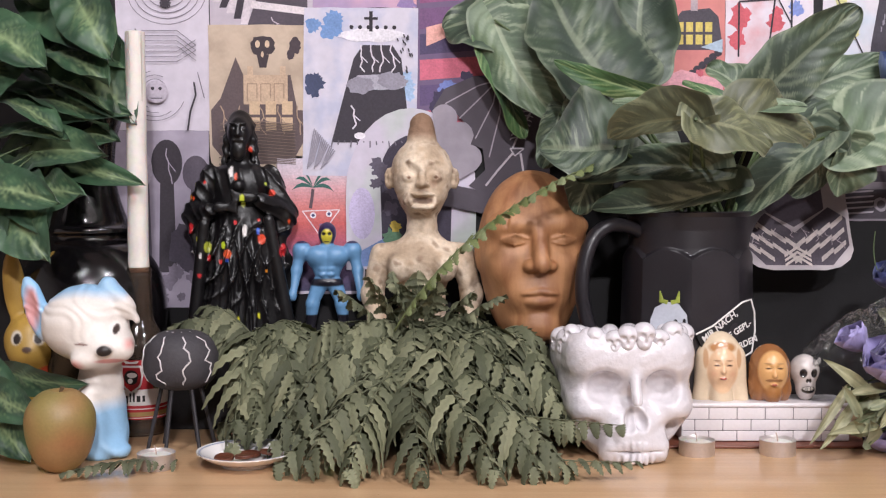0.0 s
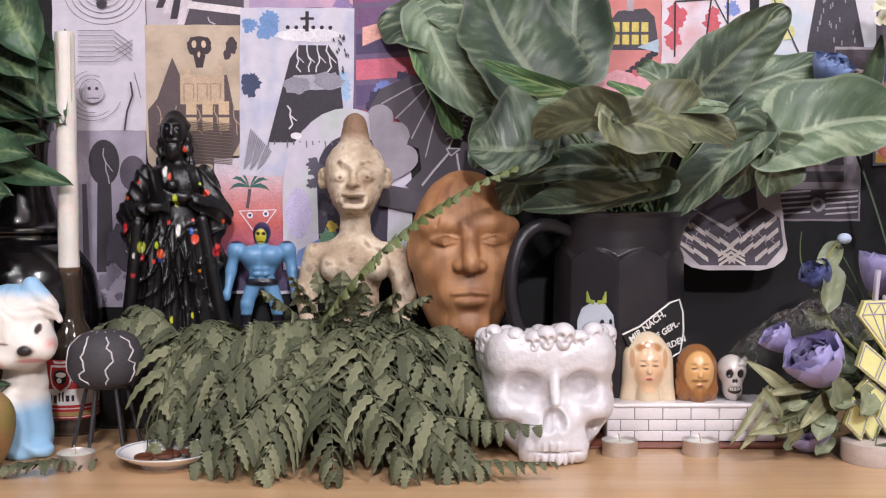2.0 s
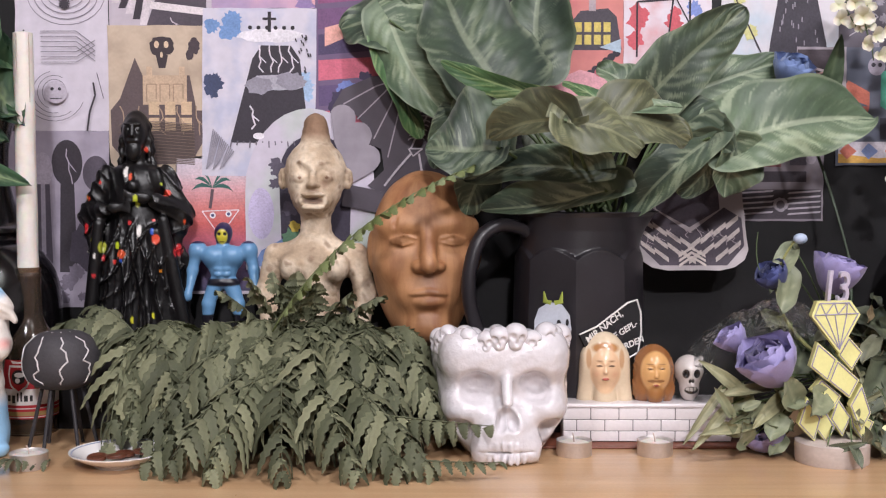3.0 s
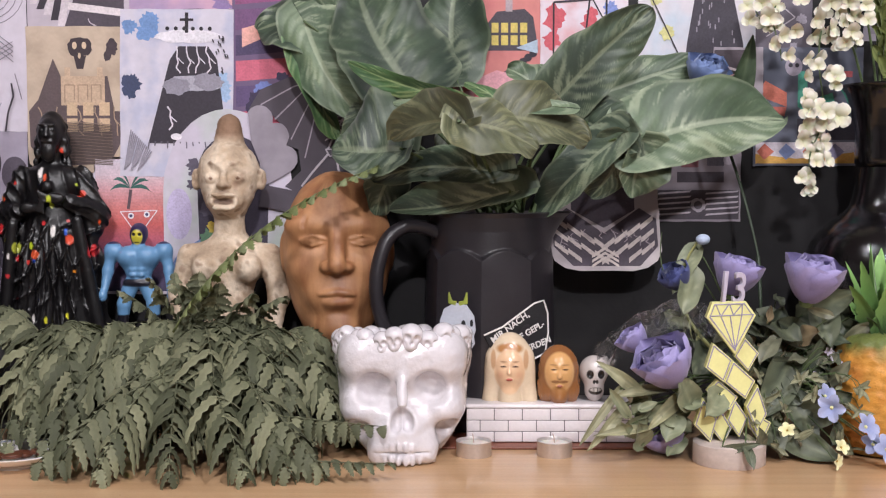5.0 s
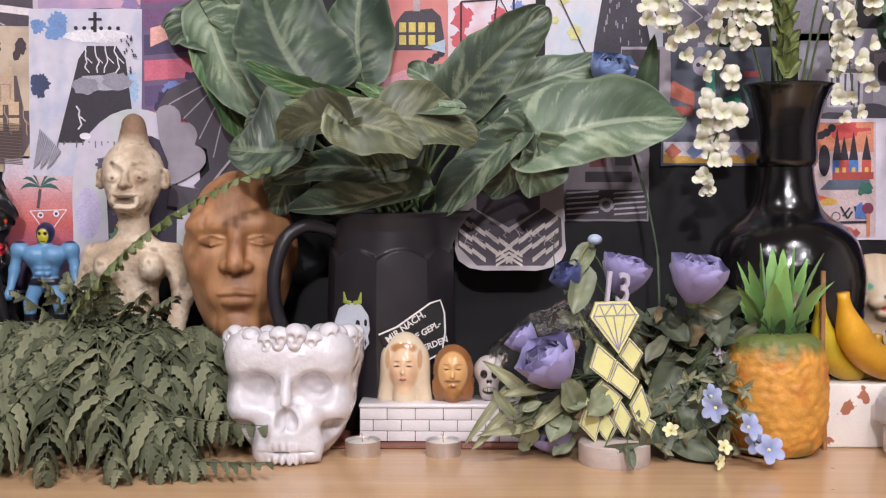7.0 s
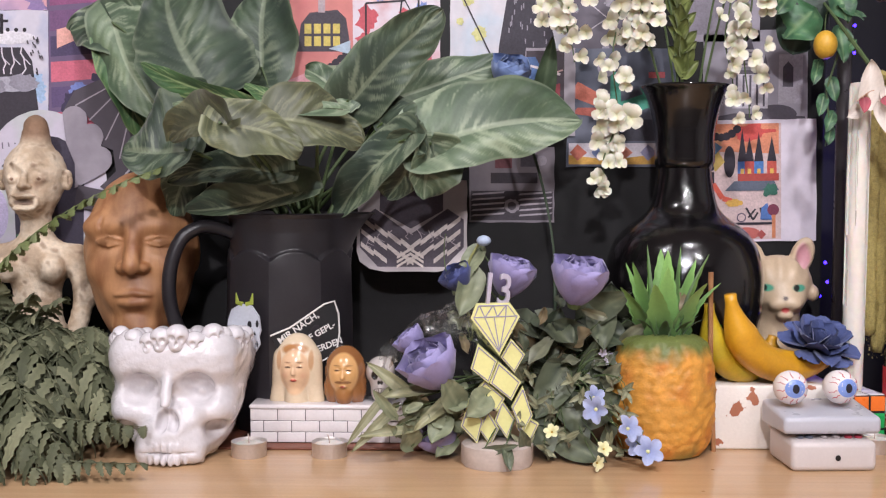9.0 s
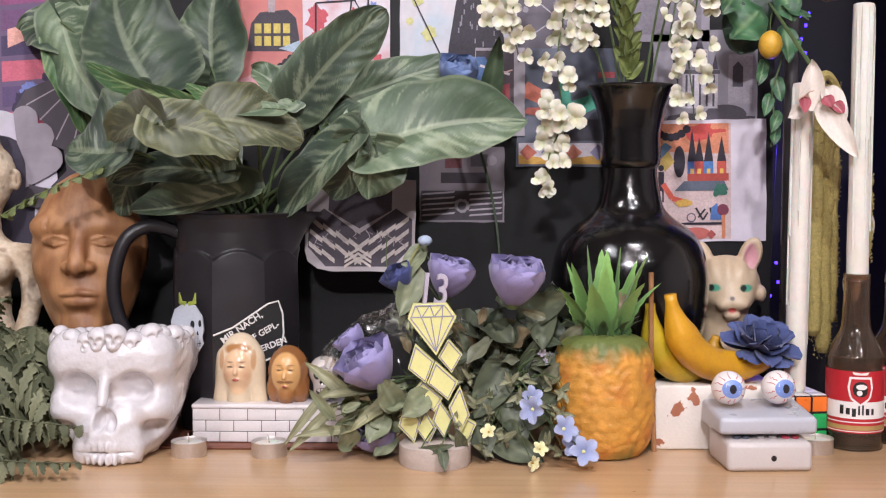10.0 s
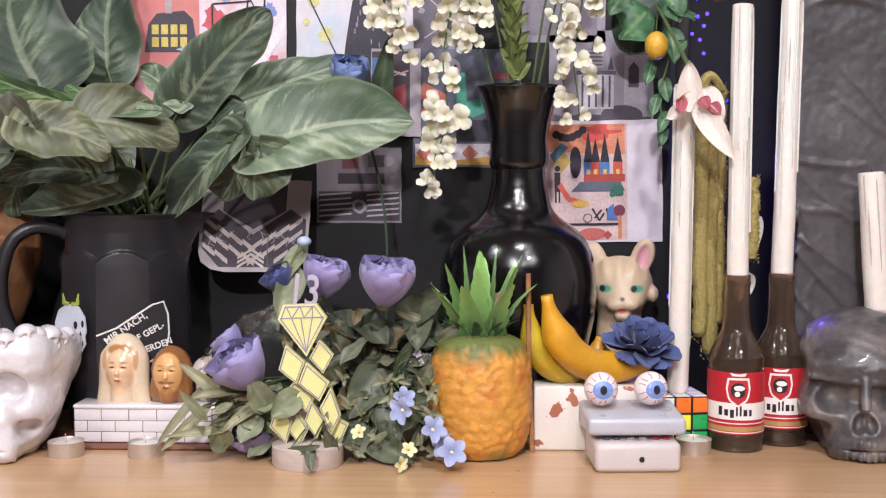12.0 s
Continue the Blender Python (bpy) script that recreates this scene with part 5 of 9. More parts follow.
# crumpled canvas panel at the end of the table
bm = bmesh.new()
bmesh.ops.create_grid(bm, x_segments=190, y_segments=320, size=0.5)
rnd = random.Random(77)
creases = []
for i in range(46):
    cx, cz, a, l = rnd.uniform(-0.5, -0.1), rnd.uniform(-0.5, 0.1), radians(rnd.gauss(-38, 22)), rnd.uniform(0.02, 0.10)
    creases.append((cx, cz, math.cos(a), math.sin(a), l, rnd.uniform(0.002, 0.0055), rnd.uniform(-0.02, 0.02)))
for v in bm.verts:
    x, z = v.co.x, v.co.y
    p = Vector((x * 5, z * 7, 1.3))
    ridge = (0.25 - abs(noise.noise(p * 0.9))) * 0.005 + max(0, 0.06 - abs(noise.noise(p * 1.7 + Vector((3, 1, 0))))) * 0.02 * max(0.0, min(1.0, -z * 4 - 0.4)) + noise.noise(p * 14) * 0.0006
    for cx, cz, ca, sa, l, h, bend in creases:
        dx, dz = (x - cx) * 0.55, (z - cz) * 0.95
        u = dx * ca + dz * sa
        if abs(u) < l:
            w = dz * ca - dx * sa - bend * (1 - (u / l) ** 2)
            if abs(w) < 0.012:
                ridge += h * (1 - (u / l) ** 2) * math.exp(-(w / 0.0032) ** 2)
    v.co = Vector((1.0800 + (x + 0.5) * 0.55 + 0.004 * noise.noise(Vector((0, z * 9, 4))), 1.275 - ridge - 0.02 * (x + 0.5), (z + 0.5) * 0.95))
me = bpy.data.meshes.new("canvas_panel")
bm.to_mesh(me)
bm.free()
me.materials.append(GREYCANVAS)
me.polygons.foreach_set("use_smooth", [True] * len(me.polygons))
cp = new("canvas_panel", me)
cp.modifiers.new("thickness", "SOLIDIFY").thickness = 0.02
tagged(cp, "dark grey painted panel with crumpled paper surface", "panel")

# ---- plants ----
LEAF = mat("silk_leaf", rough=0.5, var=0.1, scale=60, bump=0.12, fine=260, paint=True, jitter=0.12, sheen=0.1)
FERN = mat("dull_green_plastic_fern", rough=0.75, var=0.14, scale=120, bump=0.15, paint=True, jitter=0.1)
PETAL = mat("silk_petal", rough=0.7, var=0.08, scale=80, bump=0.12, fine=400, paint=True, sheen=0.2)


def vnoise(p, s):
    return noise.noise(Vector(p) * s)


def leaf_part(parent, base, tip, hw, roll=0, cup=0.2, pal=("35503a", "5d7a55", "9fb089"), heart=0.12, wavy=0.06, nu=26, nv=16, sag=0.10, streak=1.0, name="leaf", material=None, facing=(0, -1, 0.45), pointy=0.8, crumple=0.0, rib=0.0):
    """One leaf from its stalk to its tip, cupped and waved, with pale streaks along its side veins."""
    b, t = Vector(base), Vector(tip)
    a = t - b
    L = a.length
    a.normalize()
    n = Vector(facing)
    n = (n - a * n.dot(a)).normalized()
    n = Matrix.Rotation(radians(roll), 3, a) @ n
    s = a.cross(n).normalized()
    seed = b.x * 37 + t.z * 91
    g, col = Geo(), []
    cd, cm, cl = (np.array(lin(h)) for h in pal)
    v = []
    for i in range(nu + 1):
        u = i / nu
        w = hw * (max(u, 0.0) ** 0.42) * (max(1 - u, 0.0) ** pointy) / (0.345 ** 0.42 * 0.655 ** pointy)
        for j in range(nv + 1):
            q = 2 * j / nv - 1
            back = -heart * L * (abs(q) ** 1.3) * (1 - u) ** 3
            lift = cup * hw * (abs(q) ** 1.6) * (1 if q > 0 else 0.75) - sag * L * (u - 0.35) ** 2 * 2
            lift += wavy * hw * abs(q) * math.sin(9 * u + 3 * (q > 0) + seed) + 0.03 * hw * math.cos(q * 1.2) * math.sin(u * 28 - abs(q) * 8)
            if crumple:
                lift += crumple * hw * 2.2 * vnoise((u * 4, q * 2, seed + 3), 1.0) + crumple * hw * 0.5 * math.sin((u - abs(q) * 0.3) * 34)
            p = b + a * (u * L + back) + s * (w * q) + n * lift
            v.append(p)
            vein = math.sin((u * 1.0 - abs(q) * 0.22) * 60)
            big = vnoise((u * 2.2, q * 1.6, seed), 1.0)
            thin = vnoise((u * 30 - abs(q) * 9, q * 2.4 + (7 if q > 0 else 0), seed + 5), 1.0) + 0.25 * vnoise((u * 70 - abs(q) * 20, q * 4, seed), 1.0)
            k = min(1, max(0, 0.5 + 1.1 * big))
            c = cd * (1 - k) + cm * k
            m = min(1, max(0, (thin - 0.2) * 5)) * min(1, max(0, 0.5 + 1.6 * vnoise((u * 3, q * 2.2, seed + 9), 1.0))) * streak
            c = c * (1 - 0.75 * m) + cl * 0.75 * m
            c = c * (1 + 0.05 * vein)
            if rib:
                r = min(1, max(0, (0.5 - abs(q) * 1.3 + 0.9 * vnoise((u * 26 - abs(q) * 16, q * 2.5, seed + 4), 1.0)) * 1.8)) * math.sin(math.pi * min(1, u * 1.05)) * rib
                c = c * (1 - r) + cl * r
            if abs(q) < 0.08:
                c = c * 0.55 + cl * 0.45
            col.append(c)
    f = []
    for i in range(nu):
        for j in range(nv):
            o = i * (nv + 1) + j
            f.append((o, o + 1, o + nv + 2, o + nv + 1))
    g.add(v, f)
    ob = new(name, g.mesh(name, material or LEAF, True, np.array(col)))
    ob.parent = parent
    return ob


def stalk(parent, pts, r=0.0016, name="stem", material=None):
    return Geo().tube(pts, [r * (1 - 0.4 * i / (len(pts) - 1)) for i in range(len(pts))], 7).part(name, material or LEAFSTEM, parent)


pothos = thing("artificial_plant", "large artificial variegated green leaves bunched in the black pitcher", "plant", pose(0, 0, 0))


LEAFTONE = {
    "top": ("2c3a30", "465642", "98a287"), "light": ("42543f", "65765b", "a9b297"), "bright": ("2b4a2a", "46693c", "a0ae7c"),
    "under": ("41452f", "5c6046", "90916d"), "silver": ("5f675a", "8b9284", "bcc2b4")}


def broad_leaf(parent, base, tip, upper, lower, roll, tone, nu=84, nv=44, bend=0.10, fold=0.22):
    """A broad heart-shaped leaf whose two halves differ in width, folded along its midrib, with feathered pale streaks."""
    b, t = Vector(base), Vector(tip)
    a = t - b
    L = a.length
    a.normalize()
    n = Vector((0, -1, 0.25))
    n = Matrix.Rotation(radians(roll), 3, a) @ (n - a * n.dot(a)).normalized()
    s = a.cross(n).normalized()
    if s.dot(Vector((-0.35, 0, 1))) < 0:
        s = -s
    seed = b.x * 53 + t.z * 71 + roll
    sway = 0.06 * L * math.sin(seed * 3)
    cd, cm, cl = (np.array(lin(h)) for h in LEAFTONE[tone])
    v, col = [], []
    for i in range(nu + 1):
        u = i / nu
        prof = 1.16 * (max(u, 0.0) ** 0.25) * (max(1 - u, 0.0) ** 0.52) / (0.325 ** 0.25 * 0.675 ** 0.52)
        for j in range(nv + 1):
            q = 2 * j / nv - 1
            e = abs(q)
            hw = upper if q > 0 else lower
            back = -0.22 * L * (e ** 1.3) * (1 - u) ** 3
            big = vnoise((u * 2.2, q * 1.6, seed), 1.0)
            edge = 1 + 0.05 * math.sin(11 * u + 5 * (q > 0) + seed) + 0.03 * math.sin(23 * u + seed * 2)
            lift = fold * hw * e * (1 - 0.55 * e) - 2 * bend * L * (u - 0.4) ** 2
            lift += 0.26 * hw * e * e * math.sin(8 * u + 2.5 * (q > 0) + seed) + 0.10 * hw * vnoise((u * 3.2, q * 1.8, seed), 1.0)
            lift += 0.016 * hw * math.sin((u - e * 0.34) * 46 + 3 * big) * min(1, 3 * e) * (0.6 + big)
            v.append(b + a * (u * L + back) + s * (hw * prof * q * edge + sway * math.sin(math.pi * u)) + n * lift)
            flow, sd = u - 0.34 * e + 0.03 * vnoise((u * 5, q * 4, seed + 3), 1.0), (7 if q > 0 else 0)
            k = min(1, max(0, 0.5 + 1.2 * big))
            c = cd * (1 - k) + cm * k
            feather = vnoise((flow * 17, e * 1.3 + sd, seed + 5), 1.0) + 0.6 * vnoise((flow * 46, e * 2.6 + sd, seed), 1.0) + 0.3 * vnoise((flow * 110, e * 5 + sd, seed + 2), 1.0)
            patch = min(1, max(0, 0.60 + 1.9 * vnoise((u * 2.6, q * 2.0, seed + 9), 1.0)))
            m = min(1, max(0, (feather - 0.06) * 3.4)) * patch
            c = c * (1 - 0.46 * m) + cl * 0.46 * m
            dusk = min(1, max(0, (-feather - 0.10) * 3.0))
            c = c * (1 - 0.20 * dusk)
            vein = max(0, 1 - abs(((flow * 8.5 + 0.3) % 1.0) - 0.5) * 14) * (1 - e) * 0.16
            c = c * (1 - vein) + cl * vein
            if e < 0.05:
                c = c * 0.6 + cl * 0.4
            if e > 0.95:
                c = c * 0.8 + cl * 0.2
            col.append(c)
    f = [(i * (nv + 1) + j, i * (nv + 1) + j + 1, (i + 1) * (nv + 1) + j + 1, (i + 1) * (nv + 1) + j) for i in range(nu) for j in range(nv)]
    ob = new("leaf", Geo().add(v, f).mesh("leaf", LEAF, True, np.array(col)))
    ob.parent = parent
    return ob


def pothos_leaf(base, tip, upper, lower, roll, tone):
    broad_leaf(pothos, base, tip, upper, lower, roll, tone)
    b = Vector(base)
    rnd = random.Random(int(b.x * 1e4))
    root = Vector((0.305 + rnd.uniform(-0.03, 0.035), 1.288 + rnd.uniform(-0.03, 0.02), 0.235))
    stalk(pothos, bezier(root, (root + b) / 2 + Vector((0, 0.02, 0.03)), b, 10), 0.0026)


pothos_leaf((0.114, 1.345, 0.489), (-0.001, 1.368, 0.485), 0.0466, 0.0410, 0, "top")
pothos_leaf((0.063, 1.345, 0.490), (0.137, 1.310, 0.367), 0.0428, 0.0304, 10, "light")
pothos_leaf((0.058, 1.350, 0.459), (0.105, 1.350, 0.347), 0.0169, 0.0211, -30, "bright")
pothos_leaf((0.195, 1.270, 0.405), (0.129, 1.340, 0.532), 0.0666, 0.0503, 8, "top")
pothos_leaf((0.245, 1.360, 0.436), (0.254, 1.370, 0.558), 0.0369, 0.0426, -12, "top")
pothos_leaf((0.246, 1.200, 0.382), (0.123, 1.240, 0.426), 0.0102, 0.0140, -35, "bright")
pothos_leaf((0.197, 1.250, 0.393), (0.138, 1.270, 0.369), 0.0197, 0.0144, 0, "top")
pothos_leaf((0.189, 1.200, 0.328), (0.109, 1.230, 0.330), 0.0632, 0.0278, 12, "top")
pothos_leaf((0.255, 1.095, 0.351), (0.176, 1.170, 0.335), 0.0295, 0.0106, -20, "under")
pothos_leaf((0.253, 1.090, 0.351), (0.335, 1.105, 0.325), 0.0240, 0.0286, -15, "under")
pothos_leaf((0.307, 1.120, 0.357), (0.393, 1.150, 0.335), 0.0366, 0.0225, -12, "under")
pothos_leaf((0.344, 1.140, 0.373), (0.182, 1.170, 0.384), 0.0096, 0.0132, 40, "light")
pothos_leaf((0.314, 1.160, 0.364), (0.260, 1.180, 0.401), 0.0085, 0.0134, 20, "bright")
pothos_leaf((0.363, 1.270, 0.388), (0.311, 1.285, 0.428), 0.0279, 0.0146, 10, "light")
pothos_leaf((0.365, 1.270, 0.384), (0.473, 1.237, 0.487), 0.0326, 0.0326, 14, "top")
pothos_leaf((0.413, 1.340, 0.396), (0.551, 1.350, 0.444), 0.0266, 0.0308, 0, "light")
pothos_leaf((0.461, 1.245, 0.337), (0.636, 1.270, 0.368), 0.0511, 0.0380, 0, "light")
pothos_leaf((0.461, 1.236, 0.336), (0.453, 1.245, 0.272), 0.0171, 0.0369, -22, "light")
pothos_leaf((0.403, 1.265, 0.361), (0.452, 1.220, 0.325), 0.0362, 0.0091, 18, "top")
pothos_leaf((0.443, 1.240, 0.335), (0.408, 1.270, 0.272), 0.0314, 0.0196, -12, "top")
pothos_leaf((0.431, 1.230, 0.340), (0.341, 1.265, 0.248), 0.0273, 0.0195, 10, "top")
pothos_leaf((0.287, 1.188, 0.303), (0.150, 1.250, 0.295), 0.0216, 0.0165, 0, "top")
pothos_leaf((0.310, 1.200, 0.280), (0.170, 1.250, 0.258), 0.0293, 0.0077, -14, "top")
pothos_leaf((0.183, 1.260, 0.314), (0.156, 1.270, 0.252), 0.0224, 0.0237, 0, "top")
pothos_leaf((0.246, 1.320, 0.350), (0.284, 1.320, 0.299), 0.0234, 0.0247, 0, "silver")
pothos_leaf((0.138, 1.300, 0.371), (0.118, 1.300, 0.307), 0.0176, 0.0203, 0, "top")
pothos_leaf((0.407, 1.300, 0.384), (0.428, 1.300, 0.340), 0.0203, 0.0203, 0, "top")

creeper = thing("artificial_plant", "trailing artificial ivy-green leaves with pale veins in a black vase", "plant", pose(0, 0, 0))


def creeper_leaf(base, tip, hw, roll, cup):
    leaf_part(creeper, base, (tip[0], tip[1], max(tip[2], 0.012)), hw * 1.35, roll, cup, ("1f3826", "38563b", "93a576"), heart=0.2, wavy=0.14, sag=0.2, nu=30, nv=18, streak=0.3, pointy=0.72, crumple=0.05, rib=0.5)
    b = Vector(base)
    root = Vector((-0.418, 1.292, 0.345)) if b.z > 0.2 else Vector((-0.5, 1.2, 0.03))
    stalk(creeper, bezier(root, (root + b) / 2 + Vector((0, -0.01, 0.02)), b, 7), 0.0015)


creeper_leaf((-0.478, 1.3, 0.513), (-0.38, 1.2, 0.439), 0.027, 0, 0.2)
creeper_leaf((-0.478, 1.28, 0.496), (-0.48, 1.22, 0.517), 0.029, 0, 0.2)
creeper_leaf((-0.421, 1.25, 0.504), (-0.368, 1.19, 0.432), 0.025, 10, 0.2)
creeper_leaf((-0.445, 1.28, 0.463), (-0.351, 1.22, 0.364), 0.031, 5, 0.2)
creeper_leaf((-0.419, 1.28, 0.457), (-0.358, 1.24, 0.426), 0.018, 0, 0.2)
creeper_leaf((-0.458, 1.26, 0.448), (-0.369, 1.2, 0.409), 0.023, -30, 0.3)
creeper_leaf((-0.475, 1.27, 0.423), (-0.369, 1.22, 0.383), 0.022, -35, 0.3)
creeper_leaf((-0.489, 1.27, 0.397), (-0.378, 1.23, 0.364), 0.020, -35, 0.3)
creeper_leaf((-0.52, 1.25, 0.392), (-0.419, 1.2, 0.356), 0.019, -40, 0.3)
creeper_leaf((-0.46, 1.28, 0.358), (-0.375, 1.24, 0.343), 0.017, 0, 0.2)
creeper_leaf((-0.47, 1.27, 0.377), (-0.358, 1.22, 0.374), 0.017, 0, 0.2)
creeper_leaf((-0.5, 1.26, 0.324), (-0.385, 1.2, 0.331), 0.026, -5, 0.25)
creeper_leaf((-0.447, 1.26, 0.311), (-0.342, 1.21, 0.292), 0.013, 10, 0.3)
creeper_leaf((-0.519, 1.26, 0.344), (-0.419, 1.2, 0.35), 0.014, -30, 0.3)
creeper_leaf((-0.484, 1.22, 0.298), (-0.427, 1.15, 0.242), 0.022, 0, 0.2)
creeper_leaf((-0.508, 1.2, 0.285), (-0.414, 1.14, 0.275), 0.021, 0, 0.2)
creeper_leaf((-0.489, 1.2, 0.272), (-0.424, 1.14, 0.213), 0.027, 5, 0.2)
creeper_leaf((-0.522, 1.22, 0.304), (-0.476, 1.15, 0.23), 0.025, 0, 0.2)
creeper_leaf((-0.473, 1.24, 0.285), (-0.401, 1.18, 0.278), 0.021, 20, 0.2)
creeper_leaf((-0.521, 1.24, 0.464), (-0.435, 1.18, 0.424), 0.025, -10, 0.2)
creeper_leaf((-0.496, 1.24, 0.439), (-0.525, 1.2, 0.365), 0.025, 0, 0.2)
creeper_leaf((-0.436, 1.29, 0.419), (-0.374, 1.25, 0.401), 0.016, -20, 0.3)
creeper_leaf((-0.471, 1.16, 0.084), (-0.377, 1.1, 0.076), 0.013, 40, 0.3)
creeper_leaf((-0.477, 1.13, 0.053), (-0.423, 1.08, -0.0), 0.017, 0, 0.2)
creeper_leaf((-0.482, 1.13, 0.071), (-0.407, 1.07, 0.054), 0.016, 10, 0.2)
creeper_leaf((-0.501, 1.16, 0.09), (-0.441, 1.1, 0.059), 0.018, 0, 0.2)


# ---- ferns ----
def frond(parent, a, b, c, n=15, length=0.046, width=0.0115, seed=0, hang=0.75, pal=("40442f", "5d6048", "7a7b5f"), bare=0.06):
    """A fern frond: a curved rib with wavy-edged leaflets that hang from it on both sides."""
    rnd = random.Random(seed)
    pts = bezier(a, b, c, 40)
    g, col = Geo(), []
    cd, cm, cl = (np.array(lin(h)) for h in pal)
    g.tube(pts[::2], [0.0013 * (1 - 0.7 * i / 20) for i in range(21)], 5)
    col += [cm * 0.8] * len(g.v)
    for i in range(n):
        t = bare + (0.985 - bare) * i / (n - 1)
        k = min(39, int(t * 40))
        p = pts[k] + (pts[k + 1] - pts[k]) * (t * 40 - k)
        d = (pts[k + 1] - pts[k]).normalized()
        side = d.cross(Vector((0, 0, 1)))
        if side.length < 0.2:
            side = d.cross(Vector((0, -1, 0)))
        side.normalize()
        ll = length * (0.35 + 0.65 * math.sin(math.pi * min(1, 0.22 + 0.78 * t) ** 0.8)) * rnd.uniform(0.85, 1.12)
        for sg in (-1, 1):
            hg = hang * rnd.uniform(0.45, 1.75)
            ax = (side * sg * rnd.uniform(0.45, 1.0) + d * rnd.uniform(0.1, 0.5) + Vector((0, 0, -hg)) + Vector((rnd.uniform(-0.12, 0.12), rnd.uniform(-0.12, 0.12), 0))).normalized()
            nr = ax.cross(d)
            if nr.length < 0.1:
                nr = ax.cross(Vector((0, 1, 0)))
            nr.normalize()
            wd = (nr.cross(ax).normalized() + nr * rnd.uniform(-0.5, 0.5)).normalized()
            bulge = nr * (1 if nr.z > 0 else -1)
            shade = rnd.uniform(0, 1)
            cc = cm * (1 - shade) + (cl if rnd.random() < 0.5 else cd) * shade
            o = len(g.v)
            m = 11
            curlx = rnd.uniform(-0.12, 0.12)
            vv = []
            for j in range(m + 1):
                u = j / m
                w = width * 0.5 * (1 - 0.75 * u ** 2.2) * (1 + 0.32 * (1 if j % 2 else -0.8)) * (0.7 if j == 0 else 1) * (0.12 if j == m else 1)
                q = p + ax * (ll * u) + Vector((0, 0, -0.25 * ll * u * u)) + bulge * (0.14 * ll * math.sin(u * 3.1)) + wd * (curlx * ll * u * u)
                w2 = width * 0.5 * (1 - 0.75 * u ** 2.2) * (1 + 0.32 * (-0.8 if j % 2 else 1)) * (0.12 if j == m else 1)
                vv += [q - wd * w - bulge * 0.0012, q, q + wd * w2 - bulge * 0.0012]
                col += [cc, cc * 0.86, cc * 1.05]
            g.add(vv, [q for j in range(m) for q in ((3 * j, 3 * j + 1, 3 * j + 4, 3 * j + 3), (3 * j + 1, 3 * j + 2, 3 * j + 5, 3 * j + 4))])
    ob = new("frond", g.mesh("frond", FERN, True, np.array(col)))
    ob.parent = parent
    return ob


def fern(label, apex, reach, count, seed, a0=160, a1=385, low=0.012, back=0.4, rise=0.06):
    """A clump of fronds that arch from its crown, forwards and to the sides, down to the table."""
    f = thing("artificial_fern", label, "fern", pose(0, 0, 0))
    rnd = random.Random(seed)
    ap = Vector(apex)
    Geo().lathe([(0.02, 0.0), (0.03, 0.004), (0.024, ap.z * 0.55), (0.012, ap.z * 0.8), (0.0, ap.z * 0.82)], 12, at=(ap.x, ap.y + 0.01, 0)).part("root_stock", mat("dark_root", "23261c", 0.9), f)
    for i in range(count):
        ang = radians(a0 + (a1 - a0) * (i + rnd.uniform(0.1, 0.9)) / count)
        tier = rnd.random()
        r = reach * (0.55 + 0.45 * tier) * (1 if math.sin(ang) < 0.1 else back)
        dx, dy = math.cos(ang) * r * 1.15, math.sin(ang) * r * 0.78
        end = Vector((ap.x + dx, ap.y + dy, max(low + 0.02 * rnd.random(), ap.z * (0.72 - 0.85 * tier) + rnd.uniform(-0.01, 0.02))))
        st = ap + Vector((math.cos(ang) * 0.012, math.sin(ang) * 0.01, -0.05 * rnd.random() * (1 - tier * 0.3)))
        mid = ap + Vector((dx * 0.55, dy * 0.55, rise * rnd.uniform(0.3, 1.0) - 0.02))
        frond(f, st, mid, end, 12, 0.062 * rnd.uniform(0.8, 1.15), 0.0108, seed * 100 + i, 0.95)
    return f


main = fern("dense artificial fern with drooping dull green fronds", (-0.035, 1.195, 0.132), 0.19, 40, 1)
frond(main, (-0.052, 1.15, 0.13), (0.02, 1.13, 0.255), (0.175, 1.20, 0.312), 24, 0.0170, 0.0125, 901, 0.30, ("56602f", "707a4c", "7d8563"), 0.1)
frond(main, (0.04, 1.12, 0.05), (0.10, 1.06, 0.055), (0.178, 1.07, 0.046), 12, 0.026, 0.010, 902, 1.6)
frond(main, (0.02, 1.08, 0.02), (0.10, 1.02, 0.02), (0.190, 1.035, 0.018), 16, 0.022, 0.008, 903, 0.25)
for k, (x, z) in enumerate(((-0.09, 0.172), (-0.066, 0.185), (-0.04, 0.176), (-0.012, 0.178), (0.015, 0.170), (0.04, 0.166), (-0.028, 0.19))):
    frond(main, (-0.03 + 0.3 * (x + 0.03), 1.19, 0.11), (x, 1.175, 0.16), (x * 1.35 + 0.01, 1.165, z), 10, 0.026, 0.0095, 906 + k, 0.25)
frond(main, (-0.03, 1.17, 0.12), (-0.05, 1.15, 0.17), (-0.055, 1.17, 0.19), 9, 0.016, 0.008, 905, 0.2)
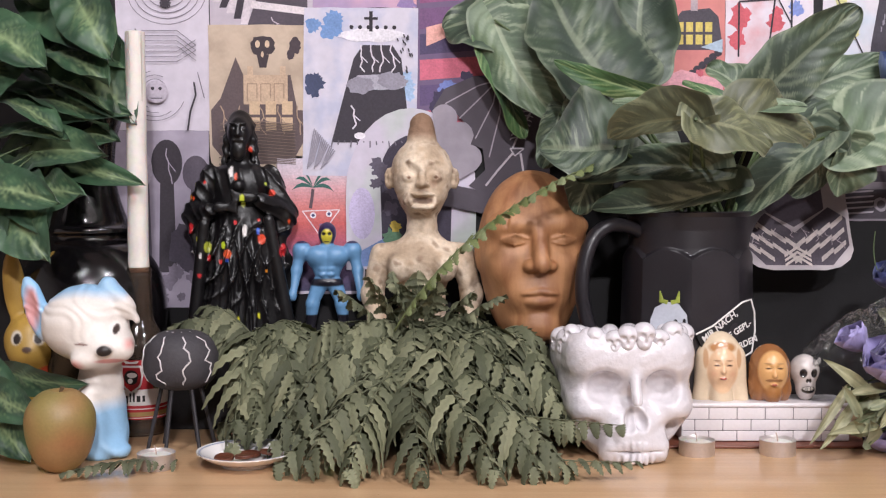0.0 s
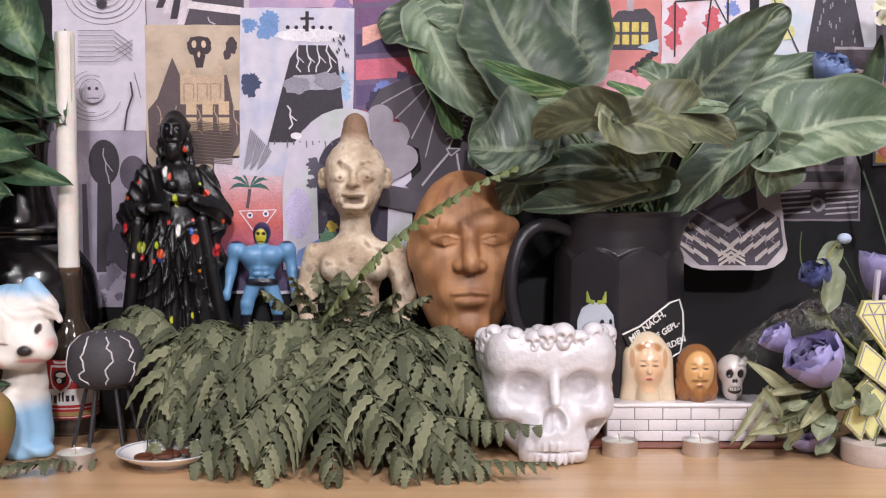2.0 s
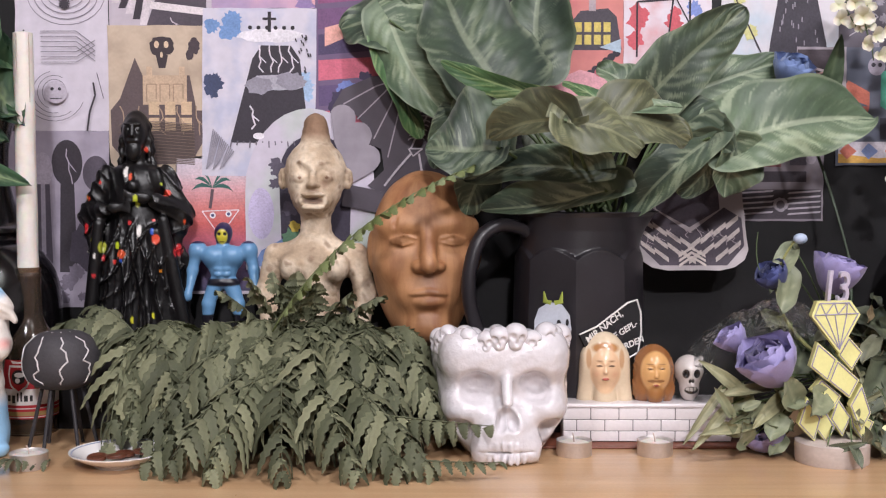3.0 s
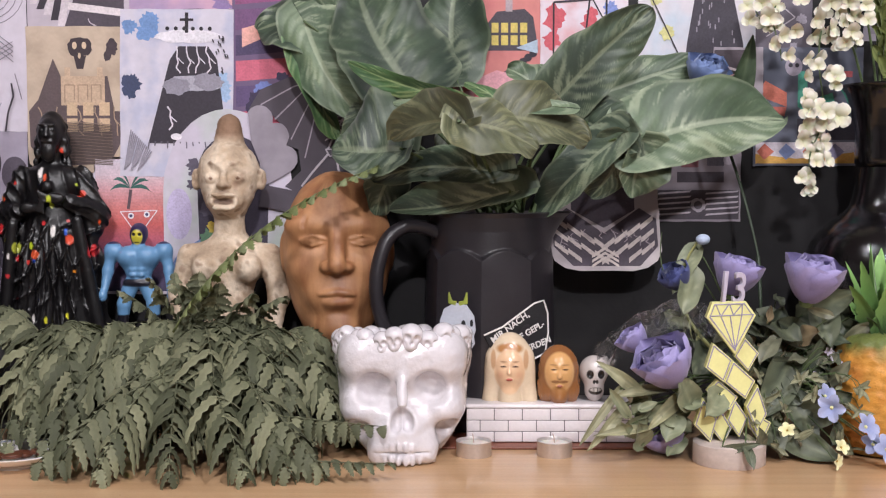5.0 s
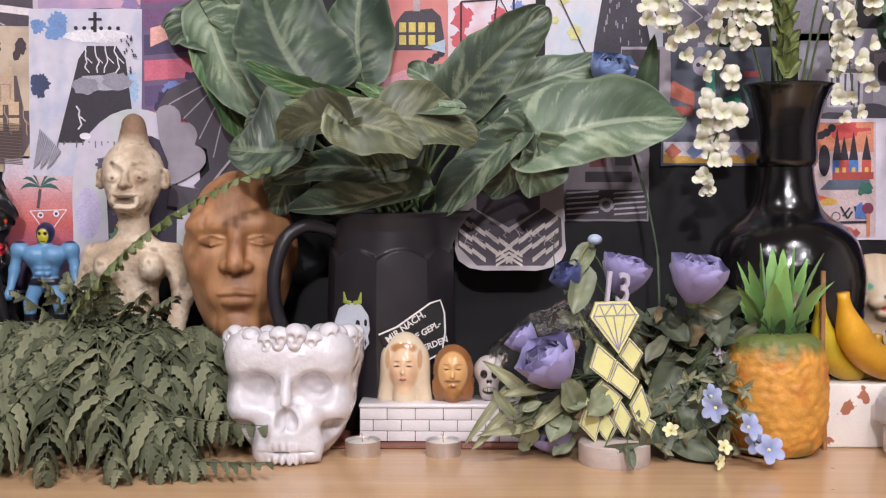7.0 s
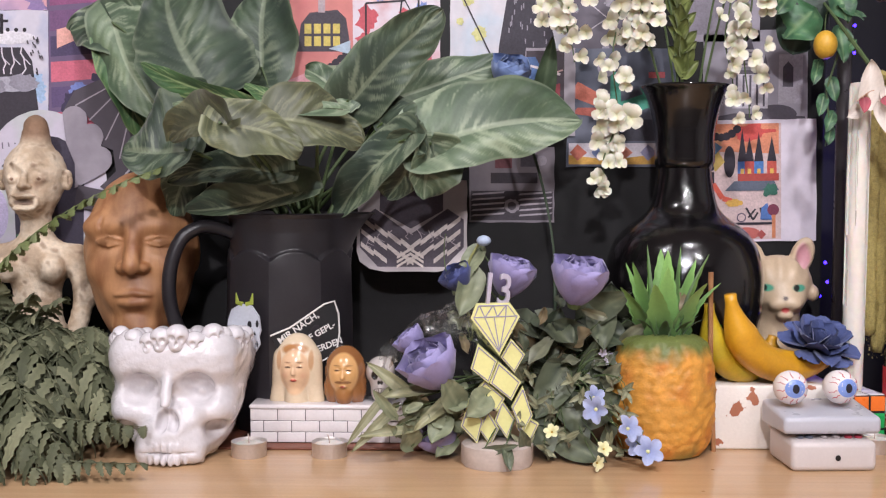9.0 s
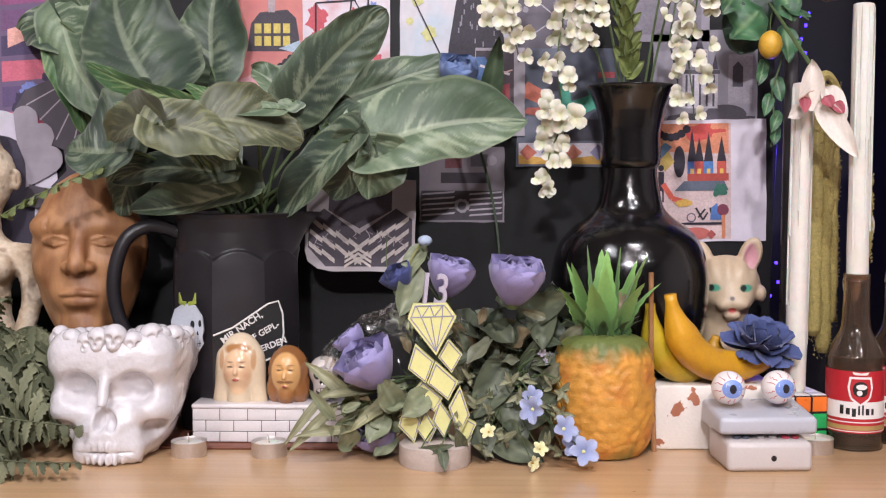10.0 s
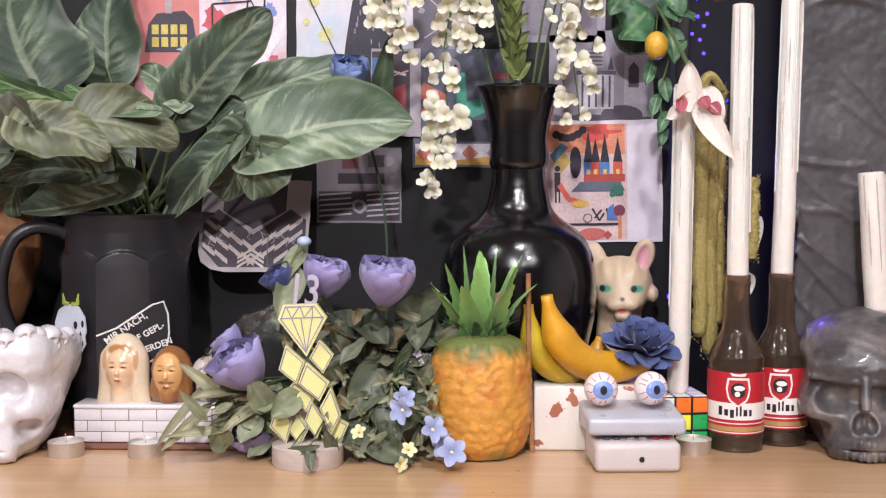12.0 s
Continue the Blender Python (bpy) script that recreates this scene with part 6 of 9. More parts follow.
for k, (x0, x1, y1, z1) in enumerate(((-0.02, -0.16, 1.04, 0.014), (0.0, 0.12, 1.03, 0.014), (-0.05, -0.09, 1.01, 0.014), (-0.02, 0.05, 1.01, 0.014), (-0.04, -0.02, 1.005, 0.014), (0.02, 0.09, 1.02, 0.014), (-0.06, -0.13, 1.025, 0.02))):
    frond(main, (x0, 1.14, 0.10), ((x0 + x1) / 2, 1.06, 0.085), (x1, y1, z1), 13, 0.052, 0.0108, 920 + k, 0.9)
for k, (x1, y1, z1, zm) in enumerate(((0.06, 1.19, 0.125, 0.165), (0.085, 1.18, 0.112, 0.16), (0.10, 1.17, 0.095, 0.15), (0.115, 1.175, 0.08, 0.13), (0.10, 1.14, 0.07, 0.13), (0.07, 1.15, 0.10, 0.15), (0.12, 1.15, 0.055, 0.11), (-0.13, 1.17, 0.10, 0.16), (-0.11, 1.15, 0.12, 0.16))):
    frond(main, (-0.03, 1.19, 0.12), ((x1 - 0.03) / 2, (1.19 + y1) / 2, zm), (x1, y1, z1), 13, 0.050, 0.0108, 930 + k, 0.9)
for k in range(26):
    rnd = random.Random(600 + k)
    cx = 0.055 if k % 3 else -0.10
    ang = radians(rnd.uniform(170, 372))
    r = rnd.uniform(0.04, 0.115) * (1 if cx > 0 else 0.8)
    e = Vector((cx + r * math.cos(ang), 1.185 + 0.75 * r * min(0.2, math.sin(ang)), max(0.02, 0.145 - 1.0 * (r - 0.02) + rnd.uniform(-0.02, 0.015))))
    frond(main, (cx, 1.19, 0.115), (cx + 0.5 * r * math.cos(ang), 1.185 + 0.3 * r * math.sin(ang), 0.150), e, 12, 0.056, 0.0108, 1200 + k, 0.9)
second = fern("smaller artificial fern spreading beside a black statue", (-0.200, 1.205, 0.132), 0.125, 26, 2, 258, 400)
for k, (x1, y1, z1) in enumerate(((-0.30, 1.19, 0.13), (-0.27, 1.22, 0.15), (-0.31, 1.16, 0.08))):
    frond(second, (-0.205, 1.2, 0.11), ((x1 - 0.205) / 2, 1.2, 0.155), (x1, y1, z1), 13, 0.034, 0.011, 950 + k, 0.5)
frond(second, (-0.27, 1.09, 0.006), (-0.31, 1.05, 0.02), (-0.366, 1.03, 0.008), 14, 0.02, 0.008, 970, 0.15)


# ---- flowers ----
def petal_geo(g, col, origin, out, up, length, width, curl, c0, c1, cup=0.3, n=7, m=8):
    """A petal that starts at origin, rises along up, and leans outwards along out."""
    o, u, w = Vector(out).normalized(), Vector(up).normalized(), None
    w = o.cross(u).normalized()
    a, b = np.array(lin(c0)), np.array(lin(c1))
    v = []
    for i in range(n + 1):
        t = i / n
        th = curl[0] + (curl[1] - curl[0]) * t
        if i == 0:
            p = Vector(origin)
        else:
            p = p + (u * math.cos(th) + o * math.sin(th)) * (length / n)
        ww = width * (0.35 + 0.65 * min(1, t * 1.7) ** 0.7) * (1 if t < 0.6 else math.sqrt(max(0.05, 1 - ((t - 0.6) / 0.42) ** 2)))
        for j in range(m + 1):
            q = 2 * j / m - 1
            nn = (o * math.cos(th) - u * math.sin(th))
            edge = 0.035 * length * math.sin(5 * q + t * 3 + origin[0] * 300) * t
            v.append(p + w * (ww * q) - nn * (cup * ww * q * q) + nn * edge)
            col.append(a * (1 - t) + b * t)
    f = [(i * (m + 1) + j, i * (m + 1) + j + 1, (i + 1) * (m + 1) + j + 1, (i + 1) * (m + 1) + j) for i in range(n) for j in range(m)]
    g.add(v, f)


def rose(parent, x, y, z, r, kind=0, tilt=0, lean=34):
    """A half-open rose of wrapped petals round a tight heart."""
    c0, c1 = (("675e92", "978ebc"), ("4a5c92", "7d92c0"), ("22284f", "3f477c"))[kind]
    rose_ob = thing("rose", "", "", pose(x, y, z, lean, tilt * 0.5, tilt))
    rose_ob.parent = parent
    rnd = random.Random(int(x * 1e4))
    for ring, (k, rr, ln, wd, cu) in enumerate(((3, 0.10, 1.30, 0.40, (0.10, -0.30)), (3, 0.22, 1.45, 0.60, (0.22, -0.20)), (3, 0.30, 1.50, 0.78, (0.62, -0.26)), (4, 0.36, 1.55, 0.86, (0.70, -0.22)), (4, 0.40, 1.60, 0.92, (0.86, 0.12)))):
        for i in range(k):
            a = 2 * math.pi * (i + 0.37 * ring) / k + rnd.uniform(-0.15, 0.15)
            out = Vector((math.cos(a), math.sin(a), 0))
            g, col = Geo(), []
            petal_geo(g, col, out * (rr * r * 0.8) + Vector((0, 0, -0.55 * r)), out, (0, 0, 1), ln * r, wd * r, cu, c0, c1, 0.62, 12, 12)
            ob = new("petal", g.mesh("petal", PETAL, True, np.array(col)))
            ob.parent = rose_ob
    Geo().lathe([(0.0, -0.8 * r), (0.2 * r, -0.75 * r), (0.3 * r, -0.5 * r), (0.15 * r, -0.4 * r)], 10).part("calyx", LEAFSTEM, rose_ob)
    return rose_ob


bouquet = thing("bouquet", "bunch of lilac silk roses with mixed artificial foliage", "bouquet", pose(0, 0, 0))
rose(bouquet, 0.470, 1.112, 0.096, 0.032, 0, -30, 34)
rose(bouquet, 0.546, 1.152, 0.186, 0.027, 0, 20, 14)
rose(bouquet, 0.615, 1.115, 0.184, 0.031, 0, 10, 16)
rose(bouquet, 0.474, 1.15, 0.015, 0.025, 0, -20)
rose(bouquet, 0.494, 1.19, 0.182, 0.019, 2, -30)
rose(bouquet, 0.445, 1.16, 0.117, 0.018, 0, -50)
leaf_part(bouquet, (0.491, 1.13, 0.068), (0.447, 1.1, 0.038), 0.0080, 12, 0.3, ("77775a", "8f8d6b", "aaa685"), nu=12, nv=8, wavy=0.15, streak=1.0, crumple=0.06)
stalk(bouquet, bezier((0.575, 1.19, 0.07), (0.533, 1.160, 0.091), (0.491, 1.13, 0.068), 6), 0.0012)
leaf_part(bouquet, (0.445, 1.12, 0.069), (0.397, 1.12, 0.105), 0.0070, -1, 0.3, ("77775a", "8f8d6b", "aaa685"), nu=12, nv=8, wavy=0.15, streak=1.0, crumple=0.06)
stalk(bouquet, bezier((0.575, 1.19, 0.07), (0.510, 1.155, 0.091), (0.445, 1.12, 0.069), 6), 0.0012)
leaf_part(bouquet, (0.427, 1.12, 0.057), (0.385, 1.09, 0.017), 0.0060, -14, 0.3, ("77775a", "8f8d6b", "aaa685"), nu=12, nv=8, wavy=0.15, streak=1.0, crumple=0.06)
stalk(bouquet, bezier((0.575, 1.19, 0.07), (0.501, 1.155, 0.084), (0.427, 1.12, 0.057), 6), 0.0012)
leaf_part(bouquet, (0.468, 1.12, 0.076), (0.413, 1.1, 0.073), 0.0070, 23, 0.3, ("77775a", "8f8d6b", "aaa685"), nu=12, nv=8, wavy=0.15, streak=1.0, crumple=0.06)
stalk(bouquet, bezier((0.575, 1.19, 0.07), (0.521, 1.155, 0.096), (0.468, 1.12, 0.076), 6), 0.0012)
leaf_part(bouquet, (0.446, 1.11, 0.036), (0.391, 1.09, 0.034), 0.0050, 10, 0.3, ("77775a", "8f8d6b", "aaa685"), nu=12, nv=8, wavy=0.15, streak=1.0, crumple=0.06)
stalk(bouquet, bezier((0.575, 1.19, 0.07), (0.510, 1.150, 0.072), (0.446, 1.11, 0.036), 6), 0.0012)
leaf_part(bouquet, (0.493, 1.11, 0.06), (0.478, 1.09, 0.093), 0.0140, -3, 0.3, ("6b735a", "84896c", "9da184"), nu=12, nv=8, wavy=0.15, streak=1.0, crumple=0.06)
stalk(bouquet, bezier((0.575, 1.19, 0.07), (0.534, 1.150, 0.086), (0.493, 1.11, 0.06), 6), 0.0012)
leaf_part(bouquet, (0.522, 1.11, 0.072), (0.502, 1.08, 0.055), 0.0140, -16, 0.3, ("6b735a", "84896c", "9da184"), nu=12, nv=8, wavy=0.15, streak=1.0, crumple=0.06)
stalk(bouquet, bezier((0.575, 1.19, 0.07), (0.548, 1.150, 0.093), (0.522, 1.11, 0.072), 6), 0.0012)
leaf_part(bouquet, (0.444, 1.12, 0.016), (0.439, 1.1, 0.044), 0.0130, 21, 0.3, ("6b735a", "84896c", "9da184"), nu=12, nv=8, wavy=0.15, streak=1.0, crumple=0.06)
stalk(bouquet, bezier((0.575, 1.19, 0.07), (0.509, 1.155, 0.060), (0.444, 1.12, 0.016), 6), 0.0012)
leaf_part(bouquet, (0.48, 1.12, 0.046), (0.465, 1.1, 0.024), 0.0130, 8, 0.3, ("6b735a", "84896c", "9da184"), nu=12, nv=8, wavy=0.15, streak=1.0, crumple=0.06)
stalk(bouquet, bezier((0.575, 1.19, 0.07), (0.527, 1.155, 0.078), (0.48, 1.12, 0.046), 6), 0.0012)
leaf_part(bouquet, (0.421, 1.12, 0.075), (0.377, 1.1, 0.02), 0.0050, -5, 0.3, ("77775a", "8f8d6b", "aaa685"), nu=12, nv=8, wavy=0.15, streak=1.0, crumple=0.06)
stalk(bouquet, bezier((0.575, 1.19, 0.07), (0.498, 1.155, 0.095), (0.421, 1.12, 0.075), 6), 0.0012)
leaf_part(bouquet, (0.51, 1.19, 0.194), (0.494, 1.16, 0.148), 0.0160, -18, 0.3, ("6b735a", "84896c", "9da184"), nu=12, nv=8, wavy=0.15, streak=1.0, crumple=0.06)
stalk(bouquet, bezier((0.575, 1.19, 0.07), (0.542, 1.190, 0.166), (0.51, 1.19, 0.194), 6), 0.0012)
leaf_part(bouquet, (0.516, 1.2, 0.219), (0.486, 1.18, 0.17), 0.0120, 19, 0.3, ("6b735a", "84896c", "9da184"), nu=12, nv=8, wavy=0.15, streak=1.0, crumple=0.06)
stalk(bouquet, bezier((0.575, 1.19, 0.07), (0.545, 1.195, 0.181), (0.516, 1.2, 0.219), 6), 0.0012)
leaf_part(bouquet, (0.561, 1.17, 0.092), (0.616, 1.14, 0.055), 0.0192, 6, 0.3, ("3d4536", "565c48", "747a60"), nu=12, nv=8, wavy=0.15, streak=1.0, crumple=0.06)
stalk(bouquet, bezier((0.575, 1.19, 0.07), (0.568, 1.180, 0.105), (0.561, 1.17, 0.092), 6), 0.0012)
leaf_part(bouquet, (0.61, 1.16, 0.1), (0.574, 1.13, 0.044), 0.0208, -7, 0.3, ("3d4536", "565c48", "747a60"), nu=12, nv=8, wavy=0.15, streak=1.0, crumple=0.06)
stalk(bouquet, bezier((0.575, 1.19, 0.07), (0.593, 1.175, 0.110), (0.61, 1.16, 0.1), 6), 0.0012)
leaf_part(bouquet, (0.579, 1.17, 0.147), (0.616, 1.14, 0.121), 0.0180, -20, 0.3, ("3d4536", "565c48", "747a60"), nu=12, nv=8, wavy=0.15, streak=1.0, crumple=0.06)
stalk(bouquet, bezier((0.575, 1.19, 0.07), (0.577, 1.180, 0.138), (0.579, 1.17, 0.147), 6), 0.0012)
leaf_part(bouquet, (0.628, 1.18, 0.146), (0.675, 1.15, 0.174), 0.0168, 17, 0.3, ("3d4536", "565c48", "747a60"), nu=12, nv=8, wavy=0.15, streak=1.0, crumple=0.06)
stalk(bouquet, bezier((0.575, 1.19, 0.07), (0.601, 1.185, 0.138), (0.628, 1.18, 0.146), 6), 0.0012)
leaf_part(bouquet, (0.647, 1.18, 0.159), (0.645, 1.14, 0.115), 0.0168, 4, 0.3, ("3d4536", "565c48", "747a60"), nu=12, nv=8, wavy=0.15, streak=1.0, crumple=0.06)
stalk(bouquet, bezier((0.575, 1.19, 0.07), (0.611, 1.185, 0.145), (0.647, 1.18, 0.159), 6), 0.0012)
leaf_part(bouquet, (0.604, 1.15, 0.065), (0.628, 1.12, 0.017), 0.0168, -9, 0.3, ("3d4536", "565c48", "747a60"), nu=12, nv=8, wavy=0.15, streak=1.0, crumple=0.06)
stalk(bouquet, bezier((0.575, 1.19, 0.07), (0.589, 1.170, 0.089), (0.604, 1.15, 0.065), 6), 0.0012)
leaf_part(bouquet, (0.574, 1.14, 0.042), (0.587, 1.11, 0.006), 0.0180, -22, 0.3, ("3d4536", "565c48", "747a60"), nu=12, nv=8, wavy=0.15, streak=1.0, crumple=0.06)
stalk(bouquet, bezier((0.575, 1.19, 0.07), (0.575, 1.165, 0.075), (0.574, 1.14, 0.042), 6), 0.0012)
leaf_part(bouquet, (0.622, 1.14, 0.043), (0.662, 1.12, 0.071), 0.0180, 15, 0.3, ("3d4536", "565c48", "747a60"), nu=12, nv=8, wavy=0.15, streak=1.0, crumple=0.06)
stalk(bouquet, bezier((0.575, 1.19, 0.07), (0.599, 1.165, 0.076), (0.622, 1.14, 0.043), 6), 0.0012)
leaf_part(bouquet, (0.598, 1.13, 0.021), (0.645, 1.1, 0.006), 0.0150, 2, 0.3, ("3d4536", "565c48", "747a60"), nu=12, nv=8, wavy=0.15, streak=1.0, crumple=0.06)
stalk(bouquet, bezier((0.575, 1.19, 0.07), (0.587, 1.160, 0.063), (0.598, 1.13, 0.021), 6), 0.0012)
leaf_part(bouquet, (0.534, 1.2, 0.118), (0.512, 1.17, 0.073), 0.0168, -11, 0.3, ("3d4536", "565c48", "747a60"), nu=12, nv=8, wavy=0.15, streak=1.0, crumple=0.06)
stalk(bouquet, bezier((0.575, 1.19, 0.07), (0.554, 1.195, 0.121), (0.534, 1.2, 0.118), 6), 0.0012)
leaf_part(bouquet, (0.553, 1.2, 0.143), (0.585, 1.16, 0.124), 0.0180, -24, 0.3, ("3d4536", "565c48", "747a60"), nu=12, nv=8, wavy=0.15, streak=1.0, crumple=0.06)
stalk(bouquet, bezier((0.575, 1.19, 0.07), (0.564, 1.195, 0.136), (0.553, 1.2, 0.143), 6), 0.0012)
leaf_part(bouquet, (0.647, 1.2, 0.119), (0.677, 1.17, 0.086), 0.0168, 13, 0.3, ("3d4536", "565c48", "747a60"), nu=12, nv=8, wavy=0.15, streak=1.0, crumple=0.06)
stalk(bouquet, bezier((0.575, 1.19, 0.07), (0.611, 1.195, 0.121), (0.647, 1.2, 0.119), 6), 0.0012)
leaf_part(bouquet, (0.525, 1.15, 0.028), (0.551, 1.12, 0.006), 0.0130, 0, 0.3, ("3d4536", "565c48", "747a60"), nu=12, nv=8, wavy=0.15, streak=1.0, crumple=0.06)
stalk(bouquet, bezier((0.575, 1.19, 0.07), (0.550, 1.170, 0.067), (0.525, 1.15, 0.028), 6), 0.0012)
leaf_part(bouquet, (0.541, 1.08, 0.026), (0.545, 1.06, 0.006), 0.0060, -13, 0.3, ("3d4536", "565c48", "747a60"), nu=12, nv=8, wavy=0.15, streak=1.0, crumple=0.06)
stalk(bouquet, bezier((0.575, 1.19, 0.07), (0.558, 1.135, 0.066), (0.541, 1.08, 0.026), 6), 0.0012)
leaf_part(bouquet, (0.518, 1.085, 0.019), (0.553, 1.07, 0.029), 0.0050, 24, 0.3, ("3d4536", "565c48", "747a60"), nu=12, nv=8, wavy=0.15, streak=1.0, crumple=0.06)
stalk(bouquet, bezier((0.575, 1.19, 0.07), (0.546, 1.137, 0.061), (0.518, 1.085, 0.019), 6), 0.0012)
leaf_part(bouquet, (0.563, 1.1, 0.016), (0.556, 1.08, 0.043), 0.0070, 11, 0.3, ("3d4536", "565c48", "747a60"), nu=12, nv=8, wavy=0.15, streak=1.0, crumple=0.06)
stalk(bouquet, bezier((0.575, 1.19, 0.07), (0.569, 1.145, 0.060), (0.563, 1.1, 0.016), 6), 0.0012)
leaf_part(bouquet, (0.672, 1.19, 0.108), (0.698, 1.17, 0.148), 0.0170, -2, 0.3, ("3d4536", "565c48", "747a60"), nu=12, nv=8, wavy=0.15, streak=1.0, crumple=0.06)
stalk(bouquet, bezier((0.575, 1.19, 0.07), (0.623, 1.190, 0.115), (0.672, 1.19, 0.108), 6), 0.0012)
leaf_part(bouquet, (0.666, 1.2, 0.131), (0.659, 1.18, 0.183), 0.0190, -15, 0.3, ("3d4536", "565c48", "747a60"), nu=12, nv=8, wavy=0.15, streak=1.0, crumple=0.06)
stalk(bouquet, bezier((0.575, 1.19, 0.07), (0.621, 1.195, 0.129), (0.666, 1.2, 0.131), 6), 0.0012)
leaf_part(bouquet, (0.567, 1.17, 0.048), (0.525, 1.15, 0.089), 0.0180, 22, 0.3, ("3d4536", "565c48", "747a60"), nu=12, nv=8, wavy=0.15, streak=1.0, crumple=0.06)
stalk(bouquet, bezier((0.575, 1.19, 0.07), (0.571, 1.180, 0.079), (0.567, 1.17, 0.048), 6), 0.0012)
leaf_part(bouquet, (0.585, 1.19, 0.107), (0.542, 1.17, 0.098), 0.0168, 9, 0.3, ("3d4536", "565c48", "747a60"), nu=12, nv=8, wavy=0.15, streak=1.0, crumple=0.06)
stalk(bouquet, bezier((0.575, 1.19, 0.07), (0.580, 1.190, 0.114), (0.585, 1.19, 0.107), 6), 0.0012)


def blossom(parent, x, y, z, r, petals, c0, c1, heart, name="blossom", lean=70, turn=0):
    bl = thing(name, "", "", pose(x, y, z, lean + (turn % 7) * 8 - 24, (turn % 5) * 14 - 28, turn))
    bl.parent = parent
    for i in range(petals):
        a = 2 * math.pi * i / petals + turn * 0.1
        out = Vector((math.cos(a), math.sin(a), 0))
        g, col = Geo(), []
        petal_geo(g, col, out * 0.05 * r, out, (0, 0, 1), r, r * 0.36, (0.7, 1.6), c0, c1, 0.3, 5, 5)
        ob = new("petal", g.mesh("petal", PETAL, True, np.array(col)))
        ob.parent = bl
    Geo().ball((0, 0, 0.001), r * 0.13, 8, 6).part("heart", mat("flower_heart_" + heart, heart, 0.7), bl)
    return bl


blossom(bouquet, 0.634, 1.1, 0.06, 0.0154, 5, '7b86b2', 'a6adcc', 'd8d49a', turn=-30)
stalk(bouquet, bezier((0.61, 1.16, 0.07), (0.622, 1.13, 0.090), (0.634, 1.104, 0.06), 6), 0.001)
blossom(bouquet, 0.664, 1.09, 0.042, 0.0154, 5, '7b86b2', 'a6adcc', 'd8d49a', turn=23)
stalk(bouquet, bezier((0.61, 1.16, 0.07), (0.637, 1.13, 0.072), (0.664, 1.094, 0.042), 6), 0.001)
blossom(bouquet, 0.684, 1.085, 0.02, 0.0165, 5, '7b86b2', 'a6adcc', 'd8d49a', turn=16)
stalk(bouquet, bezier((0.61, 1.16, 0.07), (0.647, 1.13, 0.050), (0.684, 1.089, 0.02), 6), 0.001)
blossom(bouquet, 0.633, 1.12, 0.068, 0.0132, 5, '7b86b2', 'a6adcc', 'd8d49a', turn=9)
stalk(bouquet, bezier((0.61, 1.16, 0.07), (0.621, 1.13, 0.098), (0.633, 1.124, 0.068), 6), 0.001)
blossom(bouquet, 0.676, 1.1, 0.022, 0.0143, 5, '7b86b2', 'a6adcc', 'd8d49a', turn=2)
stalk(bouquet, bezier((0.61, 1.16, 0.07), (0.643, 1.13, 0.052), (0.676, 1.104, 0.022), 6), 0.001)
blossom(bouquet, 0.589, 1.1, 0.036, 0.009, 5, 'cfc98e', 'ddd9b0', 'a98a3c', turn=0)
stalk(bouquet, bezier((0.61, 1.17, 0.06), (0.599, 1.13, 0.056), (0.589, 1.104, 0.036), 6), 0.0008)
blossom(bouquet, 0.632, 1.08, 0.01, 0.009, 5, 'cfc98e', 'ddd9b0', 'a98a3c', turn=41)
stalk(bouquet, bezier((0.61, 1.17, 0.06), (0.621, 1.13, 0.030), (0.632, 1.084, 0.01), 6), 0.0008)
blossom(bouquet, 0.64, 1.09, 0.021, 0.009, 5, 'cfc98e', 'ddd9b0', 'a98a3c', turn=22)
stalk(bouquet, bezier((0.61, 1.17, 0.06), (0.625, 1.13, 0.041), (0.64, 1.094, 0.021), 6), 0.0008)
blossom(bouquet, 0.634, 1.15, 0.086, 0.005, 5, '8a8496', 'b5afc0', 'a09a80', turn=3)
stalk(bouquet, bezier((0.61, 1.17, 0.06), (0.622, 1.13, 0.106), (0.634, 1.154, 0.086), 6), 0.0008)
blossom(bouquet, 0.649, 1.15, 0.101, 0.005, 5, '8a8496', 'b5afc0', 'a09a80', turn=44)
stalk(bouquet, bezier((0.61, 1.17, 0.06), (0.629, 1.13, 0.121), (0.649, 1.154, 0.101), 6), 0.0008)
blossom(bouquet, 0.661, 1.15, 0.095, 0.005, 5, '8a8496', 'b5afc0', 'a09a80', turn=25)
stalk(bouquet, bezier((0.61, 1.17, 0.06), (0.635, 1.13, 0.115), (0.661, 1.154, 0.095), 6), 0.0008)
blossom(bouquet, 0.646, 1.15, 0.111, 0.005, 5, '8a8496', 'b5afc0', 'a09a80', turn=6)
stalk(bouquet, bezier((0.61, 1.17, 0.06), (0.628, 1.13, 0.131), (0.646, 1.154, 0.111), 6), 0.0008)
blossom(bouquet, 0.639, 1.16, 0.097, 0.005, 5, '8a8496', 'b5afc0', 'a09a80', turn=47)
stalk(bouquet, bezier((0.61, 1.17, 0.06), (0.625, 1.13, 0.117), (0.639, 1.164, 0.097), 6), 0.0008)
blossom(bouquet, 0.655, 1.16, 0.106, 0.005, 5, '8a8496', 'b5afc0', 'a09a80', turn=28)
stalk(bouquet, bezier((0.61, 1.17, 0.06), (0.633, 1.13, 0.126), (0.655, 1.164, 0.106), 6), 0.0008)
stalk(bouquet, bezier((0.54, 1.18, 0.1), (0.47, 1.2, 0.16), (0.515, 1.19, 0.225), 10), 0.0022, material=mat("pale_green_stem", "8f8f5a", 0.6))
